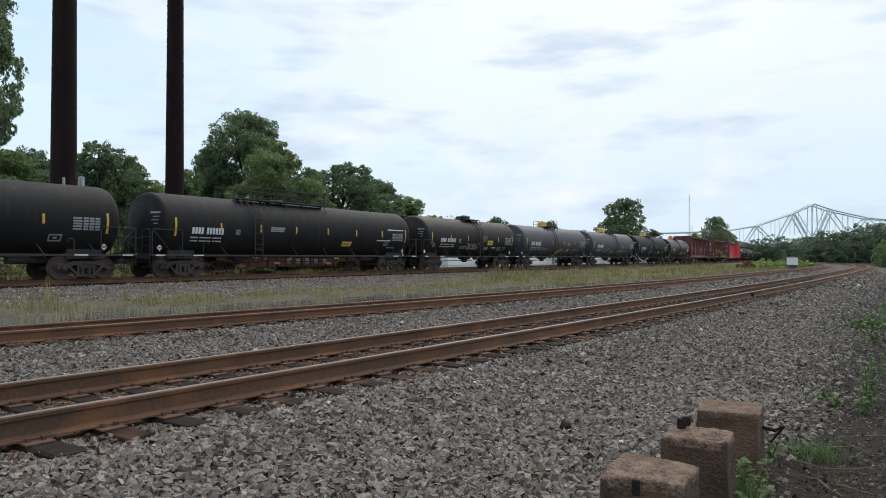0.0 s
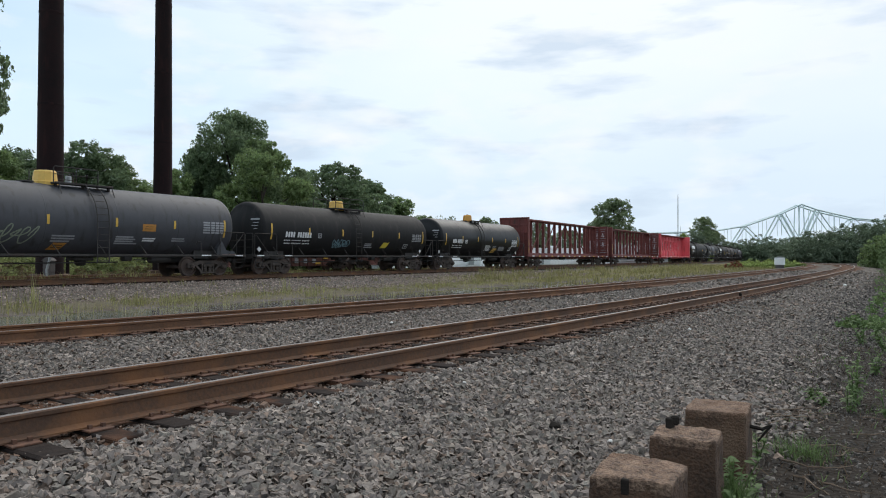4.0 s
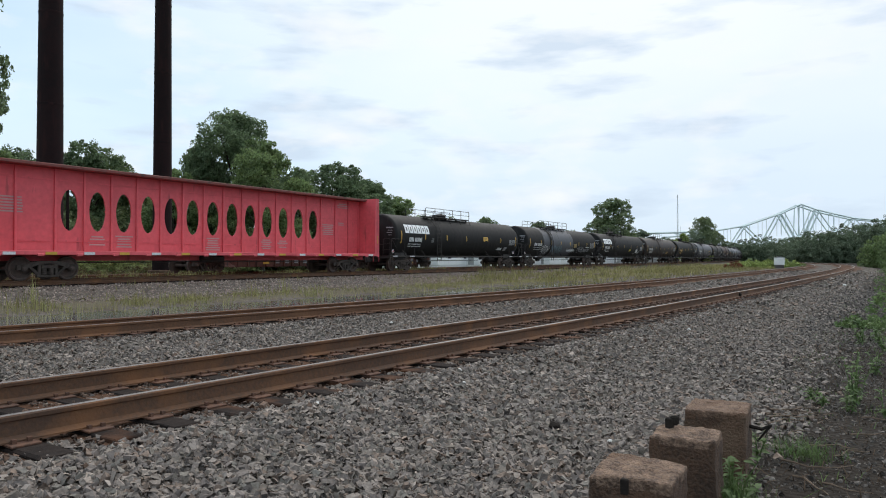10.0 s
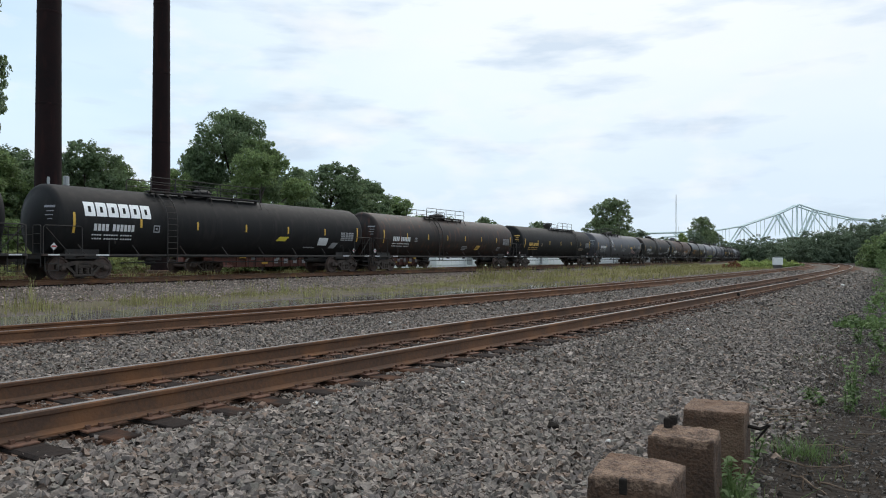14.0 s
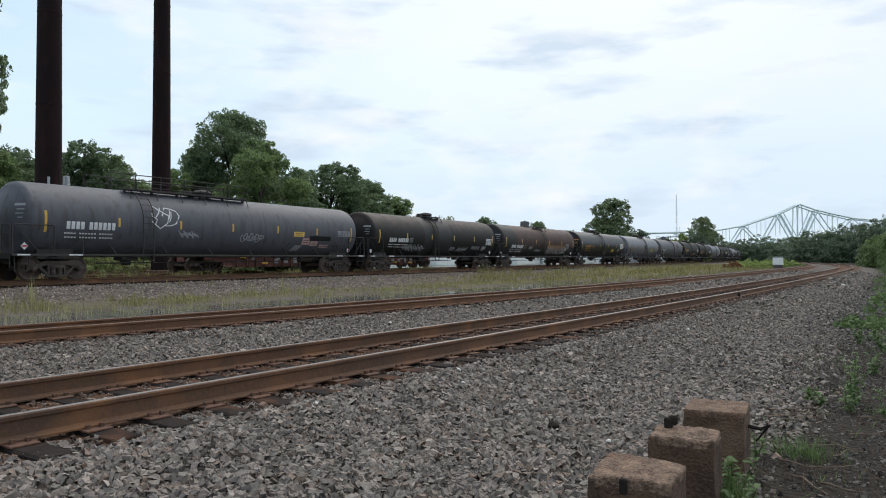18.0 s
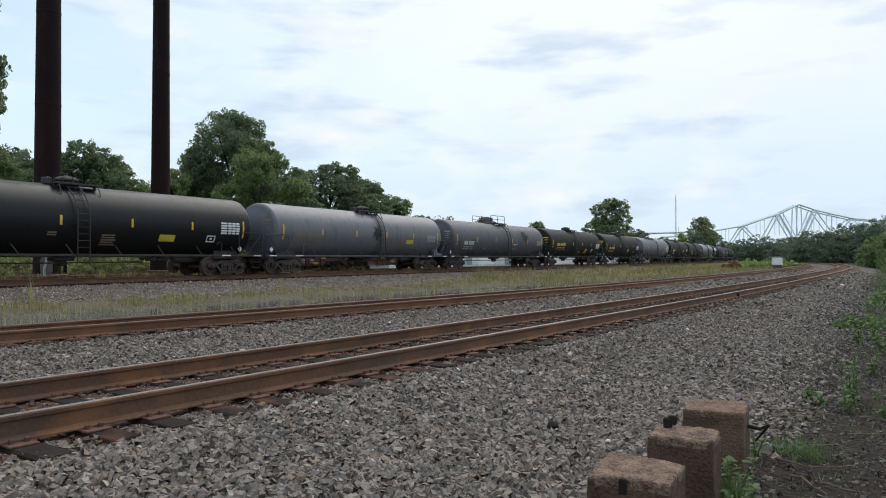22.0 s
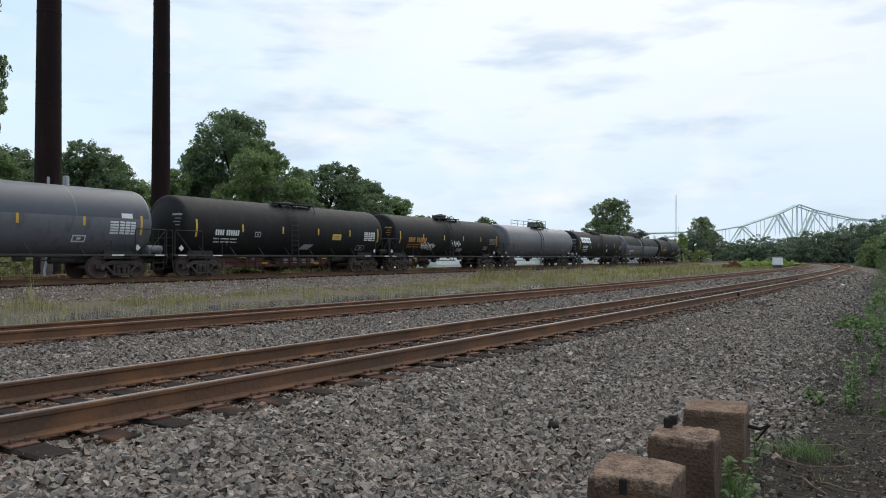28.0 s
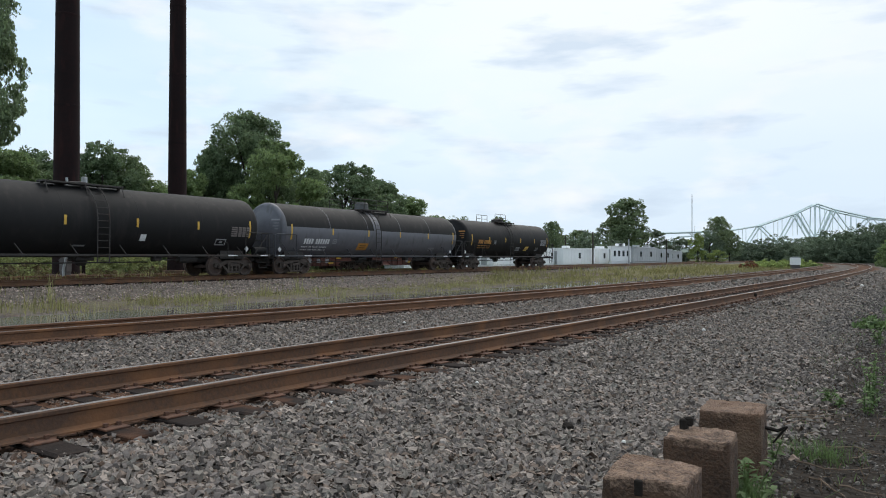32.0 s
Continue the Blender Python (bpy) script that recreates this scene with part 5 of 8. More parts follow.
# Each car of the train in running order: kind, stations of its near and far shoulder at the start, and its look.
two_tone = {"mats": [LGREY, BLACK], "rule": lambda x, z, e: 1 if z > 0.12 and not e else 0}
banded = {"mats": [BLACK, MGREY], "rule": lambda x, z, e: 1 if -5.5 < x < 1.8 and not e else 0}
grey_mid = {"mats": [RUSTTOP, DGREY], "rule": lambda x, z, e: 1 if -2.3 < x < 1.0 and not e else 0}
grey_top = {"mats": [LGREY, BLUEGREY], "rule": lambda x, z, e: 1 if z > 0.12 and not e else 0}
TRAIN = (
    ("tank", -11.30, 4.45, dict(mats=[BLACK], label="long matte black tank car with white stencils", rails=False, dome="flat", strips=7, walk=(4.0, 10.2), ladder=5.0)),
    ("tank", 6.91, 24.77, dict(mats=[BLACK], label="long matte black tank car with yellow strips", rails=True, dome="flat", strips=8, walk=(4.3, 10.5), ladder=5.0,
                         marks=[("mark", 1.20, 1.91, 1.79, 0.29, WHITEP), ("frame", 3.69, 1.94, 0.25, 0.23, GREYP), ("print", 5.89, 2.15, 1.05, 0.25, GREYP), ("panel", 11.47, 1.50, 0.82, 0.27, YELB), ("print", 15.67, 2.53, 1.61, 0.13, WHITEP), ("table", 16.11, 1.90, 1.12, 0.48, GREYP), ("print", 14.58, 1.86, 1.38, 0.09, WHITEP), ("frame", 15.35, 1.59, 0.43, 0.19, GREYP), ("print", 15.79, 1.44, 0.77, 0.09, GREYP)])),
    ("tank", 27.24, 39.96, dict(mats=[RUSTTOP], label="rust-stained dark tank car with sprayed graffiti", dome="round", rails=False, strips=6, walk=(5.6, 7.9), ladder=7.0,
                         marks=[("mark", 1.45, 1.95, 2.00, 0.27, WHITEP), ("frame", 3.89, 1.94, 0.26, 0.26, GREYP), ("bubble", 5.06, 1.39, 1.79, 0.58, GREYP), ("panel", 7.40, 2.00, 0.78, 0.55, DARKP), ("panel", 8.21, 1.83, 0.84, 0.34, YELB), ("print", 4.17, 1.52, 0.99, 0.21, GREYP), ("print", 7.78, 1.44, 0.72, 0.28, GREYP), ("print", 8.97, 1.60, 0.72, 0.12, WHITEP), ("print", 9.96, 1.44, 0.75, 0.27, GREYP), ("frame", 10.90, 1.45, 0.45, 0.24, GREYP), ("table", 11.09, 1.90, 1.04, 0.57, GREYP), ("bubble", 0.48, 1.57, 0.40, 0.30, GREYP)])),
    ("tank", 42.18, 56.67, dict(mats=[GREY], label="dark grey tank car with a yellow valve housing", dome="box", dome_u=6.5, strips=6, rails=(6.6, 8.2), saddle=1, walk=(5.7, 8.2), ladder=6.5,
                         marks=[("mark", 1.25, 1.93, 1.98, 0.32, WHITEP), ("script", 3.06, 1.51, 0.89, 0.33, BLUEP), ("slant", 4.06, 1.18, 0.79, 0.32, RUSTP), ("slant", 6.94, 1.05, 0.89, 0.47, LEMON), ("print", 4.05, 1.53, 1.02, 0.22, GREYP), ("print", 7.84, 1.43, 0.97, 0.32, GREYP), ("print", 9.55, 1.51, 0.57, 0.22, WHITEP), ("print", 11.22, 1.54, 0.83, 0.17, GREYP), ("panel", 9.53, 1.96, 0.63, 0.31, ORAP), ("table", 12.87, 1.91, 1.13, 0.61, GREYP)])),
    ("tank", 58.85, 73.40, dict(mats=[GREY], label="dark grey tank car with yellow housing and pale graffiti", dome="box", dome_u=6.4, strips=6, rails=(6.4, 8.2), saddle=1, walk=(6.5, 8.9), ladder=8.0,
                         marks=[("mark", 1.36, 1.95, 1.93, 0.30, WHITEP), ("script", 3.50, 1.35, 1.98, 0.74, PALEGREEN), ("slant", 6.08, 1.14, 0.69, 0.27, ORAP), ("print", 6.09, 1.44, 1.01, 0.30, GREYP), ("print", 8.70, 1.40, 1.04, 0.35, GREYP), ("print", 9.93, 1.53, 0.65, 0.18, WHITEP), ("print", 11.37, 1.55, 0.81, 0.19, GREYP), ("panel", 9.85, 1.95, 0.63, 0.30, ORAP), ("table", 12.96, 1.95, 1.19, 0.57, GREYP)])),
    ("tank", 75.75, 90.50, dict(mats=[BLACK], label="black tank car with a yellow valve housing and blue scrawl", dome="box", dome_u=6.9, strips=6, marks=usual_marks(14.85, WHITEP, LEMON) + [("bubble", 5.2, 1.4, 1.3, 0.5, BLUEP)], walk=(6.0, 8.6), ladder=7.3)),
    ("tank", 92.89, 105.55, dict(mats=[GLOSS], label="clean glossy black tank car with an orange-yellow housing", dome="box", dome_u=5.8, strips=6, rails=False, dome_r=0.36, dome_mat=YELORA, walk=(5.3, 6.7), ladder=5.7,
                         marks=[("mark", 1.31, 1.92, 1.53, 0.29, WHITEP), ("frame", 3.13, 1.92, 0.32, 0.26, WHITEP), ("print", 6.50, 1.42, 0.92, 0.43, WHITEP), ("slant", 7.72, 1.26, 0.83, 0.34, YELB), ("print", 7.78, 1.62, 0.64, 0.18, GREYP), ("print", 8.83, 1.43, 1.15, 0.35, GREYP), ("table", 11.11, 1.78, 1.03, 0.57, WHITEP), ("frame", 10.71, 1.43, 0.53, 0.28, WHITEP)])),
    ("open", 107.46, 129.99, {}),
    ("open", 131.69, 154.47, {}),
    ("window", 156.10, 178.85, {}),
    ("tank", 181.04, 198.89, dict(mats=[BLACK], label="long black tank car with a row of bold white blocks", title=1, rails=True, dome="round", strips=7, walk=(4.1, 10.3), ladder=4.8,
                         marks=[("mark", 1.25, 1.92, 1.57, 0.27, WHITEP), ("frame", 4.01, 1.92, 0.29, 0.26, GREYP), ("panel", 11.60, 2.17, 0.78, 0.30, YELB), ("table", 16.24, 1.91, 1.14, 0.46, GREYP), ("print", 14.27, 1.49, 1.06, 0.22, WHITEP), ("slant", 15.34, 1.44, 0.68, 0.28, GREYP)])),
    ("tank", 201.23, 219.34, dict(label="black tank car with a grey middle band and graffiti", strips=8, rails=(3.6, 10.7), dome_u=8.4, **banded, walk=(4.4, 10.7), ladder=5.2,
                         marks=[("mark", 1.32, 1.93, 1.76, 0.26, WHITEP), ("bubble", 3.11, 1.20, 1.59, 0.86, WHITEP), ("bubble", 5.50, 1.27, 2.59, 0.80, BLUEP), ("script", 9.56, 1.40, 2.18, 0.38, WHITEP), ("panel", 11.35, 1.88, 0.82, 0.38, DULLY), ("script", 12.49, 1.40, 1.88, 0.59, GREYP), ("print", 14.48, 1.48, 1.08, 0.29, GREYP), ("frame", 15.57, 1.50, 0.52, 0.26, GREYP), ("table", 16.30, 1.88, 1.24, 0.57, GREYP), ("print", 14.94, 1.93, 1.19, 0.11, WHITEP)])),
    ("tank", 221.67, 239.74, dict(mats=[BLACK], label="long black tank car with a row of bold white blocks", title=1, rails=True, dome="round", strips=7, walk=(4.1, 10.5), ladder=4.7,
                         marks=[("mark", 1.16, 1.91, 1.81, 0.27, WHITEP), ("frame", 3.84, 1.91, 0.31, 0.31, GREYP), ("slant", 11.12, 1.70, 0.91, 0.23, LEMON), ("panel", 14.38, 1.53, 0.76, 0.42, WHITEP), ("print", 13.38, 1.38, 0.87, 0.12, GREYP), ("slant", 15.39, 1.38, 0.69, 0.32, GREYP), ("table", 16.22, 1.83, 1.15, 0.50, GREYP)])),
    ("tank", 241.74, 260.60, dict(mats=[BROWN], label="weathered brownish black tank car with a top walkway", strips=8, rails=True, walk=(6.2, 11.5), ladder=7.0)),
    ("tank", 262.92, 280.69, dict(mats=[BLACK], text=YELB, label="long black tank car with yellow-orange lettering", rails=(9.5, 13.4), dome="cup", dome_u=8.85, strips=7, walk=(7.6, 14.2), ladder=13.2,
                         marks=[("mark", 1.24, 1.93, 2.11, 0.28, YELB), ("frame", 4.02, 1.91, 0.26, 0.27, ORAF), ("print", 14.12, 1.60, 1.50, 0.32, ORAF), ("table", 16.05, 1.89, 1.16, 0.53, GREYP)])),
    ("tank", 283.05, 301.62, dict(mats=[MGREY], label="long grey tank car with white graffiti and long walkway", strips=7, rails=(3.2, 10.7), dome_u=8.4, walk=(4.0, 10.7), ladder=4.6,
                         marks=[("mark", 1.14, 1.94, 2.06, 0.29, WHITEP), ("bubble", 4.82, 2.04, 0.84, 1.10, WHITEP), ("script", 6.29, 1.71, 0.93, 0.34, GREYP), ("script", 9.91, 1.61, 1.32, 0.44, GREYP), ("panel", 13.43, 1.96, 0.82, 0.26, YELB), ("panel", 14.69, 1.77, 1.72, 0.26, BLACK), ("panel", 14.17, 1.55, 0.61, 0.35, PINKP), ("panel", 14.85, 1.49, 0.57, 0.26, PINKP), ("slant", 13.53, 1.22, 0.74, 0.29, GREYP), ("print", 15.62, 1.41, 1.03, 0.20, PINKP), ("table", 16.99, 2.06, 1.13, 0.33, GREYP)])),
    ("tank", 303.75, 319.66, dict(label="dark tank car with rusty flanks, a grey band and graffiti", strips=6, rails=False, **grey_mid, walk=(6.6, 8.5), ladder=6.9,
                         marks=[("mark", 1.42, 1.86, 2.17, 0.26, WHITEP), ("frame", 3.72, 1.87, 0.36, 0.29, GREYP), ("bubble", 3.20, 1.32, 0.78, 0.45, GREYP), ("script", 3.91, 1.28, 1.71, 0.47, GREYP), ("script", 10.25, 1.27, 1.40, 0.40, GREYP), ("print", 9.17, 1.39, 0.81, 0.29, GREYP), ("print", 12.34, 1.50, 1.61, 0.24, GREYP), ("frame", 14.00, 1.44, 0.58, 0.28, WHITEP), ("table", 14.46, 1.85, 0.95, 0.51, WHITEP)])),
    ("tank", 321.58, 337.90, dict(mats=[RUSTCAR], label="rusty brown tank car with orange and white graffiti", strips=6, dome="box", dome_u=7.0, dome_mat=GALVD, rails=False, walk=(7.5, 9.8), ladder=8.5,
                         marks=[("mark", 1.49, 1.69, 2.37, 0.28, WHITEP), ("frame", 4.07, 1.66, 0.33, 0.29, ORAF), ("bubble", 5.11, 1.62, 0.77, 0.27, GREYP), ("script", 6.60, 1.40, 1.30, 0.25, GREYP), ("bubble", 9.26, 1.59, 4.44, 0.51, ORAP), ("bubble", 9.35, 1.21, 4.71, 0.68, WHITEP), ("soot", 9.4, 1.2, 4.5, 0.75, FADEW), ("table", 13.93, 1.71, 0.95, 0.51, GREYP), ("frame", 13.19, 1.37, 0.67, 0.32, WHITEP)])),
    ("tank", 340.11, 355.85, dict(mats=[GLOSS], text=ORAP, label="shiny black tank car with yellow lettering", strips=6, rails=False, dome_u=7.2, walk=(6.5, 8.3), ladder=7.2,
                         marks=[("mark", 1.35, 1.99, 1.82, 0.26, ORAP), ("frame", 3.85, 1.95, 0.31, 0.30, ORAP), ("print", 1.41, 1.86, 0.59, 0.07, ORAP), ("print", 8.08, 1.34, 0.74, 0.47, ORAF), ("print", 5.90, 1.68, 0.38, 0.18, ORAF), ("panel", 10.73, 1.55, 0.80, 0.29, LEMON), ("frame", 13.25, 1.56, 0.49, 0.31, WHITEP), ("table", 14.02, 1.96, 1.14, 0.58, WHITEP)])),
    ("tank", 357.90, 373.82, dict(mats=[LGREY], text=ORAF, label="pale grey tank car with faint orange lettering", strips=6, band=MGREY, sill=GREY, rails=(8.6, 9.6), saddle=1, marks=[("mark", 1.3, 1.95, 2.0, 0.26, ORAF), ("soot", 8.1, 1.9, 0.8, 0.8, SOOT), ("panel", 11.7, 1.75, 0.85, 0.27, LEMON), ("panel", 9.7, 1.9, 0.4, 0.12, RUSTP), ("table", 14.2, 1.95, 1.1, 0.45, GREYP)], walk=(7.4, 9.6), ladder=8.9)),
    ("tank", 375.93, 392.32, dict(mats=[MGREY], label="grey tank car with a soot patch on its flank", strips=6, dome="box", dome_mat=GALVD, dome_u=7.8, rails=(6.8, 9.4), saddle=1, walk=(7.8, 9.9), ladder=9.0,
                         marks=[("mark", 1.43, 1.84, 1.57, 0.28, WHITEP), ("print", 4.53, 1.58, 0.65, 0.14, GREYP), ("soot", 11.60, 2.14, 1.55, 1.02, SOOT), ("print", 10.02, 1.94, 0.79, 0.11, WHITEP), ("print", 10.07, 1.59, 0.42, 0.13, GREYP), ("table", 14.96, 1.96, 0.94, 0.43, GREYP)])),
    ("tank", 394.46, 408.99, dict(mats=[BLACK], text=YELB, label="black tank car with orange-yellow lettering", rails=False, strips=6, tank_end=1, walk=(5.9, 8.5), ladder=6.6,
                         marks=[("mark", 1.45, 2.03, 2.23, 0.27, YELB), ("print", 1.58, 1.39, 0.51, 0.09, ORAP), ("print", 7.73, 1.41, 0.68, 0.19, ORAP), ("slant", 9.58, 1.41, 0.79, 0.37, YELB), ("frame", 11.66, 1.47, 0.52, 0.30, WHITEP), ("table", 13.13, 1.90, 1.11, 0.50, WHITEP)])),
    ("tank", 411.22, 425.90, dict(mats=[BLACK], text=YELB, label="black tank car with yellow lettering and panel", strips=6, rails=(7.2, 8.6), marks=[("mark", 1.36, 1.92, 2.09, 0.24, YELB), ("slant", 9.02, 1.6, 0.76, 0.36, YELB), ("frame", 11.9, 1.45, 0.5, 0.27, GREYP), ("table", 13.2, 1.9, 1.1, 0.5, WHITEP)], walk=(6.4, 8.6), ladder=6.6)),
    ("tank", 428.20, 443.96, dict(**grey_top, text=ORAF, label="pale grey tank car with a darker blue-grey upper half", strips=7, dome="box", dome_mat=GALVD, dome_u=4.9, rails=(3.6, 5.4), tank_end=1, marks=[("mark", 1.4, 1.95, 1.8, 0.24, ORAF), ("frame", 12.5, 1.45, 0.55, 0.27, WHITEP), ("table", 14.0, 1.8, 1.15, 0.55, WHITEP), ("panel", 14.5, 2.45, 0.5, 0.2, WHITEP)], walk=(4.6, 8.2), ladder=7.9)),
    ("tank", 446.08, 460.46, dict(mats=[BLACK], label="dull black tank car with white stencils", rails=False, dome="flat", strips=6, tank_end=1, walk=(5.8, 8.8), ladder=6.6,
                         marks=[("mark", 1.43, 1.90, 1.47, 0.26, WHITEP), ("frame", 3.89, 1.87, 0.40, 0.26, GREYP), ("panel", 9.77, 1.85, 0.76, 0.33, YELB), ("slant", 7.32, 1.29, 1.04, 0.28, GREYP), ("frame", 12.18, 1.29, 0.76, 0.30, GREYP), ("table", 12.67, 1.87, 1.07, 0.54, WHITEP)])),
    ("tank", 462.21, 476.71, dict(mats=[BLACK], text=ORAP, label="black tank car with orange lettering and white scrawls", rails=False, strips=6, tank_end=1, walk=(5.8, 9.0), ladder=6.7,
                         marks=[("mark", 1.34, 1.89, 2.23, 0.32, ORAP), ("script", 2.98, 1.38, 1.75, 0.51, WHITEP), ("script", 7.05, 1.66, 1.22, 0.47, WHITEP), ("bubble", 7.98, 1.30, 0.80, 0.26, GREYP), ("frame", 12.07, 1.48, 0.62, 0.25, GREYP), ("table", 12.84, 1.90, 1.18, 0.48, ORAF)])),
    ("tank", 478.84, 493.64, dict(mats=[LGREY], text=ORAF, label="light grey tank car with a centre ladder", strips=6, sill=GREY, dome="box", dome_mat=GALVD, dome_u=7.6, rails=(5.0, 9.1), tank_end=1, strip_mat=DULLY, walk=(6.1, 9.1), ladder=6.8,
                         marks=[("mark", 1.49, 1.95, 2.36, 0.24, ORAF), ("frame", 12.28, 1.54, 0.52, 0.22, GREYP), ("table", 13.07, 1.89, 0.88, 0.37, FADEW)])),
    ("tank", 495.77, 511.48, dict(mats=[BLACK], label="black tank car with a row of bold white blocks", title=1, strips=6, rails=False, dome="flat", tank_end=1, walk=(5.8, 9.1), ladder=7.8,
                         marks=[("mark", 1.22, 1.89, 1.56, 0.26, WHITEP), ("frame", 3.69, 1.88, 0.34, 0.24, GREYP), ("print", 6.83, 1.28, 0.49, 0.13, GREYP), ("frame", 13.43, 1.42, 0.60, 0.29, GREYP), ("table", 14.23, 1.84, 1.13, 0.48, FADEW), ("panel", 9.55, 1.54, 0.27, 0.27, WHITEP)])),
    ("tank", 513.59, 530.13, dict(label="grey tank car with a black upper half", strips=6, dome="box", dome_mat=GALVD, dome_u=7.6, rails=(5.8, 9.3), sill=GREY, **two_tone, walk=(6.8, 9.5), ladder=7.5,
                         marks=[("mark", 1.35, 1.59, 2.02, 0.27, WHITEP), ("frame", 3.61, 1.62, 0.33, 0.25, GREYP), ("panel", 5.89, 1.30, 0.94, 0.39, ORAP), ("frame", 13.42, 1.29, 0.62, 0.23, GREYP)])),
    ("tank", 532.13, 546.34, dict(mats=[BLACK], text=ORAP, label="last black tank car with orange-yellow lettering", strips=6, rails=(5.0, 6.8), walk=(5.4, 8.4), ladder=6.6)),
)
SPEED = 15.62
TOP_BEAM = 4.47
CARS = []


def build_train():
    for i, (kind, low, far, spec) in enumerate(TRAIN):
        if kind == "tank":
            car, half = tank_car(dict(spec, len=far - low, seed=i)), (far - low) / 2 - 1.0
        else:
            car = open_beam_car(far - low, TOP_BEAM, i) if kind == "open" else window_beam_car(far - low, TOP_BEAM)
            half = (far - low) / 2 - 2.6
        CARS.append((car, (low + far) / 2, half))


def car_pose(s, half):
    """A car stands on the line with its two trucks at s - half and s + half."""
    xa, ya, _ = train_line.at(s - half)
    xb, yb, _ = train_line.at(s + half)
    return pose((xa + xb) / 2, (ya + yb) / 2, Z_TRAIN, 0, 0, math.degrees(math.atan2(yb - ya, xb - xa)))


build_train()


# ---------------------------------------------------------------- foliage
def leaf_cloud(name, centers, radii, per, size, seed, material, flat=0.7):
    """Many small leaf blades gathered in clumps round the given centres."""
    r = np.random.RandomState(seed)
    c = np.repeat(np.asarray(centers, float), per, axis=0)
    rad = np.repeat(np.asarray(radii, float), per)
    n = len(c)
    d = r.normal(size=(n, 3))
    d /= np.linalg.norm(d, axis=1)[:, None]
    p = c + d * (rad * r.uniform(0.35, 1.0, n) ** 0.6)[:, None] * np.array([1, 1, flat])
    u = r.normal(size=(n, 3))
    u /= np.linalg.norm(u, axis=1)[:, None]
    w = np.cross(u, r.normal(size=(n, 3)))
    w /= np.linalg.norm(w, axis=1)[:, None]
    s = (size * r.uniform(0.6, 1.4, n))[:, None]
    v = np.stack([p - u * s, p + u * s * 0.7 + w * s * 0.62, p + u * s * 0.7 - w * s * 0.62], axis=1).reshape(-1, 3)
    me = bpy.data.meshes.new(name)
    me.vertices.add(len(v))
    me.vertices.foreach_set("co", v.astype(np.float32).ravel())
    me.loops.add(len(v))
    me.loops.foreach_set("vertex_index", np.arange(len(v), dtype=np.int32))
    me.polygons.add(n)
    me.polygons.foreach_set("loop_start", np.arange(0, 3 * n, 3, dtype=np.int32))
    me.polygons.foreach_set("loop_total", np.full(n, 3, dtype=np.int32))
    me.materials.append(material)
    me.update()
    me.validate()
    return me


def tree_variant(seed, clumps, per, size, material, base=0.15, lobes=14, peak=0.45):
    """A unit tree (1 m high, about 0.9 m wide): a trunk with limbs, and a lumpy crown of lobes, widest at peak."""
    r = random.Random(seed)
    lob = []
    for i in range(lobes):
        q = (i + 0.5) / lobes
        z = base + (1 - base) * (0.10 + 0.80 * q)
        wide = 0.36 * (math.sin(math.pi / 2 * min(1, (q + 0.12) / peak)) if q < peak else math.cos(math.pi / 2 * (q - peak) / (1.12 - peak)))
        a = i * 2.4 + r.uniform(-0.5, 0.5)
        d = wide * r.uniform(0.45, 0.95) if i < lobes - 1 else 0.02
        lob.append((d * math.cos(a), d * math.sin(a), z, r.uniform(0.11, 0.17)))
    cen, rad = [], []
    for _ in range(clumps):
        x, y, z, q = r.choice(lob)
        v = Vector((r.gauss(0, 1), r.gauss(0, 1), r.gauss(0, 1))).normalized() * q * r.uniform(0.3, 1.0) ** 0.5 * r.choice((1, 1, 1, 1.15))
        cen.append((x + v.x, y + v.y, min(1.0, z + v.z * 0.75)))
        rad.append(r.uniform(0.02, 0.05))
    crown = leaf_cloud("crown", cen, rad, per, size, seed, material)
    sp = Soup()
    sp.tube([(0, 0, -0.02), (0.005, 0, 0.15), (-0.01, 0.01, 0.4), (0.01, 0, 0.75)], [0.022, 0.017, 0.012, 0.004], 8)
    for x, y, z, q in lob:
        h = max(0.12, z - 0.25)
        sp.tube([(0, 0, h), (x * 0.5, y * 0.5, (h + z) / 2 + 0.02), (x, y, z)], [0.009, 0.006, 0.002], 5)
    return sp.mesh("trunk", BARK), crown


VARIANTS = [tree_variant(11, 1300, 62, 0.0076, LEAF, 0.12, 15, 0.35), tree_variant(12, 900, 54, 0.0098, LEAF2, 0.03, 12), tree_variant(13, 950, 54, 0.0098, LEAF, 0.0, 14, 0.4),
            tree_variant(14, 800, 52, 0.011, LEAF2, 0.0, 9, 0.35), tree_variant(15, 950, 54, 0.0095, LEAF, 0.1, 16, 0.5),
            tree_variant(16, 600, 54, 0.0098, LEAF, 0.40, 11, 0.4), tree_variant(17, 400, 40, 0.015, FRESH, 0.0, 9, 0.35)]
FAR_VARIANTS = {0: tree_variant(21, 700, 44, 0.0105, FARLEAF, 0.1, 13, 0.4), 2: tree_variant(22, 700, 44, 0.0105, LEAF3, 0.0, 12, 0.4)}


def place(px, depth):
    """Ground place of a bearing (as on the picture's long side, steady aim) and a distance ahead."""
    return (px - 784) / 1250 * depth, depth


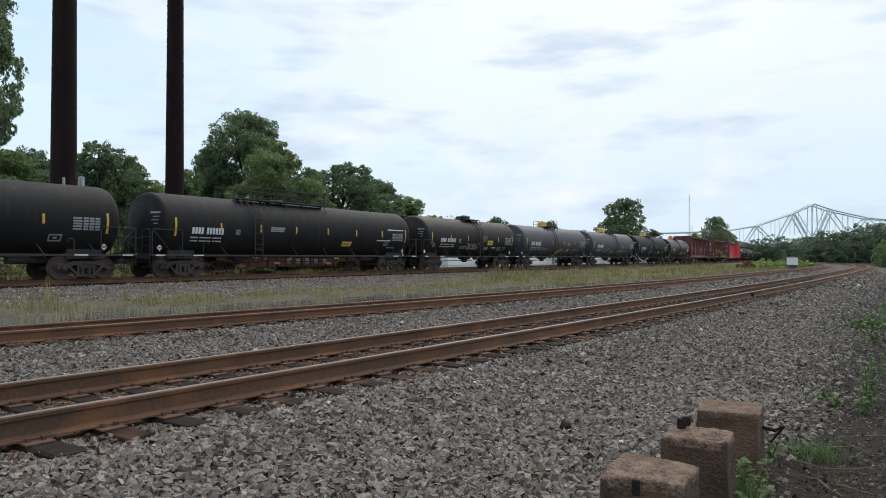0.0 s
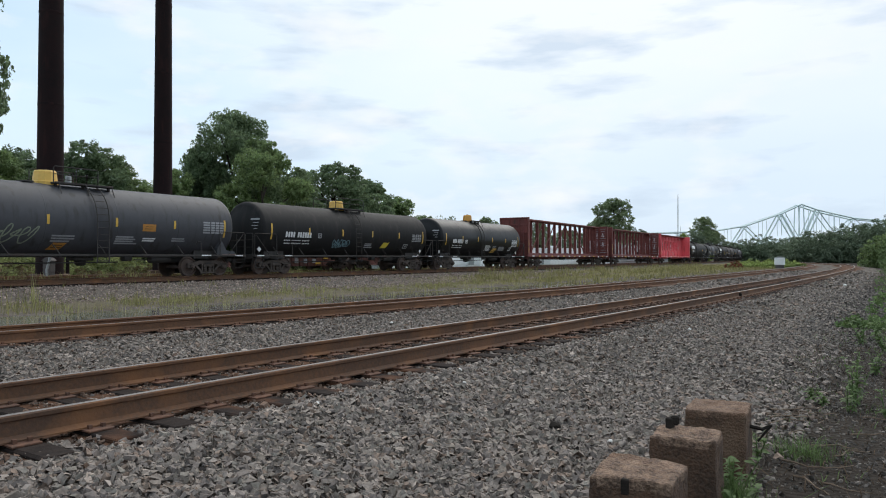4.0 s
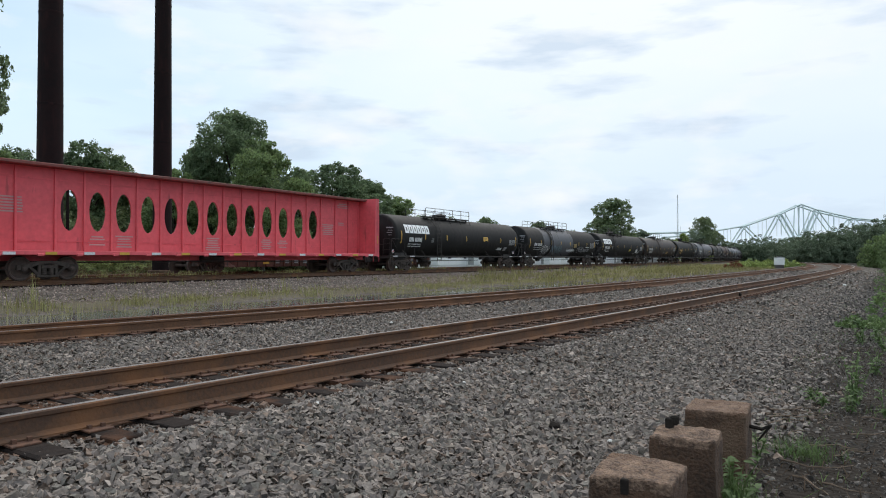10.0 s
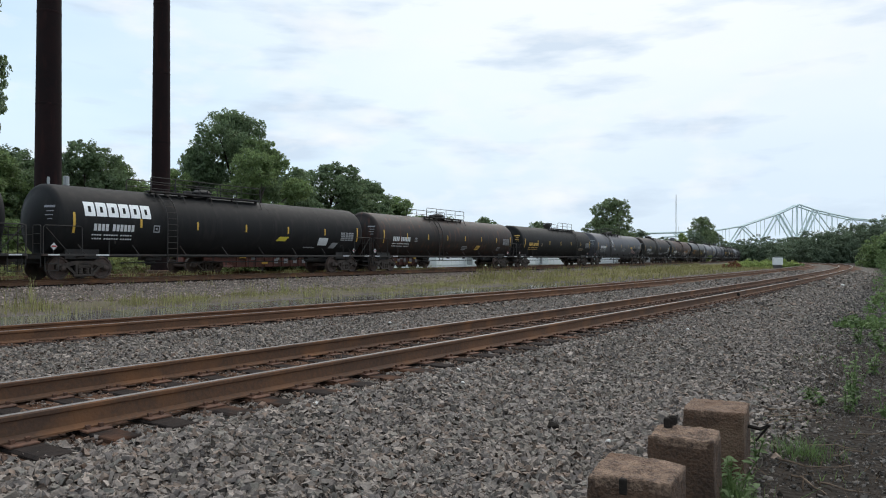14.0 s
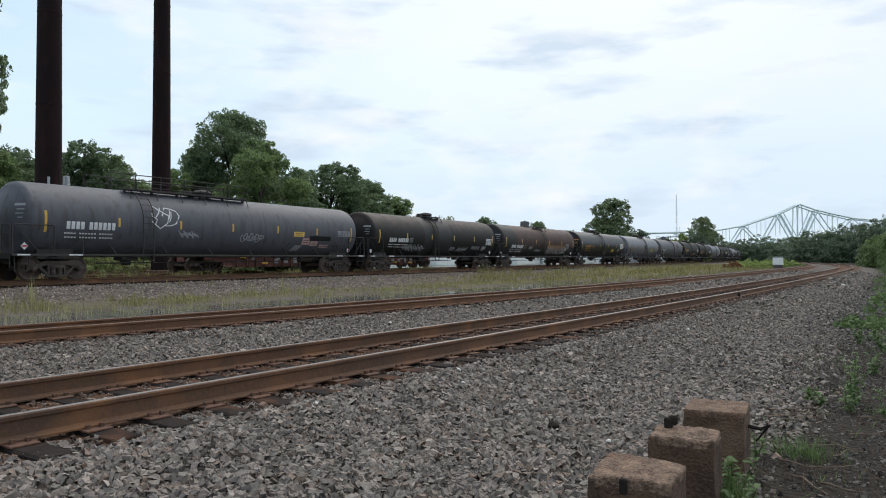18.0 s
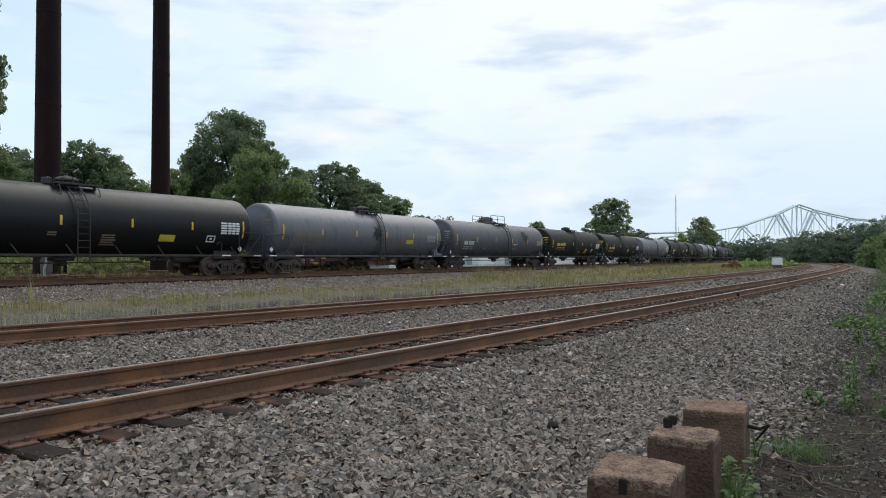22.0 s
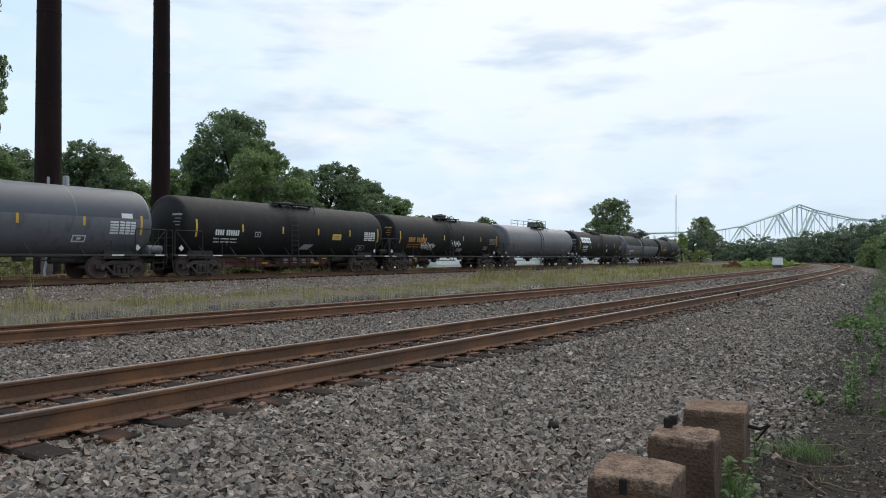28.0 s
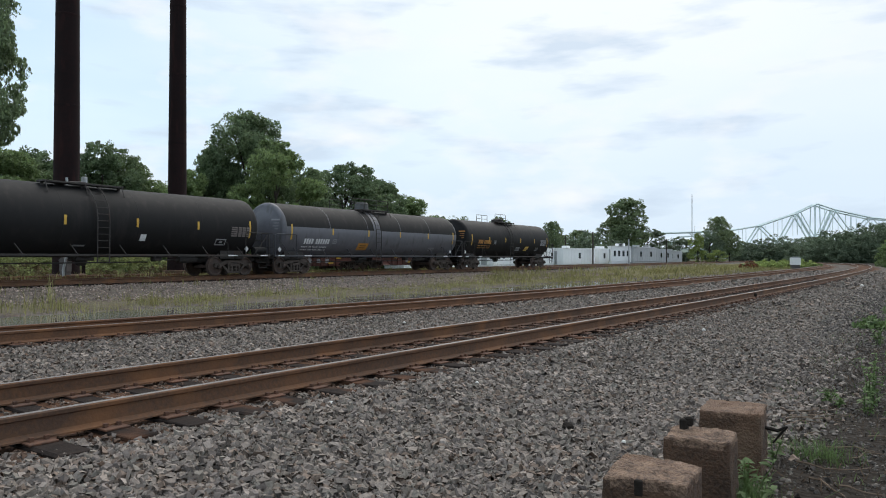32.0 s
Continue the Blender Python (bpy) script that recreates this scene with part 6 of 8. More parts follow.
def tree(k, px, depth, high, wide, label, turn=0.0, name="tree", category="tree", group="trees behind the railway"):
    x, y = place(px, depth)
    z = float(ground_height(np.array([x]), np.array([y]))[0])
    root = tagged(new(name), label, category, group)
    root.matrix_basis = Matrix.Translation((x, y, z)) @ pose(0, 0, 0, 0, 0, turn) @ Matrix.Diagonal((wide, wide, high, 1))
    kind = VARIANTS[k] if depth < 115 or k == 6 else FAR_VARIANTS[0 if k in (0, 1, 4) else 2]
    part("trunk", kind[0], root)
    part("crown", kind[1], root)
    return root


TREES = (
    (0, 410, 72, 17.0, 14.5, "tall dark green broadleaf tree above the train", 20), (2, 350, 70, 13.0, 10, "dense dark green tree in the tree line", 60),
    (1, 462, 66, 12.8, 11, "rounded mid-green tree beside a taller one", 140), (4, 585, 84, 13.0, 15, "spreading dark green tree in the tree line", 200),
    (2, 520, 78, 11.6, 12, "dense dark green tree in the tree line", 260), (0, 645, 92, 12.0, 14, "dark green tree in the tree line", 320),
    (3, 700, 100, 10.4, 14, "low green tree at the tree line's end", 10), (4, 750, 118, 8.8, 12, "low dark green tree behind the train", 80),
    (2, 20, 62, 11.4, 13, "dense dark green tree in the tree line", 33), (1, -45, 56, 11.0, 13, "mid-green tree in the tree line", 75),
    (4, 85, 66, 11.4, 12, "dark green tree between the stacks", 120), (2, 150, 68, 13.0, 12, "rounded green tree between the stacks", 170),
    (3, 205, 72, 11.8, 12, "mid-green tree between the stacks", 222), (1, 255, 80, 10.4, 12, "mid-green tree between the stacks", 300),
    (3, 305, 66, 10.0, 10, "low green tree beside a tall one", 15), (5, -92, 46, 20.5, 10, "tall tree with hanging sprays of leaves", 210),
    (4, 858, 125, 9.0, 8, "small dark green tree behind the train", 50), (0, 952, 140, 9.0, 8.5, "small dark green tree behind the trailers", 140),
    (2, 900, 150, 8.2, 15, "low dark green tree behind the trailers", 99), (1, 1000, 160, 8.0, 14, "low green tree behind the trailers", 12),
    (0, 1084, 165, 16.0, 17, "broad dark green tree beyond the white trailers", 290), (4, 1062, 175, 11.6, 15, "dark green tree beyond the white trailers", 44),
    (2, 1120, 185, 9.6, 14, "dark green tree beyond the white trailers", 77), (4, 1243, 190, 12.6, 13, "rounded dark green tree before the bridge", 130),
    (2, 1175, 200, 7.4, 14, "low dark green tree before the bridge", 5), (6, 1207, 150, 6.6, 5.6, "young pale green tree before the bridge", 61), (6, 1240, 150, 2.9, 6.0, "low pale green bush before the bridge", 161),
    (2, 1228, 180, 8.0, 9, "low dark green tree before the bridge", 91), (4, 1262, 200, 9.0, 9, "dark green tree before the bridge", 191),
)


def build_trees():
    for k, px, d, h, w, label, turn in TREES:
        tree(k, px, d, h, w, label, turn)


def thicket(name, label, cells, per, size, material, seed):
    """One tangle of bushes: many leaf clumps over a stretch of ground."""
    r = random.Random(seed)
    cen, rad = [], []
    for px, d, wide, high, n in cells:
        x0, y0 = place(px, d)
        z0 = float(ground_height(np.array([x0]), np.array([y0]))[0])
        for _ in range(n):
            a, q = r.uniform(0, 6.28), math.sqrt(r.uniform(0, 1))
            z = high * r.uniform(0.02, 1) * (1 - 0.55 * q * q)
            cen.append((x0 + wide * q * math.cos(a), y0 + wide * q * math.sin(a), z0 + z))
            rad.append(r.uniform(0.14, 0.34) * high ** 0.5)
    tagged(new(name, leaf_cloud(name, cen, rad, per, size, seed, material)), label, "bushes", kind="stuff")


build_trees()
thicket("far_woods", "dark green woods along the far river bank", [(px, 260, 10, 8.6 + 1.6 * math.sin(px * 0.09), 230) for px in range(1300, 1450, 14)]
        + [(px, 200, 10, 8.0 + (px - 1430) * 0.04 + 0.8 * math.sin(px * 0.11), 260) for px in range(1430, 1680, 16)], 52, 0.2, LEAF3, 3)
thicket("near_woods", "green woods beside the curve of the line", [(px, 100, 2.6, 4.2 + (px - 1545) * 0.04, 80) for px in range(1556, 1720, 14)], 70, 0.14, LEAF2, 4)
thicket("middle_woods", "dark green trees beyond the trailers", [(px, 150, 6, 7.0 + 1.2 * math.sin(px * 0.05), 90) for px in range(770, 1050, 26)], 24, 0.32, LEAF3, 13)
thicket("railside_bushes", "low dark bushes behind the train", [(px, 45 + px * 0.045, 3.0, 2.2, 46) for px in range(-60, 420, 42)], 30, 0.11, DULL, 5)
thicket("dry_brush", "dry brown and yellow brush behind the train", [(px, 42 + px * 0.045, 2.2, 1.0 + 0.4 * math.sin(px), 26) for px in range(-60, 420, 37)], 26, 0.08, DRYBUSH, 15)
thicket("back_bushes", "dark undergrowth below the trees", [(px, 60 + px * 0.045, 5, 7.0, 330) for px in range(-80, 560, 44)] + [(px, 72 + px * 0.05, 6, 8.0, 300) for px in range(540, 790, 40)], 30, 0.15, UNDER, 6)

# ---------------------------------------------------------------- stacks
def stack(px, depth, wide, high, label):
    x, y = place(px, depth)
    z = float(ground_height(np.array([x]), np.array([y]))[0])
    root = tagged(new("steel_stack"), label, "chimney", "pair of tall stacks")
    root.matrix_basis = pose(x, y, z)
    r = wide / 2
    sp = Soup()
    sp.lathe([(-0.1, r * 1.06), (high * 0.25, r), (high * 0.6, r * 0.9), (high, r * 0.8)], "z", 32)
    part("shaft", sp.mesh("shaft", STACK, True), root)
    for q in (0.16, 0.33, 0.5, 0.67, 0.84):
        sp, rr = Soup(), r * (1.06 - 0.26 * q)
        sp.lathe([(high * q - 0.06, rr), (high * q - 0.05, rr + 0.012), (high * q + 0.05, rr + 0.012), (high * q + 0.06, rr)], "z", 32)
        part("seam_flange", sp.mesh("seam_flange", STACK, True), root)
    sp = Soup()
    sp.lathe([(-0.1, r * 1.5), (0.5, r * 1.5), (0.55, r * 1.4)], "z", 24)
    part("footing", sp.mesh("footing", CONC), root)


stack(84, 39, 1.32, 30, "tall dark rust-brown steel stack behind the train")
stack(284, 52, 1.30, 30, "tall dark rust-brown steel stack beyond its twin")


# ---------------------------------------------------------------- bridge
def build_bridge():
    """A cantilever through-truss bridge across the river, pale green; built along x, then turned."""
    root = tagged(new("truss_bridge"), "pale green cantilever truss bridge over the river", "bridge")
    d = 620.0
    x, y = place(1411, d)
    root.matrix_basis = pose(x, y, 1.26, 0, 0, -8)
    u = d / 1250.0
    top = [(-300, 44), (-210, 46), (-141, 49), (-93, 57), (-65, 67), (-33, 78), (0, 94), (27, 84), (54, 77), (87, 69), (125, 65), (300, 60)]
    low = [(-300, 16), (-118, 17), (-63, 26), (-6, 37), (6, 37), (60, 36), (120, 34), (300, 30)]

    def bar(name, a, b, side, r):
        sp = Soup()
        sp.tube([(a[0] * u, side, a[1] * u), (b[0] * u, side, b[1] * u)], r, 4)
        part(name, sp.mesh(name, BRIDGE), root)
    web = ((-3, 93, -5, 37, 0.55), (3, 93, 5, 37, 0.55), (-33, 78, -11, 37, 0.7), (-27, 79, -5, 37, 0.45), (30, 83, 10, 37, 0.7), (24, 84, 5, 37, 0.45), (-33, 78, -60, 27, 0.6), (27, 84, 58, 38, 0.6),
           (-93, 57, -118, 17, 0.6), (-93, 57, -63, 26, 0.6), (-118, 17, -146, 49, 0.5), (-33, 78, -33, 40, 0.25), (-26, 80, -26, 44, 0.25), (-58, 69, -58, 28, 0.25), (-65, 67, -65, 26, 0.25),
           (-93, 57, -93, 22, 0.25), (-86, 59, -86, 24, 0.25), (-118, 52, -118, 18, 0.25), (-124, 51, -124, 18, 0.25), (20, 86, 20, 46, 0.25), (33, 82, 33, 42, 0.25), (54, 77, 54, 38, 0.3), (62, 75, 62, 38, 0.25),
           (87, 69, 58, 38, 0.5), (87, 69, 116, 35, 0.5), (87, 69, 87, 36, 0.25), (125, 65, 125, 34, 0.25), (150, 64, 116, 35, 0.45), (150, 64, 180, 33, 0.45), (-210, 46, -180, 17, 0.5), (-146, 49, -176, 17, 0.5))
    for side in (-6, 6):
        for a, b in zip(top, top[1:]):
            bar("top_chord", a, b, side, 0.75)
        for a, b in zip(low, low[1:]):
            bar("bottom_chord", a, b, side, 0.6)
        for xa, za, xb, zb, r in web:
            bar("web_member", (xa, za), (xb, zb), side, r)
    for (xa, za) in top[1:-1]:
        sp = Soup()
        sp.tube([(xa * u, -6, za * u), (xa * u, 6, za * u)], 0.4, 4)
        part("cross_strut", sp.mesh("cross_strut", BRIDGE), root)
    sp = Soup()
    for side in (-6, 6):
        sp.box(-10 * u, 10 * u, side - 2.5, side + 2.5, -2, 36 * u, 0.5)
    part("pier", sp.mesh("pier", CONC), root)


build_bridge()


# ---------------------------------------------------------------- concrete blocks beside the line
def block(x, y, z0, z1, wide, deep, turn, label, seed, stub=None, notch=False):
    r = random.Random(seed)
    root = tagged(new("concrete_block"), label, "concrete block", "old concrete blocks beside the track")
    root.matrix_basis = pose(x, y, z0, 0, 0, turn)
    bm = bmesh.new()
    bmesh.ops.create_cube(bm, size=1.0)
    bmesh.ops.scale(bm, vec=(wide, deep, z1 - z0), verts=bm.verts)
    bmesh.ops.translate(bm, vec=(0, deep / 2, (z1 - z0) / 2), verts=bm.verts)
    bmesh.ops.bevel(bm, geom=bm.edges[:], offset=0.016, segments=2, affect="EDGES", profile=0.6)
    bmesh.ops.subdivide_edges(bm, edges=[e for e in bm.edges if e.calc_length() > 0.15], cuts=16, use_grid_fill=True)
    for v in bm.verts:
        p = v.co.copy()
        v.co += Vector((noise.noise(p * 9 + Vector((seed, 0, 0))), noise.noise(p * 9 + Vector((0, seed, 0))), noise.noise(p * 9))) * 0.007
        v.co += Vector((noise.noise(p * 45), noise.noise(p * 45 + Vector((5, 0, 0))), noise.noise(p * 45 + Vector((0, 9, 0))))) * 0.006
        if p.z > z1 - z0 - 0.02:
            v.co.z += 0.006 * noise.noise(p * 26 + Vector((seed, 3, 0))) - 0.014 * max(0, noise.noise(p * 6 + Vector((0, 3, seed))))
    me = bpy.data.meshes.new("block")
    bm.to_mesh(me)
    bm.free()
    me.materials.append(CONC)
    me.materials.append(TOPCONC)
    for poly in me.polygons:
        # paler speckled concrete on upward faces and a ragged rim below
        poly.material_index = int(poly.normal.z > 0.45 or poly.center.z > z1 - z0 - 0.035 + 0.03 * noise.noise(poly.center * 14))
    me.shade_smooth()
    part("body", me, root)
    if stub:
        sp = Soup()
        h = z1 - z0
        sx, sy = stub
        sp.lathe([(h - 0.03, 0.024), (h + 0.05, 0.026), (h + 0.057, 0.02)], "z", 10, (sx, sy, 0))
        sp.box(sx + 0.005, sx + 0.05, sy - 0.015, sy + 0.02, h + 0.02, h + 0.07, 0.008)
        part("iron_stub", sp.mesh("iron_stub", DARKROCK), root, "dark rusted iron stub")
    if notch:
        # dark plug, slightly proud, painted in place of a notch's shade
        sp = Soup()
        sp.box(-0.034, 0.0, -0.007, 0.04, z1 - z0 - 0.068, z1 - z0 - 0.004, 0.004)
        part("iron_socket", sp.mesh("iron_socket", DARKROCK), root, "dark plug painting the shade of a notch")
    return root


def on_ground(px, py):
    return float(ground_height(np.array([px]), np.array([py]))[0])


block(0.746, 2.87, -0.2, 0.368, 0.34, 0.36, -28, "rough brown-stained concrete block with a dark notch plug", 1, notch=True)
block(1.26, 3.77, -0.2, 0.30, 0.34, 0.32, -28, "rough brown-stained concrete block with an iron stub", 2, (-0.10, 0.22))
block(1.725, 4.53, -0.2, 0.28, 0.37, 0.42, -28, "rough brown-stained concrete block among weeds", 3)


# ---------------------------------------------------------------- loose ballast
def stones(name, label, count, r0, r1, a0, a1, s0, s1, keep, seed, material=STONE, lift=0.0):
    """Crushed stones scattered over the bed: uneven six-sided lumps in one mesh."""
    r = np.random.RandomState(seed)
    rr, aa = np.sqrt(r.uniform(r0 * r0, r1 * r1, count)), np.radians(r.uniform(a0, a1, count))
    px, py = rr * np.sin(aa), rr * np.cos(aa)
    dn, _ = near_rail.side_of(px, py)
    dm, _ = mid_rail.side_of(px, py)
    dt, _ = train_line.side_of(px, py)
    ok = keep(px, py, dn, dm, dt, r)
    px, py, dn, dm = px[ok], py[ok], dn[ok], dm[ok]
    n = len(px)
    size = s0 + (s1 - s0) * r.uniform(0, 1, n) ** 1.6
    cube = np.array([(-1, -1, -1), (1, -1, -1), (1, 1, -1), (-1, 1, -1), (-1, -1, 1), (1, -1, 1), (1, 1, 1), (-1, 1, 1)], float) * 0.5
    v = cube[None] * r.uniform(0.5, 1.2, (n, 1, 3)) * np.array([1.25, 0.95, 0.6]) + r.uniform(-0.2, 0.2, (n, 8, 3))
    v[:, 4:, :2] *= r.uniform(0.45, 0.95, (n, 1, 1))
    q = r.normal(size=(n, 4)) * np.array([1, 0.35, 0.35, 1.0])
    q /= np.linalg.norm(q, axis=1)[:, None]
    w, x, y, z = q.T
    rot = np.stack([np.stack([1 - 2 * (y * y + z * z), 2 * (x * y - w * z), 2 * (x * z + w * y)], -1),
                    np.stack([2 * (x * y + w * z), 1 - 2 * (x * x + z * z), 2 * (y * z - w * x)], -1),
                    np.stack([2 * (x * z - w * y), 2 * (y * z + w * x), 1 - 2 * (x * x + y * y)], -1)], 1)
    v = np.einsum("nij,nkj->nki", rot, v) * size[:, None, None]
    low = ((dn > -1.95) & (dn < 0.2)) | ((dm > -1.95) & (dm < 0.2))
    size = np.where(low, size * 0.7, size)
    v = v * np.where(low, 0.7, 1.0)[:, None, None]
    gz = ground_height(px, py) + size * r.uniform(0.02, 0.42, n) * np.where(low, 0.2, 1.0) + lift
    v += np.stack([px, py, gz], -1)[:, None, :]
    fc = np.array([(4, 5, 6, 7), (0, 1, 5, 4), (1, 2, 6, 5), (2, 3, 7, 6), (3, 0, 4, 7)])
    idx = (fc[None] + 8 * np.arange(n)[:, None, None]).reshape(-1)
    m = 5 * n
    me = bpy.data.meshes.new(name)
    me.vertices.add(8 * n)
    me.vertices.foreach_set("co", v.astype(np.float32).ravel())
    me.loops.add(4 * m)
    me.loops.foreach_set("vertex_index", idx.astype(np.int32))
    me.polygons.add(m)
    me.polygons.foreach_set("loop_start", np.arange(0, 4 * m, 4, dtype=np.int32))
    me.polygons.foreach_set("loop_total", np.full(m, 4, dtype=np.int32))
    me.materials.append(material)
    me.update()
    me.validate()
    me.shade_flat()
    tagged(new(name, me), label, "gravel", kind="stuff")


def off_rails(d):
    return (abs(d) > 0.085) & (abs(d + GAUGE) > 0.085)


def soil_edge(px, py):
    return 3.75 - 0.045 * np.clip(np.hypot(px, py) - 8, 0, 30)


def on_tie(line, name, px, py):
    """Whether a place lies over a tie of the track, by its station along the line."""
    ties = np.array(TIE_AT[name])
    s = line.side_of(px, py)[1]
    k = np.clip(np.searchsorted(ties, s), 1, len(ties) - 1)
    return np.minimum(abs(s - ties[k - 1]), abs(s - ties[k])) < 0.14


def on_bed(px, py, dn, dm, dt, r):
    ok = off_rails(dn) & off_rails(dm) & (dm > -3.2)
    for d, line, name in ((dn, near_rail, "track_1"), (dm, mid_rail, "track_2")):
        # few stones on the ties, fewer between the rails
        tie = on_tie(line, name, px, py)
        ok &= ~((d > -1.95) & (d < 0.54) & tie & (r.uniform(0, 1, len(px)) < 0.96))
        ok &= ~((d > -1.55) & (d < 0.1) & (r.uniform(0, 1, len(px)) < 0.8))
    edge = soil_edge(px, py)
    return ok & (r.uniform(-0.6, 0.5, len(px)) < edge - dn)


def between_rails(px, py, dn, dm, dt, r):
    ok = np.zeros(len(px), bool)
    u = r.uniform(0, 1, len(px))
    for d, line, name in ((dn, near_rail, "track_1"), (dm, mid_rail, "track_2")):
        bed = (d > -2.0) & (d < 0.5) & off_rails(d)
        rim = (abs(d + 0.75) < 1.25 + 1.3 * r.uniform(0, 1, len(px)) ** 2) & (u < 0.2)
        ok |= (bed & (~on_tie(line, name, px, py) | (u < 0.08))) | (rim & ~bed)
    return ok


BROWNSTONE = mat("brown_ballast", (0.32, 0.255, 0.222), (0.17, 0.132, 0.113), rough=0.9, spec=0.25, grain=40, blotch=3, bump=0.4, per="island")
stones("ballast_near", "grey crushed-stone ballast in angular lumps", 54000, 3.3, 8.2, -35, 35, 0.026, 0.058, on_bed, 1)
stones("ballast_middle", "grey crushed-stone ballast in angular lumps", 58000, 8.2, 17, -35, 35, 0.028, 0.056, on_bed, 2)
stones("ballast_far", "grey crushed-stone ballast further along the bed", 36000, 17, 34, -35, 35, 0.042, 0.085, on_bed, 3)
stones("ballast_distant", "grey ballast along the curve", 15000, 34, 75, 8, 34, 0.08, 0.16, on_bed, 6)
stones("ballast_beyond", "grey-brown ballast of the far track", 60000, 17, 62, -35, 14, 0.036, 0.075,
       lambda px, py, dn, dm, dt, r: (dm < -9.4 - r.uniform(0, 1.6, len(px))) & (dt > 0.95) & (dt < 9), 4, BROWNSTONE)
RUSTSTONE = mat("rusty_stone", (0.15, 0.092, 0.063), (0.07, 0.045, 0.034), rough=0.95, grain=40, blotch=5, bump=0.4, per="island")
stones("bed_rubble", "brown rusty rubble between ties and rails", 64000, 4.5, 26, -35, 35, 0.022, 0.05, between_rails, 8, RUSTSTONE, 0.022)
PEBBLE = mat("soil_pebble", (0.15, 0.128, 0.112), (0.07, 0.06, 0.053), rough=0.95, grain=40, bump=0.3, per="island")
stones("soil_pebbles", "small stones strewn on dark soil", 21000, 2.6, 14, 12, 40, 0.008, 0.03,
       lambda px, py, dn, dm, dt, r: (dn > soil_edge(px, py) - 0.6), 5, PEBBLE)
stones("verge_rubble", "small stones on the dark soil of the verge", 26000, 13, 36, 22, 36, 0.03, 0.07,
       lambda px, py, dn, dm, dt, r: (dn > soil_edge(px, py) - 0.6) & (dn < 9), 9, PEBBLE)
PALE = mat("pale_stone", (0.62, 0.6, 0.56), (0.45, 0.43, 0.4), rough=0.9, grain=30, bump=0.3)


def lone_stone(px, depth, size, material, label, seed):
    r = random.Random(seed)
    x, y = place(px, depth)
    bm = bmesh.new()
    bmesh.ops.create_icosphere(bm, subdivisions=2, radius=size / 2)
    for v in bm.verts:
        v.co = Vector((v.co.x * 1.2, v.co.y, v.co.z * 0.8)) * (1 + 0.35 * noise.noise(v.co * 30 + Vector((seed, 0, 0))))
    me = bpy.data.meshes.new("stone")
    bm.to_mesh(me)
    bm.free()
    me.materials.append(material)
    ob = tagged(new("stone", me), label, "stone", "single stones on the ballast")
    ob.matrix_basis = pose(x, y, on_ground(x, y) + size * 0.42, r.uniform(0, 40), 0, r.uniform(0, 360))


for i, (px, d, s) in enumerate(((810, 7.6, 0.06), (818, 7.0, 0.055), (1216, 12.6, 0.06), (1491, 33, 0.15), (560, 5.9, 0.05), (1075, 5.4, 0.045), (690, 13.8, 0.06))):
    lone_stone(px, d, s, PALE, "pale whitish stone lying on grey ballast", i)
lone_stone(978, 5.75, 0.085, DARKROCK, "dark brown lump lying on grey ballast", 40)
lone_stone(1300, 22.5, 0.3, DARKROCK, "dark clod at the end of a tie", 41)


# ---------------------------------------------------------------- grass, weeds, puddle
def grass_patch(name, label, spots, high, seed, material, wide=0.012, lean=0.5):
    """Blades of grass at many spots: each a thin bent strip of two quads."""
    r = np.random.RandomState(seed)
    p = np.asarray(spots, float)
    n = len(p)
    h = high * r.uniform(0.45, 1.3, n)
    a, b = r.uniform(0, 6.28, n), r.uniform(0, 6.28, n)
    side = np.stack([np.cos(a), np.sin(a), np.zeros(n)], -1) * (wide * (0.6 + h / high * 0.4))[:, None]
    tip = np.stack([np.cos(b), np.sin(b), np.zeros(n)], -1) * (h * lean * r.uniform(0.1, 1, n))[:, None]
    up = np.stack([np.zeros(n), np.zeros(n), h], -1)
    v = np.stack([p - side, p + side, p + up * 0.6 + tip * 0.35 + side * 0.7, p + up * 0.6 + tip * 0.35 - side * 0.7, p + up + tip], 1).reshape(-1, 3)
    me = mesh_of(name, v, [q for i in range(n) for q in ((5 * i, 5 * i + 1, 5 * i + 2, 5 * i + 3), (5 * i + 3, 5 * i + 2, 5 * i + 4))], material)
    tagged(new(name, me), label, "grass", kind="stuff")


def strip_spots(count, r0, r1, a0, a1, keep, seed, clump=0.0):
    r = np.random.RandomState(seed)
    rr, aa = np.sqrt(r.uniform(r0 * r0, r1 * r1, count)), np.radians(r.uniform(a0, a1, count))
    px, py = rr * np.sin(aa), rr * np.cos(aa)
    if clump:
        k = max(1, count // 14)
        px, py = np.repeat(px[:k], 14) + r.normal(0, clump, 14 * k), np.repeat(py[:k], 14) + r.normal(0, clump, 14 * k)
    dn, _ = near_rail.side_of(px, py)
    dm, _ = mid_rail.side_of(px, py)
    dt, _ = train_line.side_of(px, py)
    ok = keep(px, py, dn, dm, dt, r)
    return np.column_stack([px, py, ground_height(px, py)])[ok]


def patchy(x, y, r):
    """Uneven cover: thick in some places, bare in others."""
    return np.sin(x * 0.9 + y * 0.5 + 1.0) * np.sin(x * 0.37 - y * 0.8) + 0.4 * np.sin(x * 2.3 + y * 1.7) > r.uniform(-0.7, 0.9, len(x))


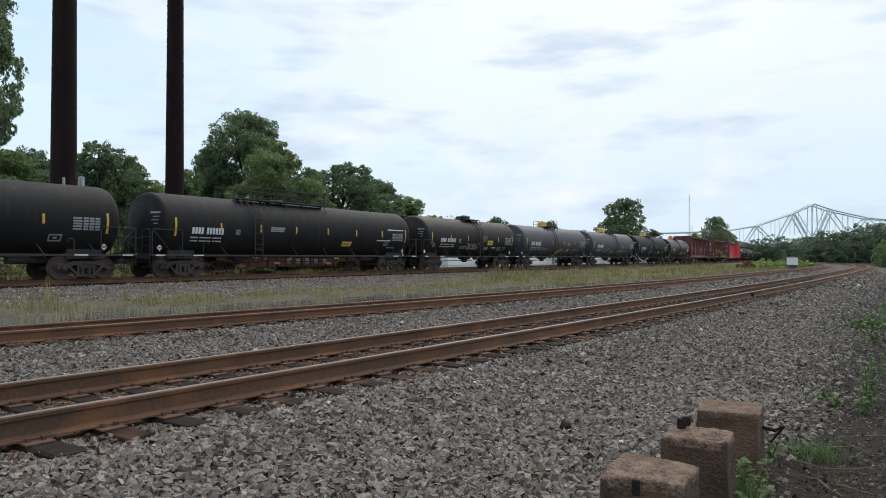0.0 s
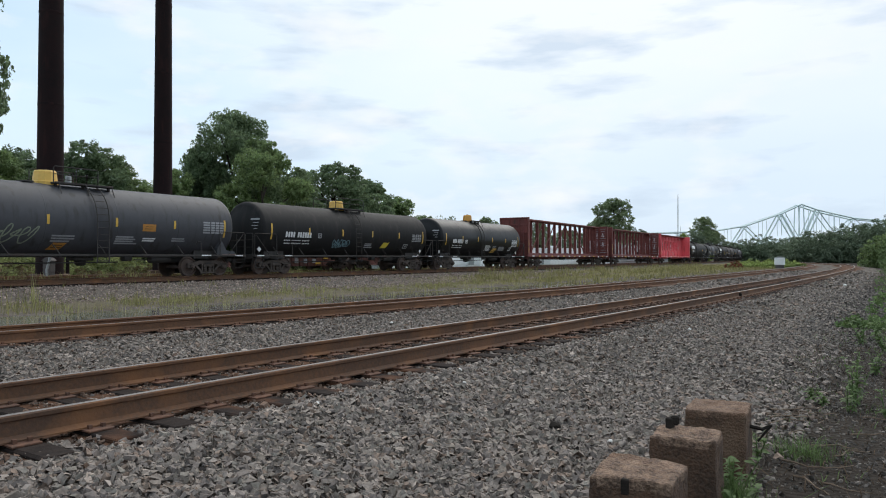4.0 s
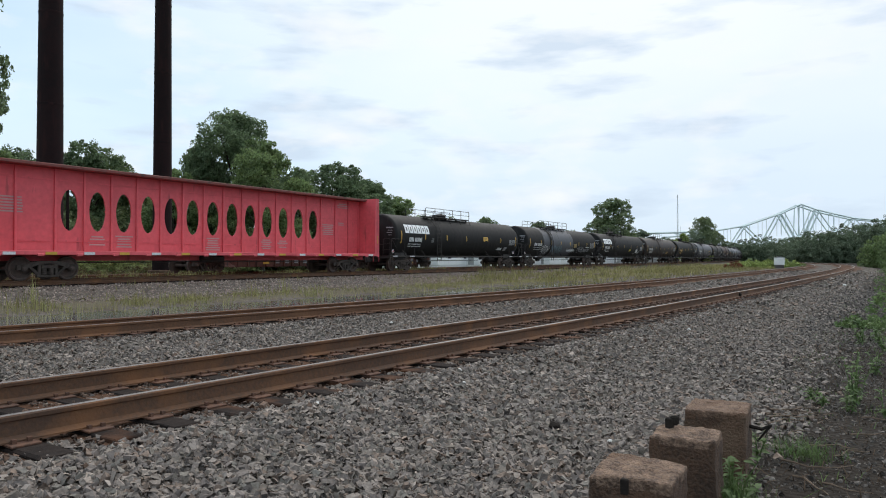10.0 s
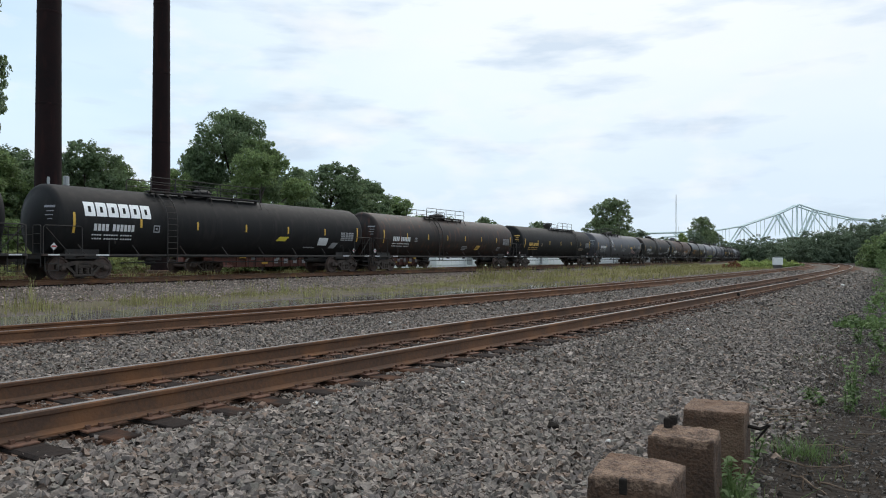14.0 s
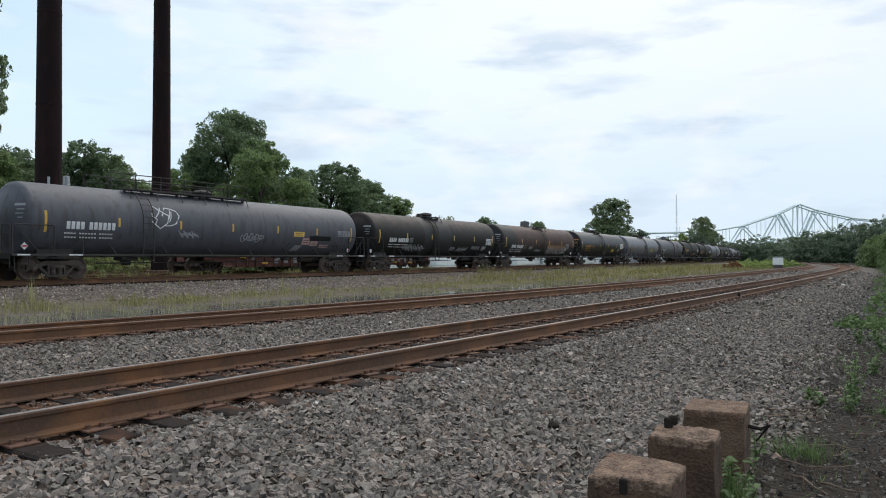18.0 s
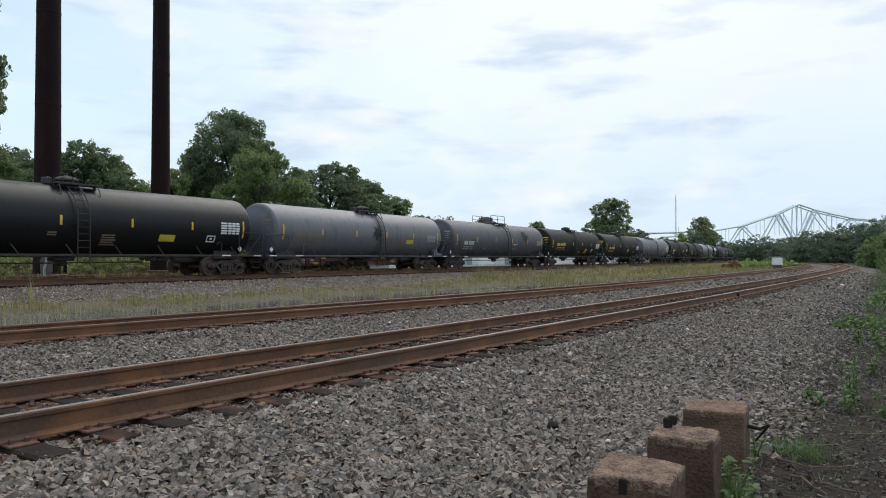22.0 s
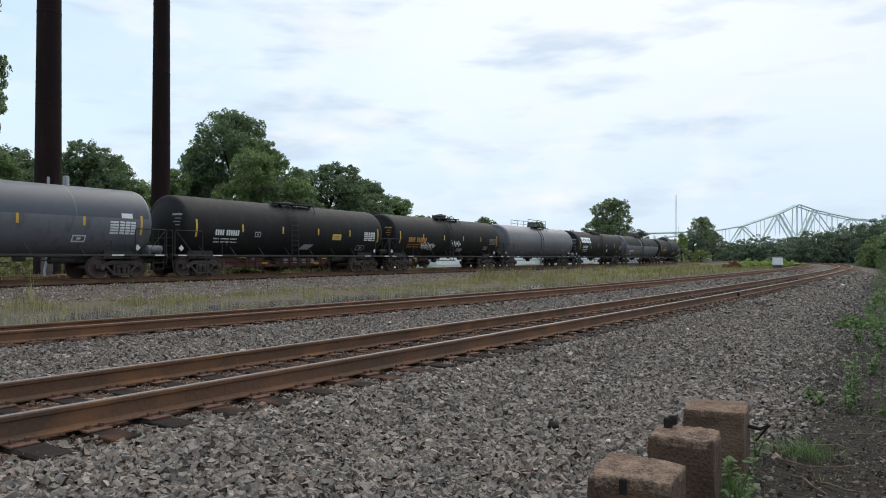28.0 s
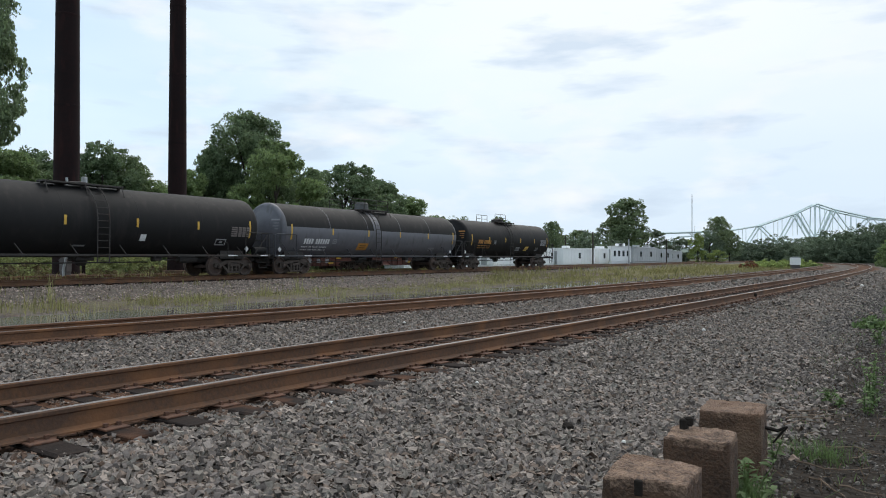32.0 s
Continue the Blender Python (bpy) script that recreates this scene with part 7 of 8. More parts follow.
grass_patch("verge_grass", "thin yellow-green grass along the wet dip", strip_spots(100000, 14, 56, -36, 14,
            lambda x, y, dn, dm, dt, r: (dm < -7.2 - r.uniform(0, 0.8, len(x))) & (dm > -10.2 - r.uniform(0, 3.0, len(x)) ** 1.0) & (dt > 2.6) & patchy(x, y, r), 21, 0.3), 0.075, 22, GRASS, 0.012, 1.2)
grass_patch("tall_grass", "tall pale grass between the second and far track", strip_spots(22000, 38, 130, 2, 26,
            lambda x, y, dn, dm, dt, r: (dm < -4.5) & (dt > 2.6), 23, 0.3), 0.36, 24, GRASS, 0.02, 0.7)
grass_patch("puddle_grass", "sparse stalks standing in shallow water", strip_spots(26000, 12, 40, -40, 8,
            lambda x, y, dn, dm, dt, r: (dm < -6.8) & (dm > -10.5) & patchy(x, y, r), 31, 0.09), 0.26, 32, PALEGRASS, 0.006, 0.45)
grass_patch("far_track_weeds", "sparse weeds along the far track", strip_spots(9000, 22, 60, -40, 10,
            lambda x, y, dn, dm, dt, r: (dt > 2.0) & (dt < 5.5) & (r.uniform(0, 1, len(x)) < 0.25), 25, 0.1), 0.22, 26, GRASS, 0.012)
grass_patch("trackside_grass", "dry grass behind the far track", strip_spots(26000, 30, 80, -40, 0,
            lambda x, y, dn, dm, dt, r: (dt < -2.4) & (dt > -5.0), 27, 0.3), 0.4, 28, PALEGRASS, 0.012, 0.6)
grass_patch("soil_grass", "low green and dry grass on dark soil", strip_spots(9000, 3.2, 26, 16, 40,
            lambda x, y, dn, dm, dt, r: (dn > soil_edge(x, y) - 0.2) & (r.uniform(0, 1, len(x)) < 0.7), 29, 0.14), 0.06, 30, WEED, 0.003, 1.2)


def wisp(px, depth, high, wide, count, label, seed):
    """A tall loose plant: many thin bent stalks from one foot."""
    r = random.Random(seed)
    x, y = place(px, depth)
    z = float(ground_height(np.array([x]), np.array([y]))[0])
    spots = [(x + r.gauss(0, wide), y + r.gauss(0, wide), z) for _ in range(count)]
    grass_patch("tall_weed", label, spots, high, seed, PALEGRASS if seed % 2 else GRASS, 0.009, 0.45)


for i, (px, d, h, w, n) in enumerate(((40, 18.6, 0.55, 0.28, 34), (58, 21.0, 0.7, 0.08, 18), (24, 17.6, 0.34, 0.35, 50), (75, 18.4, 0.32, 0.3, 40), (445, 25.5, 0.6, 0.14, 18), (505, 27.0, 0.7, 0.12, 18),
                                      (240, 20.6, 0.4, 0.2, 40), (300, 21.5, 0.35, 0.2, 40), (868, 44.0, 0.9, 0.5, 90), (560, 27.5, 0.4, 0.25, 40))):
    wisp(px, d, h, w, n, "tall wispy weeds standing on the wet verge", 60 + i)


def build_puddle():
    """Shallow standing water in the dip beyond the second track."""
    ring_a, ring_b = [], []
    for s in np.arange(-16, 44, 1.0):
        w = 0.5 * noise.noise((s * 0.25, 3.1, 0))
        fade = min(1, (44 - s) / 14)
        for dst, side in ((ring_a, -3.2), (ring_b, -3.2 - 4.7 * fade + 0.3 * w)):
            x, y, _ = mid_rail.at(s, side)
            dst.append((x, y, -0.163))
    n = len(ring_a)
    v = ring_a + ring_b + [(x, y, z - 0.05) for x, y, z in ring_a + ring_b]
    f = [(i, i + 1, n + i + 1, n + i) for i in range(n - 1)] + [(3 * n + i, 3 * n + i + 1, 2 * n + i + 1, 2 * n + i) for i in range(n - 1)]
    tagged(new("puddle", mesh_of("puddle", v, f, WATER)), "shallow standing rainwater beside the second track", "water", kind="structure")


build_puddle()


def blade(long, wide, bend):
    """A leaf with a folded midrib that bends over, along +x."""
    v, f = [], []
    for i in range(5):
        t = i / 4
        w = wide * math.sin(math.pi * min(0.97, t * 0.86 + 0.1))
        z = bend * (t - t * t * 1.3) * long
        v += [(t * long, -w, z + w * 0.35), (t * long, 0, z), (t * long, w, z + w * 0.35)]
    for i in range(4):
        for j in (0, 1):
            f.append((3 * i + j, 3 * i + 3 + j, 3 * i + 4 + j, 3 * i + 1 + j))
    return mesh_of("leaf", v, f, WEED, True)


LEAVES = [blade(1.0, 0.2, 0.5), blade(1.0, 0.27, 0.3), blade(1.0, 0.13, 0.7)]


def weed(px, depth, high, leaf, count, label, seed):
    """A broad-leaved weed: a few stems with leaves all the way up."""
    r = random.Random(seed)
    x, y = place(px, depth)
    root = tagged(new("weed"), label, "weed", "weeds beside the ballast")
    root.matrix_basis = pose(x, y, on_ground(x, y))
    stems = []
    for i in range(max(1, count // 12)):
        a, q = r.uniform(0, 6.28), r.uniform(0.1, 0.55) * high
        e = (q * math.cos(a), q * math.sin(a), high * r.uniform(0.7, 1))
        sp = Soup()
        sp.tube([(e[0] * 0.2, e[1] * 0.2, -0.02), (e[0] * 0.5, e[1] * 0.5, e[2] * 0.5), e], [0.006, 0.005, 0.002], 5)
        part("stem", sp.mesh("stem", WEED), root)
        stems.append(e)
    for i in range(count):
        e, t = r.choice(stems), r.uniform(0.08, 1.0)
        s = leaf * (1.15 - 0.5 * t) * r.uniform(0.7, 1.2)
        m = pose(e[0] * t, e[1] * t, e[2] * t) @ pose(0, 0, 0, r.uniform(-25, 25), r.uniform(-45, 10), r.uniform(0, 360)) @ Matrix.Diagonal((s, s, s, 1))
        part("leaf", r.choice(LEAVES), root, m=m)


weed(1506, 6.9, 0.52, 0.085, 90, "leafy green weed on dark soil", 1)
weed(1494, 6.5, 0.26, 0.08, 44, "leafy green weed on dark soil", 2)
weed(1432, 7.0, 0.16, 0.075, 40, "low green weed at the ballast edge", 3)
weed(1450, 6.8, 0.12, 0.075, 30, "low green weed at the ballast edge", 13)
weed(1290, 4.05, 0.32, 0.085, 48, "green weed between two concrete blocks", 4)
weed(1302, 3.75, 0.22, 0.08, 36, "green weed at a concrete block's foot", 5)
weed(1335, 5.0, 0.18, 0.075, 28, "low weed behind a concrete block", 6)
weed(1562, 6.2, 0.32, 0.085, 40, "leafy green weed on dark soil", 7)
weed(1545, 8.6, 0.3, 0.09, 44, "leafy green weed on dark soil", 8)
weed(1520, 11.5, 0.34, 0.11, 48, "leafy green weed on dark soil", 9)
weed(1548, 12.0, 0.4, 0.12, 48, "leafy green weed on dark soil", 10)
weed(1562, 10.5, 0.4, 0.12, 40, "leafy green weed on dark soil", 11)
grass_patch("soil_tuft", "clump of fine green grass beside the blocks", [(2.55 + random.gauss(0, 0.11), 5.1 + random.gauss(0, 0.13), -0.17) for _ in range(320)], 0.13, 41, WEED, 0.0022, 1.3)
grass_patch("block_tuft", "grass blades at the blocks' feet", [(1.62 + random.gauss(0, 0.06), 4.0 + random.gauss(0, 0.16), -0.17) for _ in range(260)], 0.22, 42, WEED, 0.0035, 0.9)
thicket("verge_bushes", "low sprawling green weeds along the edge of the ballast", [(1505, 14.2, 0.3, 0.16, 12), (1528, 14.5, 0.4, 0.24, 18), (1550, 14, 0.45, 0.26, 16), (1564, 16.5, 0.4, 0.35, 14),
        (1573, 20, 0.5, 0.5, 16), (1580, 26, 0.7, 0.7, 20), (1586, 35, 0.9, 1.0, 28), (1590, 48, 1.2, 1.5, 40), (1592, 66, 1.8, 2.4, 70), (1588, 85, 2.0, 2.6, 70)], 26, 0.045, WEED, 8)
thicket("bright_weeds", "bright green weeds beyond the second track", [(px, 96 + (px - 1290) * 0.12, 2.2, 1.0 + 0.3 * math.sin(px), 40) for px in range(1312, 1400, 8)], 26, 0.13, FRESH, 9)
thicket("red_weeds", "rust-red dry weeds beside bright green ones", [(1288, 92, 0.6, 0.6, 14), (1299, 94, 0.8, 1.0, 26)], 26, 0.12, RUSTWEED, 11)
thicket("line_side_scrub", "low rough scrub beyond the weeds by the curve", [(px, 108, 2.4, 0.9 + 0.3 * math.sin(px * 0.3), 22) for px in range(1310, 1400, 16)], 24, 0.16, LEAF2, 10)


def twig(px, depth, long, turn, seed, wide=0.008):
    r = random.Random(seed)
    x, y = place(px, depth)
    pts, h = [], radians(turn)
    for i in range(6):
        t = i / 5 * long
        pts.append((t * math.cos(h), t * math.sin(h), 0.012 + 0.015 * r.random()))
        h += r.uniform(-0.4, 0.4)
    sp = Soup()
    sp.tube(pts, [wide * (1 - 0.13 * i) for i in range(6)], 5)
    ob = tagged(new("twig", sp.mesh("twig", TWIG)), "dead grey-brown twig lying on dark soil", "twig", "twigs on the soil")
    ob.matrix_basis = pose(x, y, on_ground(x, y) + wide)


for i, (px, d, l, a) in enumerate(((1352, 6.3, 0.62, 12), (1348, 6.15, 0.7, 20), (1360, 6.5, 0.55, 2), (1355, 6.0, 0.6, 28), (1345, 6.4, 0.5, -5), (1400, 6.2, 0.7, -10),
                                   (1375, 4.9, 0.75, -52), (1398, 4.55, 0.6, -40), (1430, 5.3, 0.5, -30), (1470, 5.0, 0.6, 25), (1500, 5.6, 0.7, 8), (1450, 4.4, 0.45, -60),
                                   (1520, 6.2, 0.6, -12), (1390, 5.6, 0.4, 40))):
    twig(px, d, l * (1 if i < 5 else 0.6), a, i)


LITTER = mat("dead_litter", (0.11, 0.075, 0.05), (0.055, 0.04, 0.03), rough=0.95, grain=20, bump=0, per="island", spec=0.1)
grass_patch("soil_litter", "dead stalks and leaf litter on dark soil", strip_spots(9000, 3.0, 16, 14, 40,
            lambda x, y, dn, dm, dt, r: dn > soil_edge(x, y) - 0.1, 51), 0.05, 52, LITTER, 0.004, 2.6)


def bracket():
    """A bent dark iron strap at the rear block."""
    sp = Soup()
    sp.tube([(0, 0, 0.30), (0.07, -0.02, 0.285), (0.13, -0.02, 0.31), (0.05, 0.0, 0.2)], [0.012, 0.012, 0.01, 0.006], 5)
    ob = tagged(new("iron_strap", sp.mesh("iron_strap", DARKROCK)), "bent dark iron strap fixed to a block", "iron strap")
    ob.matrix_basis = pose(1.98, 4.6, -0.13)


bracket()


# ---------------------------------------------------------------- beyond the train
def station_at(px, side):
    """Station on the train's line, offset to its side, that lies on a bearing."""
    st = np.arange(-20, 200, 0.5)
    b = [place_px(*train_line.at(s, side)[:2]) for s in st]
    return float(np.interp(px, b, st))


def place_px(x, y):
    return 784 + 1250 * x / max(y, 0.5)


WELL = mat("well_car_brown", (0.16, 0.056, 0.042), (0.085, 0.038, 0.03), rough=0.8, grain=6, blotch=0.7, bump=0.15, c3=(0.035, 0.026, 0.023), streak=True, cover=0.55)


def well_car(px0, px1, seed):
    """A low empty well car: ribbed side plates between two end platforms on trucks."""
    side = -6.2
    s0, s1 = station_at(px0, side), station_at(px1, side)
    half, r = (s1 - s0) / 2, random.Random(seed)
    xa, ya, _ = train_line.at(s0, side)
    xb, yb, _ = train_line.at(s1, side)
    root = tagged(new("well_car"), "empty brown well car with ribbed sides, parked", "freight car", "parked freight cars")
    root.matrix_basis = pose((xa + xb) / 2, (ya + yb) / 2, Z_TRAIN - 0.02, 0, 0, math.degrees(math.atan2(yb - ya, xb - xa)))
    lo = half - 2.4
    for y in (-1, 1):
        sp = Soup()
        a, b = sorted((y * 1.26, y * 1.32))
        sp.prism([(-half + 0.6, 1.0), (half - 0.6, 1.0), (half - 0.6, 0.72), (lo, 0.6), (lo - 0.5, 0.32), (-lo + 0.5, 0.32), (-lo, 0.6), (-half + 0.6, 0.72)], a, b)
        a, b = sorted((y * 1.2, y * 1.42))
        sp.box(-half + 0.6, half - 0.6, a, b, 0.96, 1.06, 0.015)
        wall = part("side_plate", sp.mesh("side_plate", WELL), root)
        n = int(lo * 2 / 0.85)
        for i in range(n + 1):
            x = -lo + 0.6 + (2 * lo - 1.2) * i / n
            sp = Soup()
            a, b = sorted((y * 1.32, y * 1.40))
            sp.box(x - 0.05, x + 0.05, a, b, 0.34, 0.96, 0.01)
            part("rib", sp.mesh("rib", WELL), wall)
    for k in (-1, 1):
        sp = Soup()
        a, b = sorted((k * lo, k * half))
        sp.box(a, b, -1.25, 1.25, 0.92, 1.03, 0.02)
        sp.box(a, b, -0.3, 0.3, 0.6, 0.92, 0.03)
        part("end_platform", sp.mesh("end_platform", WELL), root)
        tr = part("truck", None, root, m=pose(k * (half - 1.1), 0, 0))
        part("side_frame", TRUCK["side_frame"], tr, m=pose(0, -0.99, 0))
        part("side_frame", TRUCK["side_frame"], tr, m=pose(0, 0.99, 0, 0, 0, 180))
        part("bolster", TRUCK["bolster"], tr)
        for w in (-0.89, 0.89):
            part("wheelset", TRUCK["wheelset"], tr, m=pose(w, 0, 0.44))
    sp = Soup()
    sp.box(-lo, lo, -1.2, 1.2, 0.3, 0.36)
    part("floor_plate", sp.mesh("floor_plate", WELL), root)
    for i in range(5):
        sp = Soup()
        sp.box(-0.6 + i * 0.85 - 0.17, -0.6 + i * 0.85 + 0.17, -1.412, -1.405, 0.52, 0.80)
        part("square_plate", sp.mesh("square_plate", GREYP), root, "worn white square plate")
    for x, z in ((-lo + 1.0, 0.9), (-lo + 2.8, 0.55), (lo - 1.2, 0.5), (lo - 0.4, 0.85)):
        sp = Soup()
        sp.box(x - 0.25, x + 0.25, -1.412, -1.405, z - 0.06, z + 0.06)
        part("reflector", sp.mesh("reflector", YELP), root, "yellow reflective plate")
    for i in range(3):
        sp = Soup()
        x = r.uniform(-lo + 1, lo - 2)
        sp.box(x, x + r.uniform(0.2, 0.4), -1.334, -1.326, 0.75, 0.88)
        part("label_plate", sp.mesh("label_plate", GREYP), root)


well_car(318, 592, 1)
well_car(600, 742, 2)
build_track("track_4", Line(*[*train_line.at(0, -6.2)[:2]], 31.22, (-60, 0, 57, 114, 190, 285, 665), (-7e-5, -7e-5, 0.0004, 0.0007, 0.0005, 0.00101, 0.00104)),
            Z_TRAIN - 0.02, 0.0, "siding track half hidden in dry grass", -40, 160, 0, 30, RAILDULL, near=False, gap=0.56)


def trailer(px, depth, long, high, turn, label, seed, windows=3, paint=TRAILER):
    """A site-office trailer on a dark skirt, with windows, a door and roof units."""
    r = random.Random(seed)
    x, y = place(px, depth)
    root = tagged(new("office_trailer"), label, "trailer", "row of trailers beyond the tracks")
    root.matrix_basis = pose(x, y, on_ground(x, y), 0, 0, turn)
    h = long / 2
    sp = Soup()
    sp.box(-h, h, -1.5, 1.5, 0.45, high, 0.05)
    body = part("body", sp.mesh("body", paint), root)
    sp = Soup()
    sp.box(-h + 0.1, h - 0.1, -1.4, 1.4, -0.1, 0.45)
    part("skirt", sp.mesh("skirt", paint), root)
    sp = Soup()
    sp.box(-h - 0.08, h + 0.08, -1.58, 1.58, high, high + 0.1, 0.03)
    part("roof", sp.mesh("roof", paint), root)
    for i in range(windows):
        wx = -h + (i + 0.7) * long / (windows + 0.4)
        sp = Soup()
        ww = min(0.38, long / windows * 0.22)
        sp.box(wx - ww, wx + ww, -1.53, -1.49, 1.35, 2.25, 0.01)
        part("window", sp.mesh("window", DARKGLASS), root)
    sp = Soup()
    sp.box(-h - 0.03, -h + 0.02, -0.45, 0.45, 0.5, 2.5, 0.01)
    part("door", sp.mesh("door", GALV), root)
    for i in range(r.choice((1, 2, 2))):
        wx = r.uniform(-h + 1, h - 1)
        sp = Soup()
        sp.box(wx - 0.5, wx + 0.5, -0.5, 0.5, high + 0.1, high + 0.5, 0.04)
        part("roof_unit", sp.mesh("roof_unit", paint), root)
    for i in range(int(long / 1.2)):
        wx = -h + 0.6 + i * 1.2
        sp = Soup()
        sp.box(wx - 0.02, wx + 0.02, -1.515, -1.499, 0.5, high - 0.03)
        part("siding_batten", sp.mesh("siding_batten", paint), root)


GREYTR = mat("grey_trailer_siding", (0.42, 0.43, 0.43), (0.33, 0.34, 0.34), rough=0.6, grain=2, blotch=0.3, bump=0.05)
for i, (px, d, l, h, a, w, p) in enumerate(((712, 92, 11, 2.6, 62, 2, TRAILER), (790, 98, 11, 2.6, 61, 2, TRAILER), (862, 104, 11, 2.7, 60, 2, TRAILER), (925, 109, 11, 2.9, 60, 2, TRAILER),
                                            (985, 116, 12, 2.9, 55, 1, TRAILER), (1042, 128, 12, 3.0, 57, 3, TRAILER), (1069, 114, 3.0, 2.9, 0, 4, TRAILER), (1102, 128, 12, 2.9, 55, 2, GREYTR),
                                            (1130, 142, 13, 2.9, 54, 3, GREYTR), (1150, 156, 13, 2.9, 54, 3, GREYTR))):
    trailer(px, d, l, h, a, "white site-office trailer with dark windows" if p is TRAILER else "grey-sided trailer in a row of trailers", i, w, p)


def pole(px, depth, z1, r, label, material, name="utility_pole", cap=None):
    x, y = place(px, depth)
    z = on_ground(x, y)
    root = tagged(new(name), label, "pole")
    root.matrix_basis = pose(x, y, z)
    sp = Soup()
    sp.tube([(0, 0, -0.2), (0, 0, (z1 - z) * 0.5), (0.0, 0, z1 - z)], [r, r * 0.92, r * 0.8], 10)
    part("shaft", sp.mesh("shaft", material), root)
    if cap:
        sp = Soup()
        sp.lathe([(z1 - z - cap, r * 1.7), (z1 - z, r * 1.7), (z1 - z + 0.03, r)], "z", 12)
        part("cap", sp.mesh("cap", GALV), root)


pole(1023, 118, 5.6, 0.14, "weathered brown wooden utility pole by the trailers", BARK)
pole(1086, 112, 4.2, 0.12, "short galvanised pole beside the trailers", GALV)
pole(975, 118, 5.0, 0.1, "thin grey pole behind the trailers", BARK)
pole(1152, 140, 5.0, 0.12, "weathered wooden pole by the trailers", BARK)
pole(116, 41, 6.0, 0.10, "slender dark pole with a pale metal head", STACK, "mast", cap=0.6)
pole(74, 41, 6.0, 0.09, "slender dark pole behind the train", STACK, "mast", cap=0.3)


def bent_pipe():
    x, y = place(77, 34)
    sp = Soup()
    sp.tube([(0.1, 0.0, -0.1), (0.05, 0, 0.5), (0.2, 0.0, 1.1), (0.22, 0.0, 3.0), (0.2, 0, 5.0)], [0.06] * 5, 8)
    ob = tagged(new("pipe_pole", sp.mesh("pipe_pole", GALV, True)), "pale galvanised pipe standing behind the train", "pipe")
    ob.matrix_basis = pose(x, y, on_ground(x, y))


bent_pipe()


DIMP = mat("weathered_case", (0.11, 0.095, 0.088), (0.065, 0.056, 0.052), rough=0.8, grain=9, bump=0.1)
CASEP = mat("case_paint", (0.8, 0.8, 0.78), (0.7, 0.7, 0.68), rough=0.6, grain=6, bump=0.03)


def relay_case(px, depth, wide, high, label, foot=0.3):
    x, y = place(px, depth)
    root = tagged(new("relay_case"), label, "signal cabinet")
    root.matrix_basis = pose(x, y, on_ground(x, y), 0, 0, -20)
    w = wide / 2
    sp = Soup()
    sp.box(-w, w, -w * 0.7, w * 0.7, foot, foot + high, 0.03)
    part("case", sp.mesh("case", CASEP if wide > 1 else DIMP), root)
    sp = Soup()
    sp.prism([(-w - 0.06, foot + high), (w + 0.06, foot + high), (w * 0.3, foot + high + 0.16), (-w * 0.3, foot + high + 0.16)], -w * 0.75, w * 0.75)
    part("roof", sp.mesh("roof", GALV if wide > 1 else DIMP), root)
    sp = Soup()
    sp.box(-w * 0.9, w * 0.9, -w * 0.6, w * 0.6, -0.2, foot)
    part("base", sp.mesh("base", DIMP), root)
    sp = Soup()
    sp.box(-w * 0.8, w * 0.8, -w * 0.7 - 0.02, -w * 0.7 - 0.001, foot + 0.06, foot + high - 0.06)
    part("door", sp.mesh("door", CASEP if wide > 1 else DIMP), root)


relay_case(1376, 100, 1.3, 1.0, "white metal relay case among weeds by the curve", 0.5)
relay_case(83, 36, 0.5, 0.6, "small grey cabinet behind the far track", 0.35)


def radio_mast():
    x, y = place(1197, 420)
    root = tagged(new("radio_mast"), "thin grey lattice radio mast beyond the trees", "mast")
    root.matrix_basis = pose(x, y, 0)
    for i, (dx, dy) in enumerate(((-0.4, 0), (0.4, 0), (0, 0.6))):
        sp = Soup()
        sp.tube([(dx, dy, 0), (dx * 0.7, dy * 0.7, 30), (dx * 0.3, dy * 0.3, 39)], 0.07, 5)
        part("leg", sp.mesh("leg", GALV), root)
    for i in range(18):
        sp = Soup()
        z = 2 + i * 2
        sp.tube([(-0.35, 0, z), (0.35, 0, z + 1), (-0.35, 0, z + 2)], 0.035, 4)
        part("brace", sp.mesh("brace", GALV), root)
    sp = Soup()
    sp.tube([(1.5, 0, 0), (1.5, 0, 20)], 0.09, 6)
    part("side_antenna", sp.mesh("side_antenna", GALV), root)


radio_mast()
# wooded green paled towards blue, air haze put into the colour
HILL = mat("hazy_far_hill", (0.13, 0.17, 0.14), (0.10, 0.135, 0.115), rough=1.0, grain=0.05, blotch=0.01, bump=0)


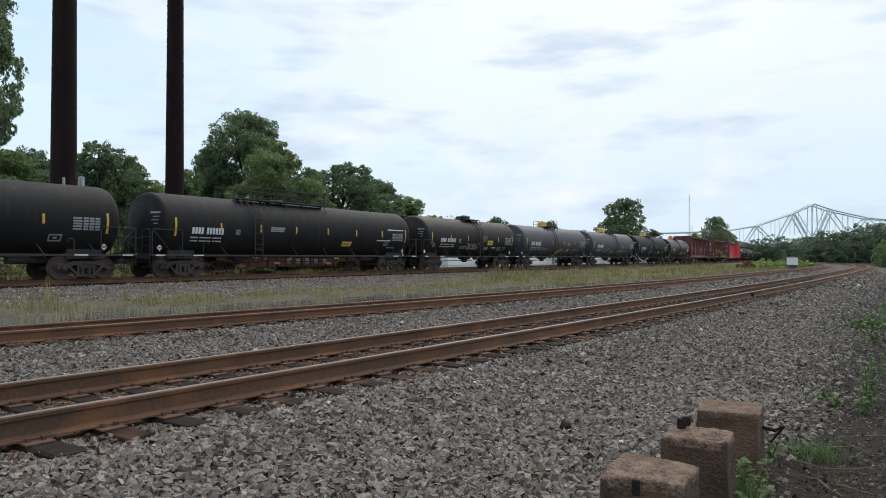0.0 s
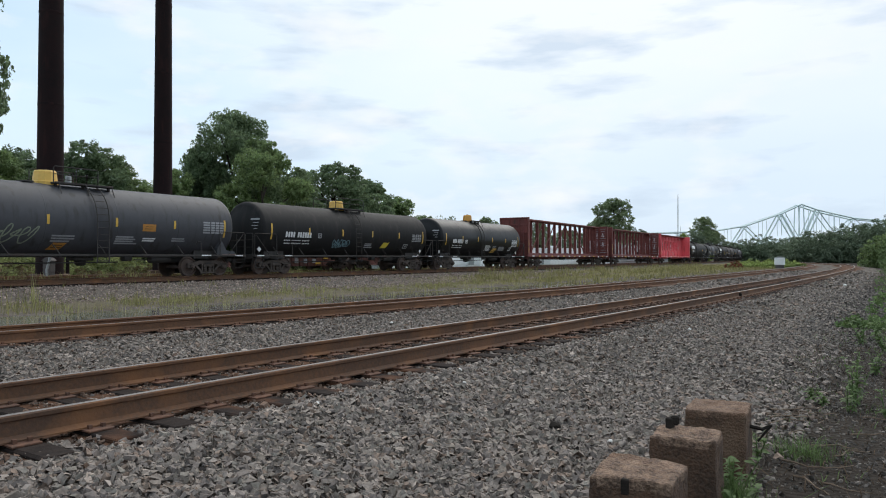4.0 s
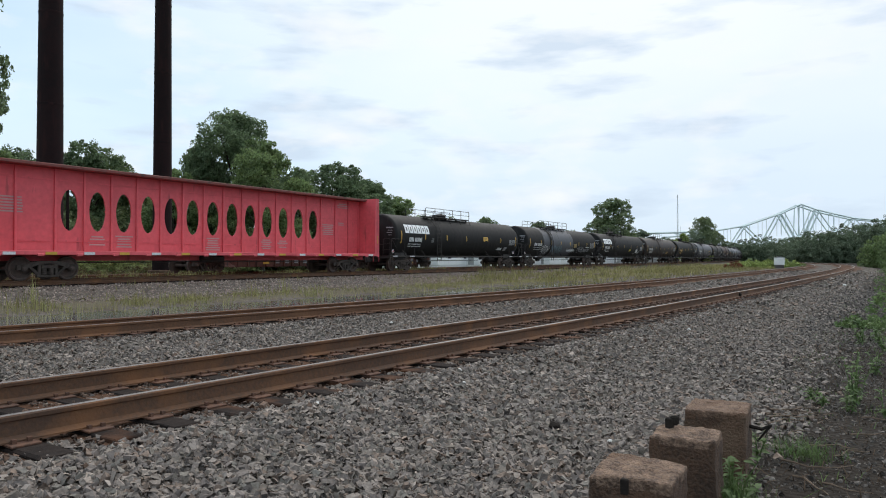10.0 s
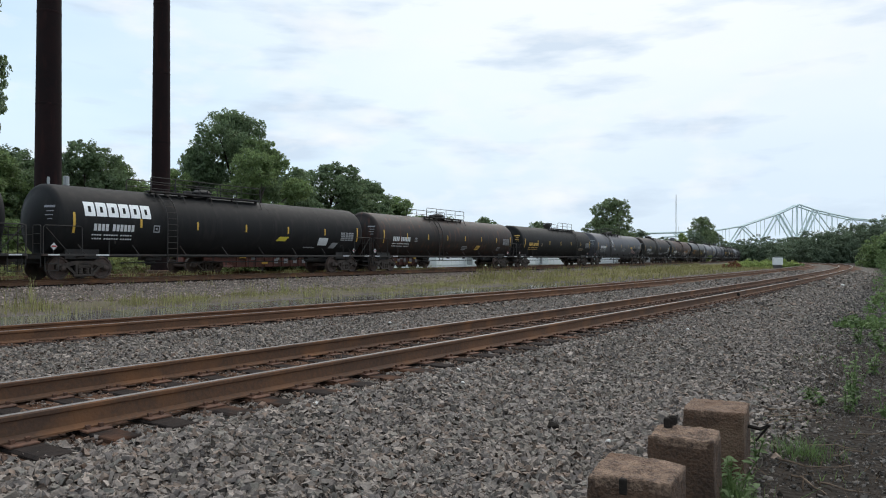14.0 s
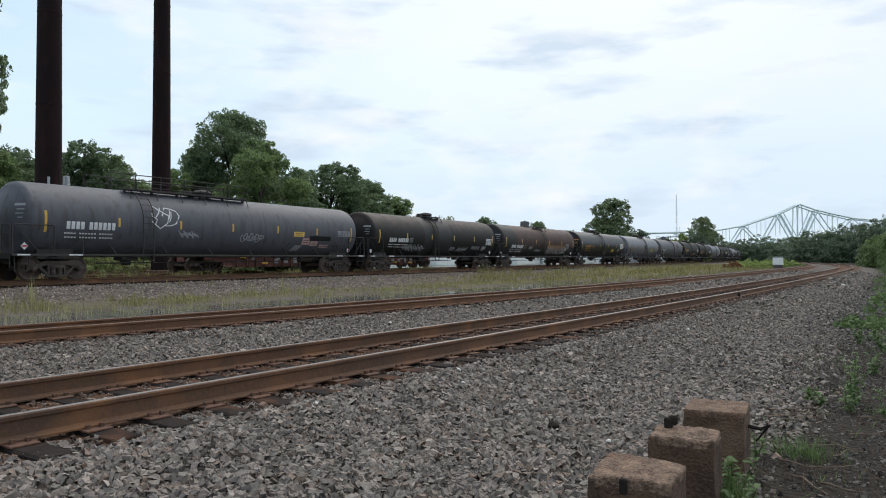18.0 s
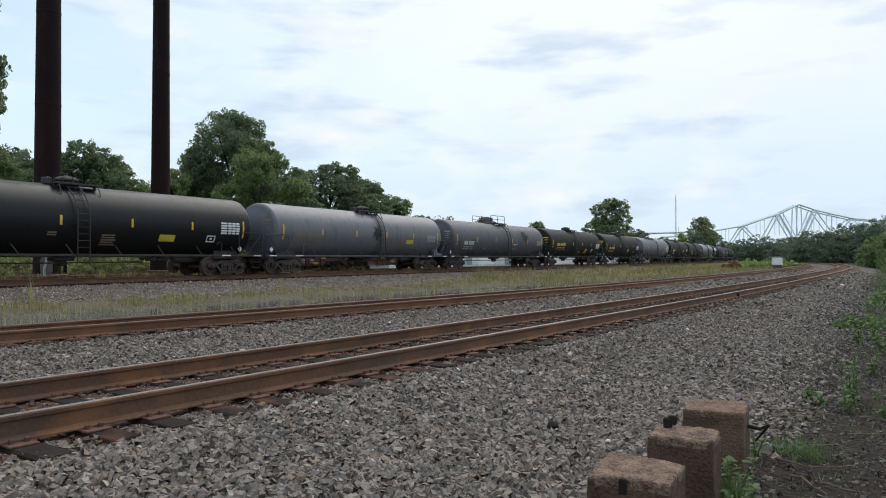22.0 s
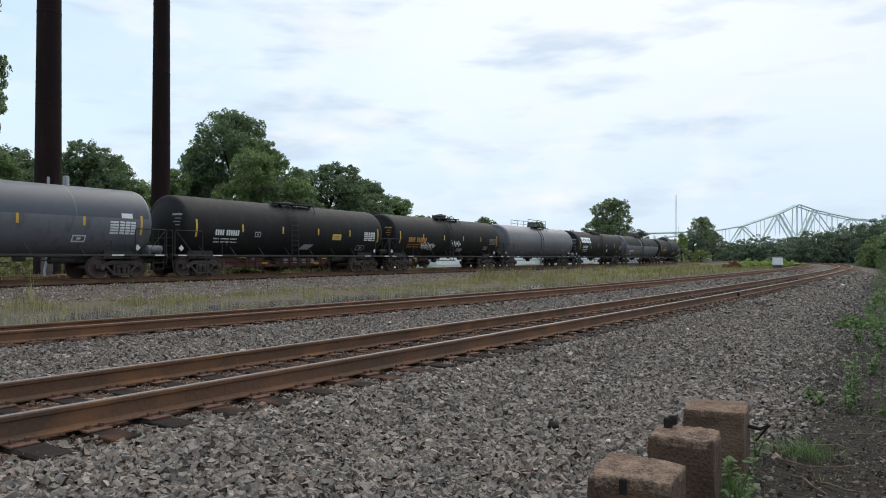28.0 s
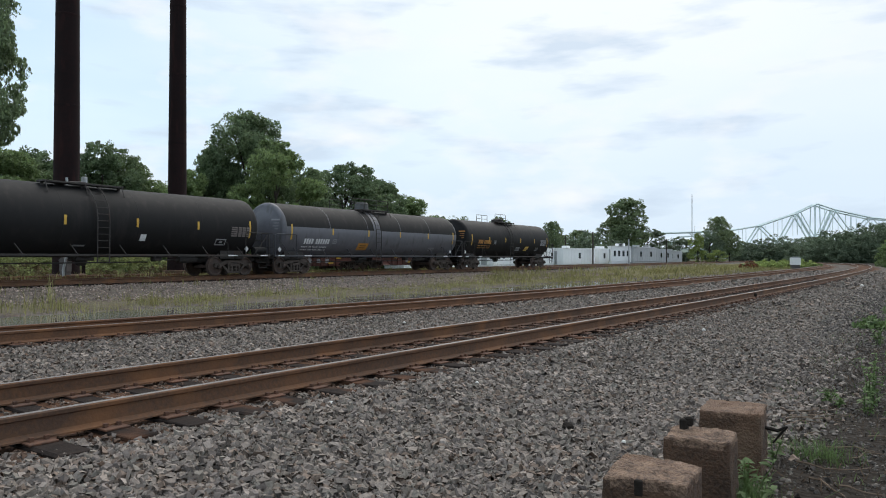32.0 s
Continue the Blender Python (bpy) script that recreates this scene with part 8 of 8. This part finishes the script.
def build_hills():
    v, n = [], 160
    for i in range(n):
        a = radians(-70 + 150 * i / (n - 1))
        h = 22 + 10 * noise.noise((i * 0.09, 0.3, 0)) + 3 * noise.noise((i * 0.9, 1.3, 0))
        for d, z in ((1500, -5), (1560, h * 0.8), (1700, h), (1900, -5)):
            v.append((d * math.sin(a), d * math.cos(a), z))
    f = [(4 * i + j, 4 * i + j + 1, 4 * i + 5 + j, 4 * i + 4 + j) for i in range(n - 1) for j in range(3)]
    tagged(new("backdrop", mesh_of("backdrop", v, f, HILL, True)), "low wooded hills far beyond the river", "hills", kind="structure")


build_hills()


def approach_span():
    """The bridge's far approach: a low truss seen between the trees."""
    root = tagged(new("bridge_approach"), "low pale steel approach span of the bridge", "bridge")
    x, y = place(1180, 640)
    root.matrix_basis = pose(x, y, 0)
    sp = Soup()
    sp.tube([(-14, 0, 10), (-11, 0, 16), (-4, 0, 20), (40, 0, 23)], 0.7, 4)
    part("top_chord", sp.mesh("top_chord", BRIDGE), root)
    sp = Soup()
    sp.tube([(-16, 0, 14), (40, 0, 18.5)], 0.6, 4)
    part("deck", sp.mesh("deck", BRIDGE), root)
    for i in range(7):
        sp = Soup()
        sp.tube([(-10 + i * 8, 0, 0), (-10 + i * 8, 0, 17)], 0.45, 4)
        part("column", sp.mesh("column", BRIDGE), root)


approach_span()


# ---------------------------------------------------------------- what moves
def motions():
    for car, s, half in CARS:
        walk(car, [(t, car_pose(s - SPEED * t, half)) for t in range(33)])
    # wheelsets turn as they roll; all at the same place of a truck share one set of keys
    for w, sets in WHEELS.items():
        turn = math.degrees(SPEED / 0.44)
        n = 32 * FPS
        walk(sets[0], [(32 * i / n, pose(w, 0, 0.44) @ Matrix.Rotation(-radians(turn * 32 * i / n), 4, "Y")) for i in range(n + 1)])
        src = sets[0].animation_data
        for ob in sets[1:]:
            ob.rotation_mode = "QUATERNION"
            ob.animation_data_create()
            ob.animation_data.action = src.action
            ob.animation_data.action_slot = src.action_slot


motions()
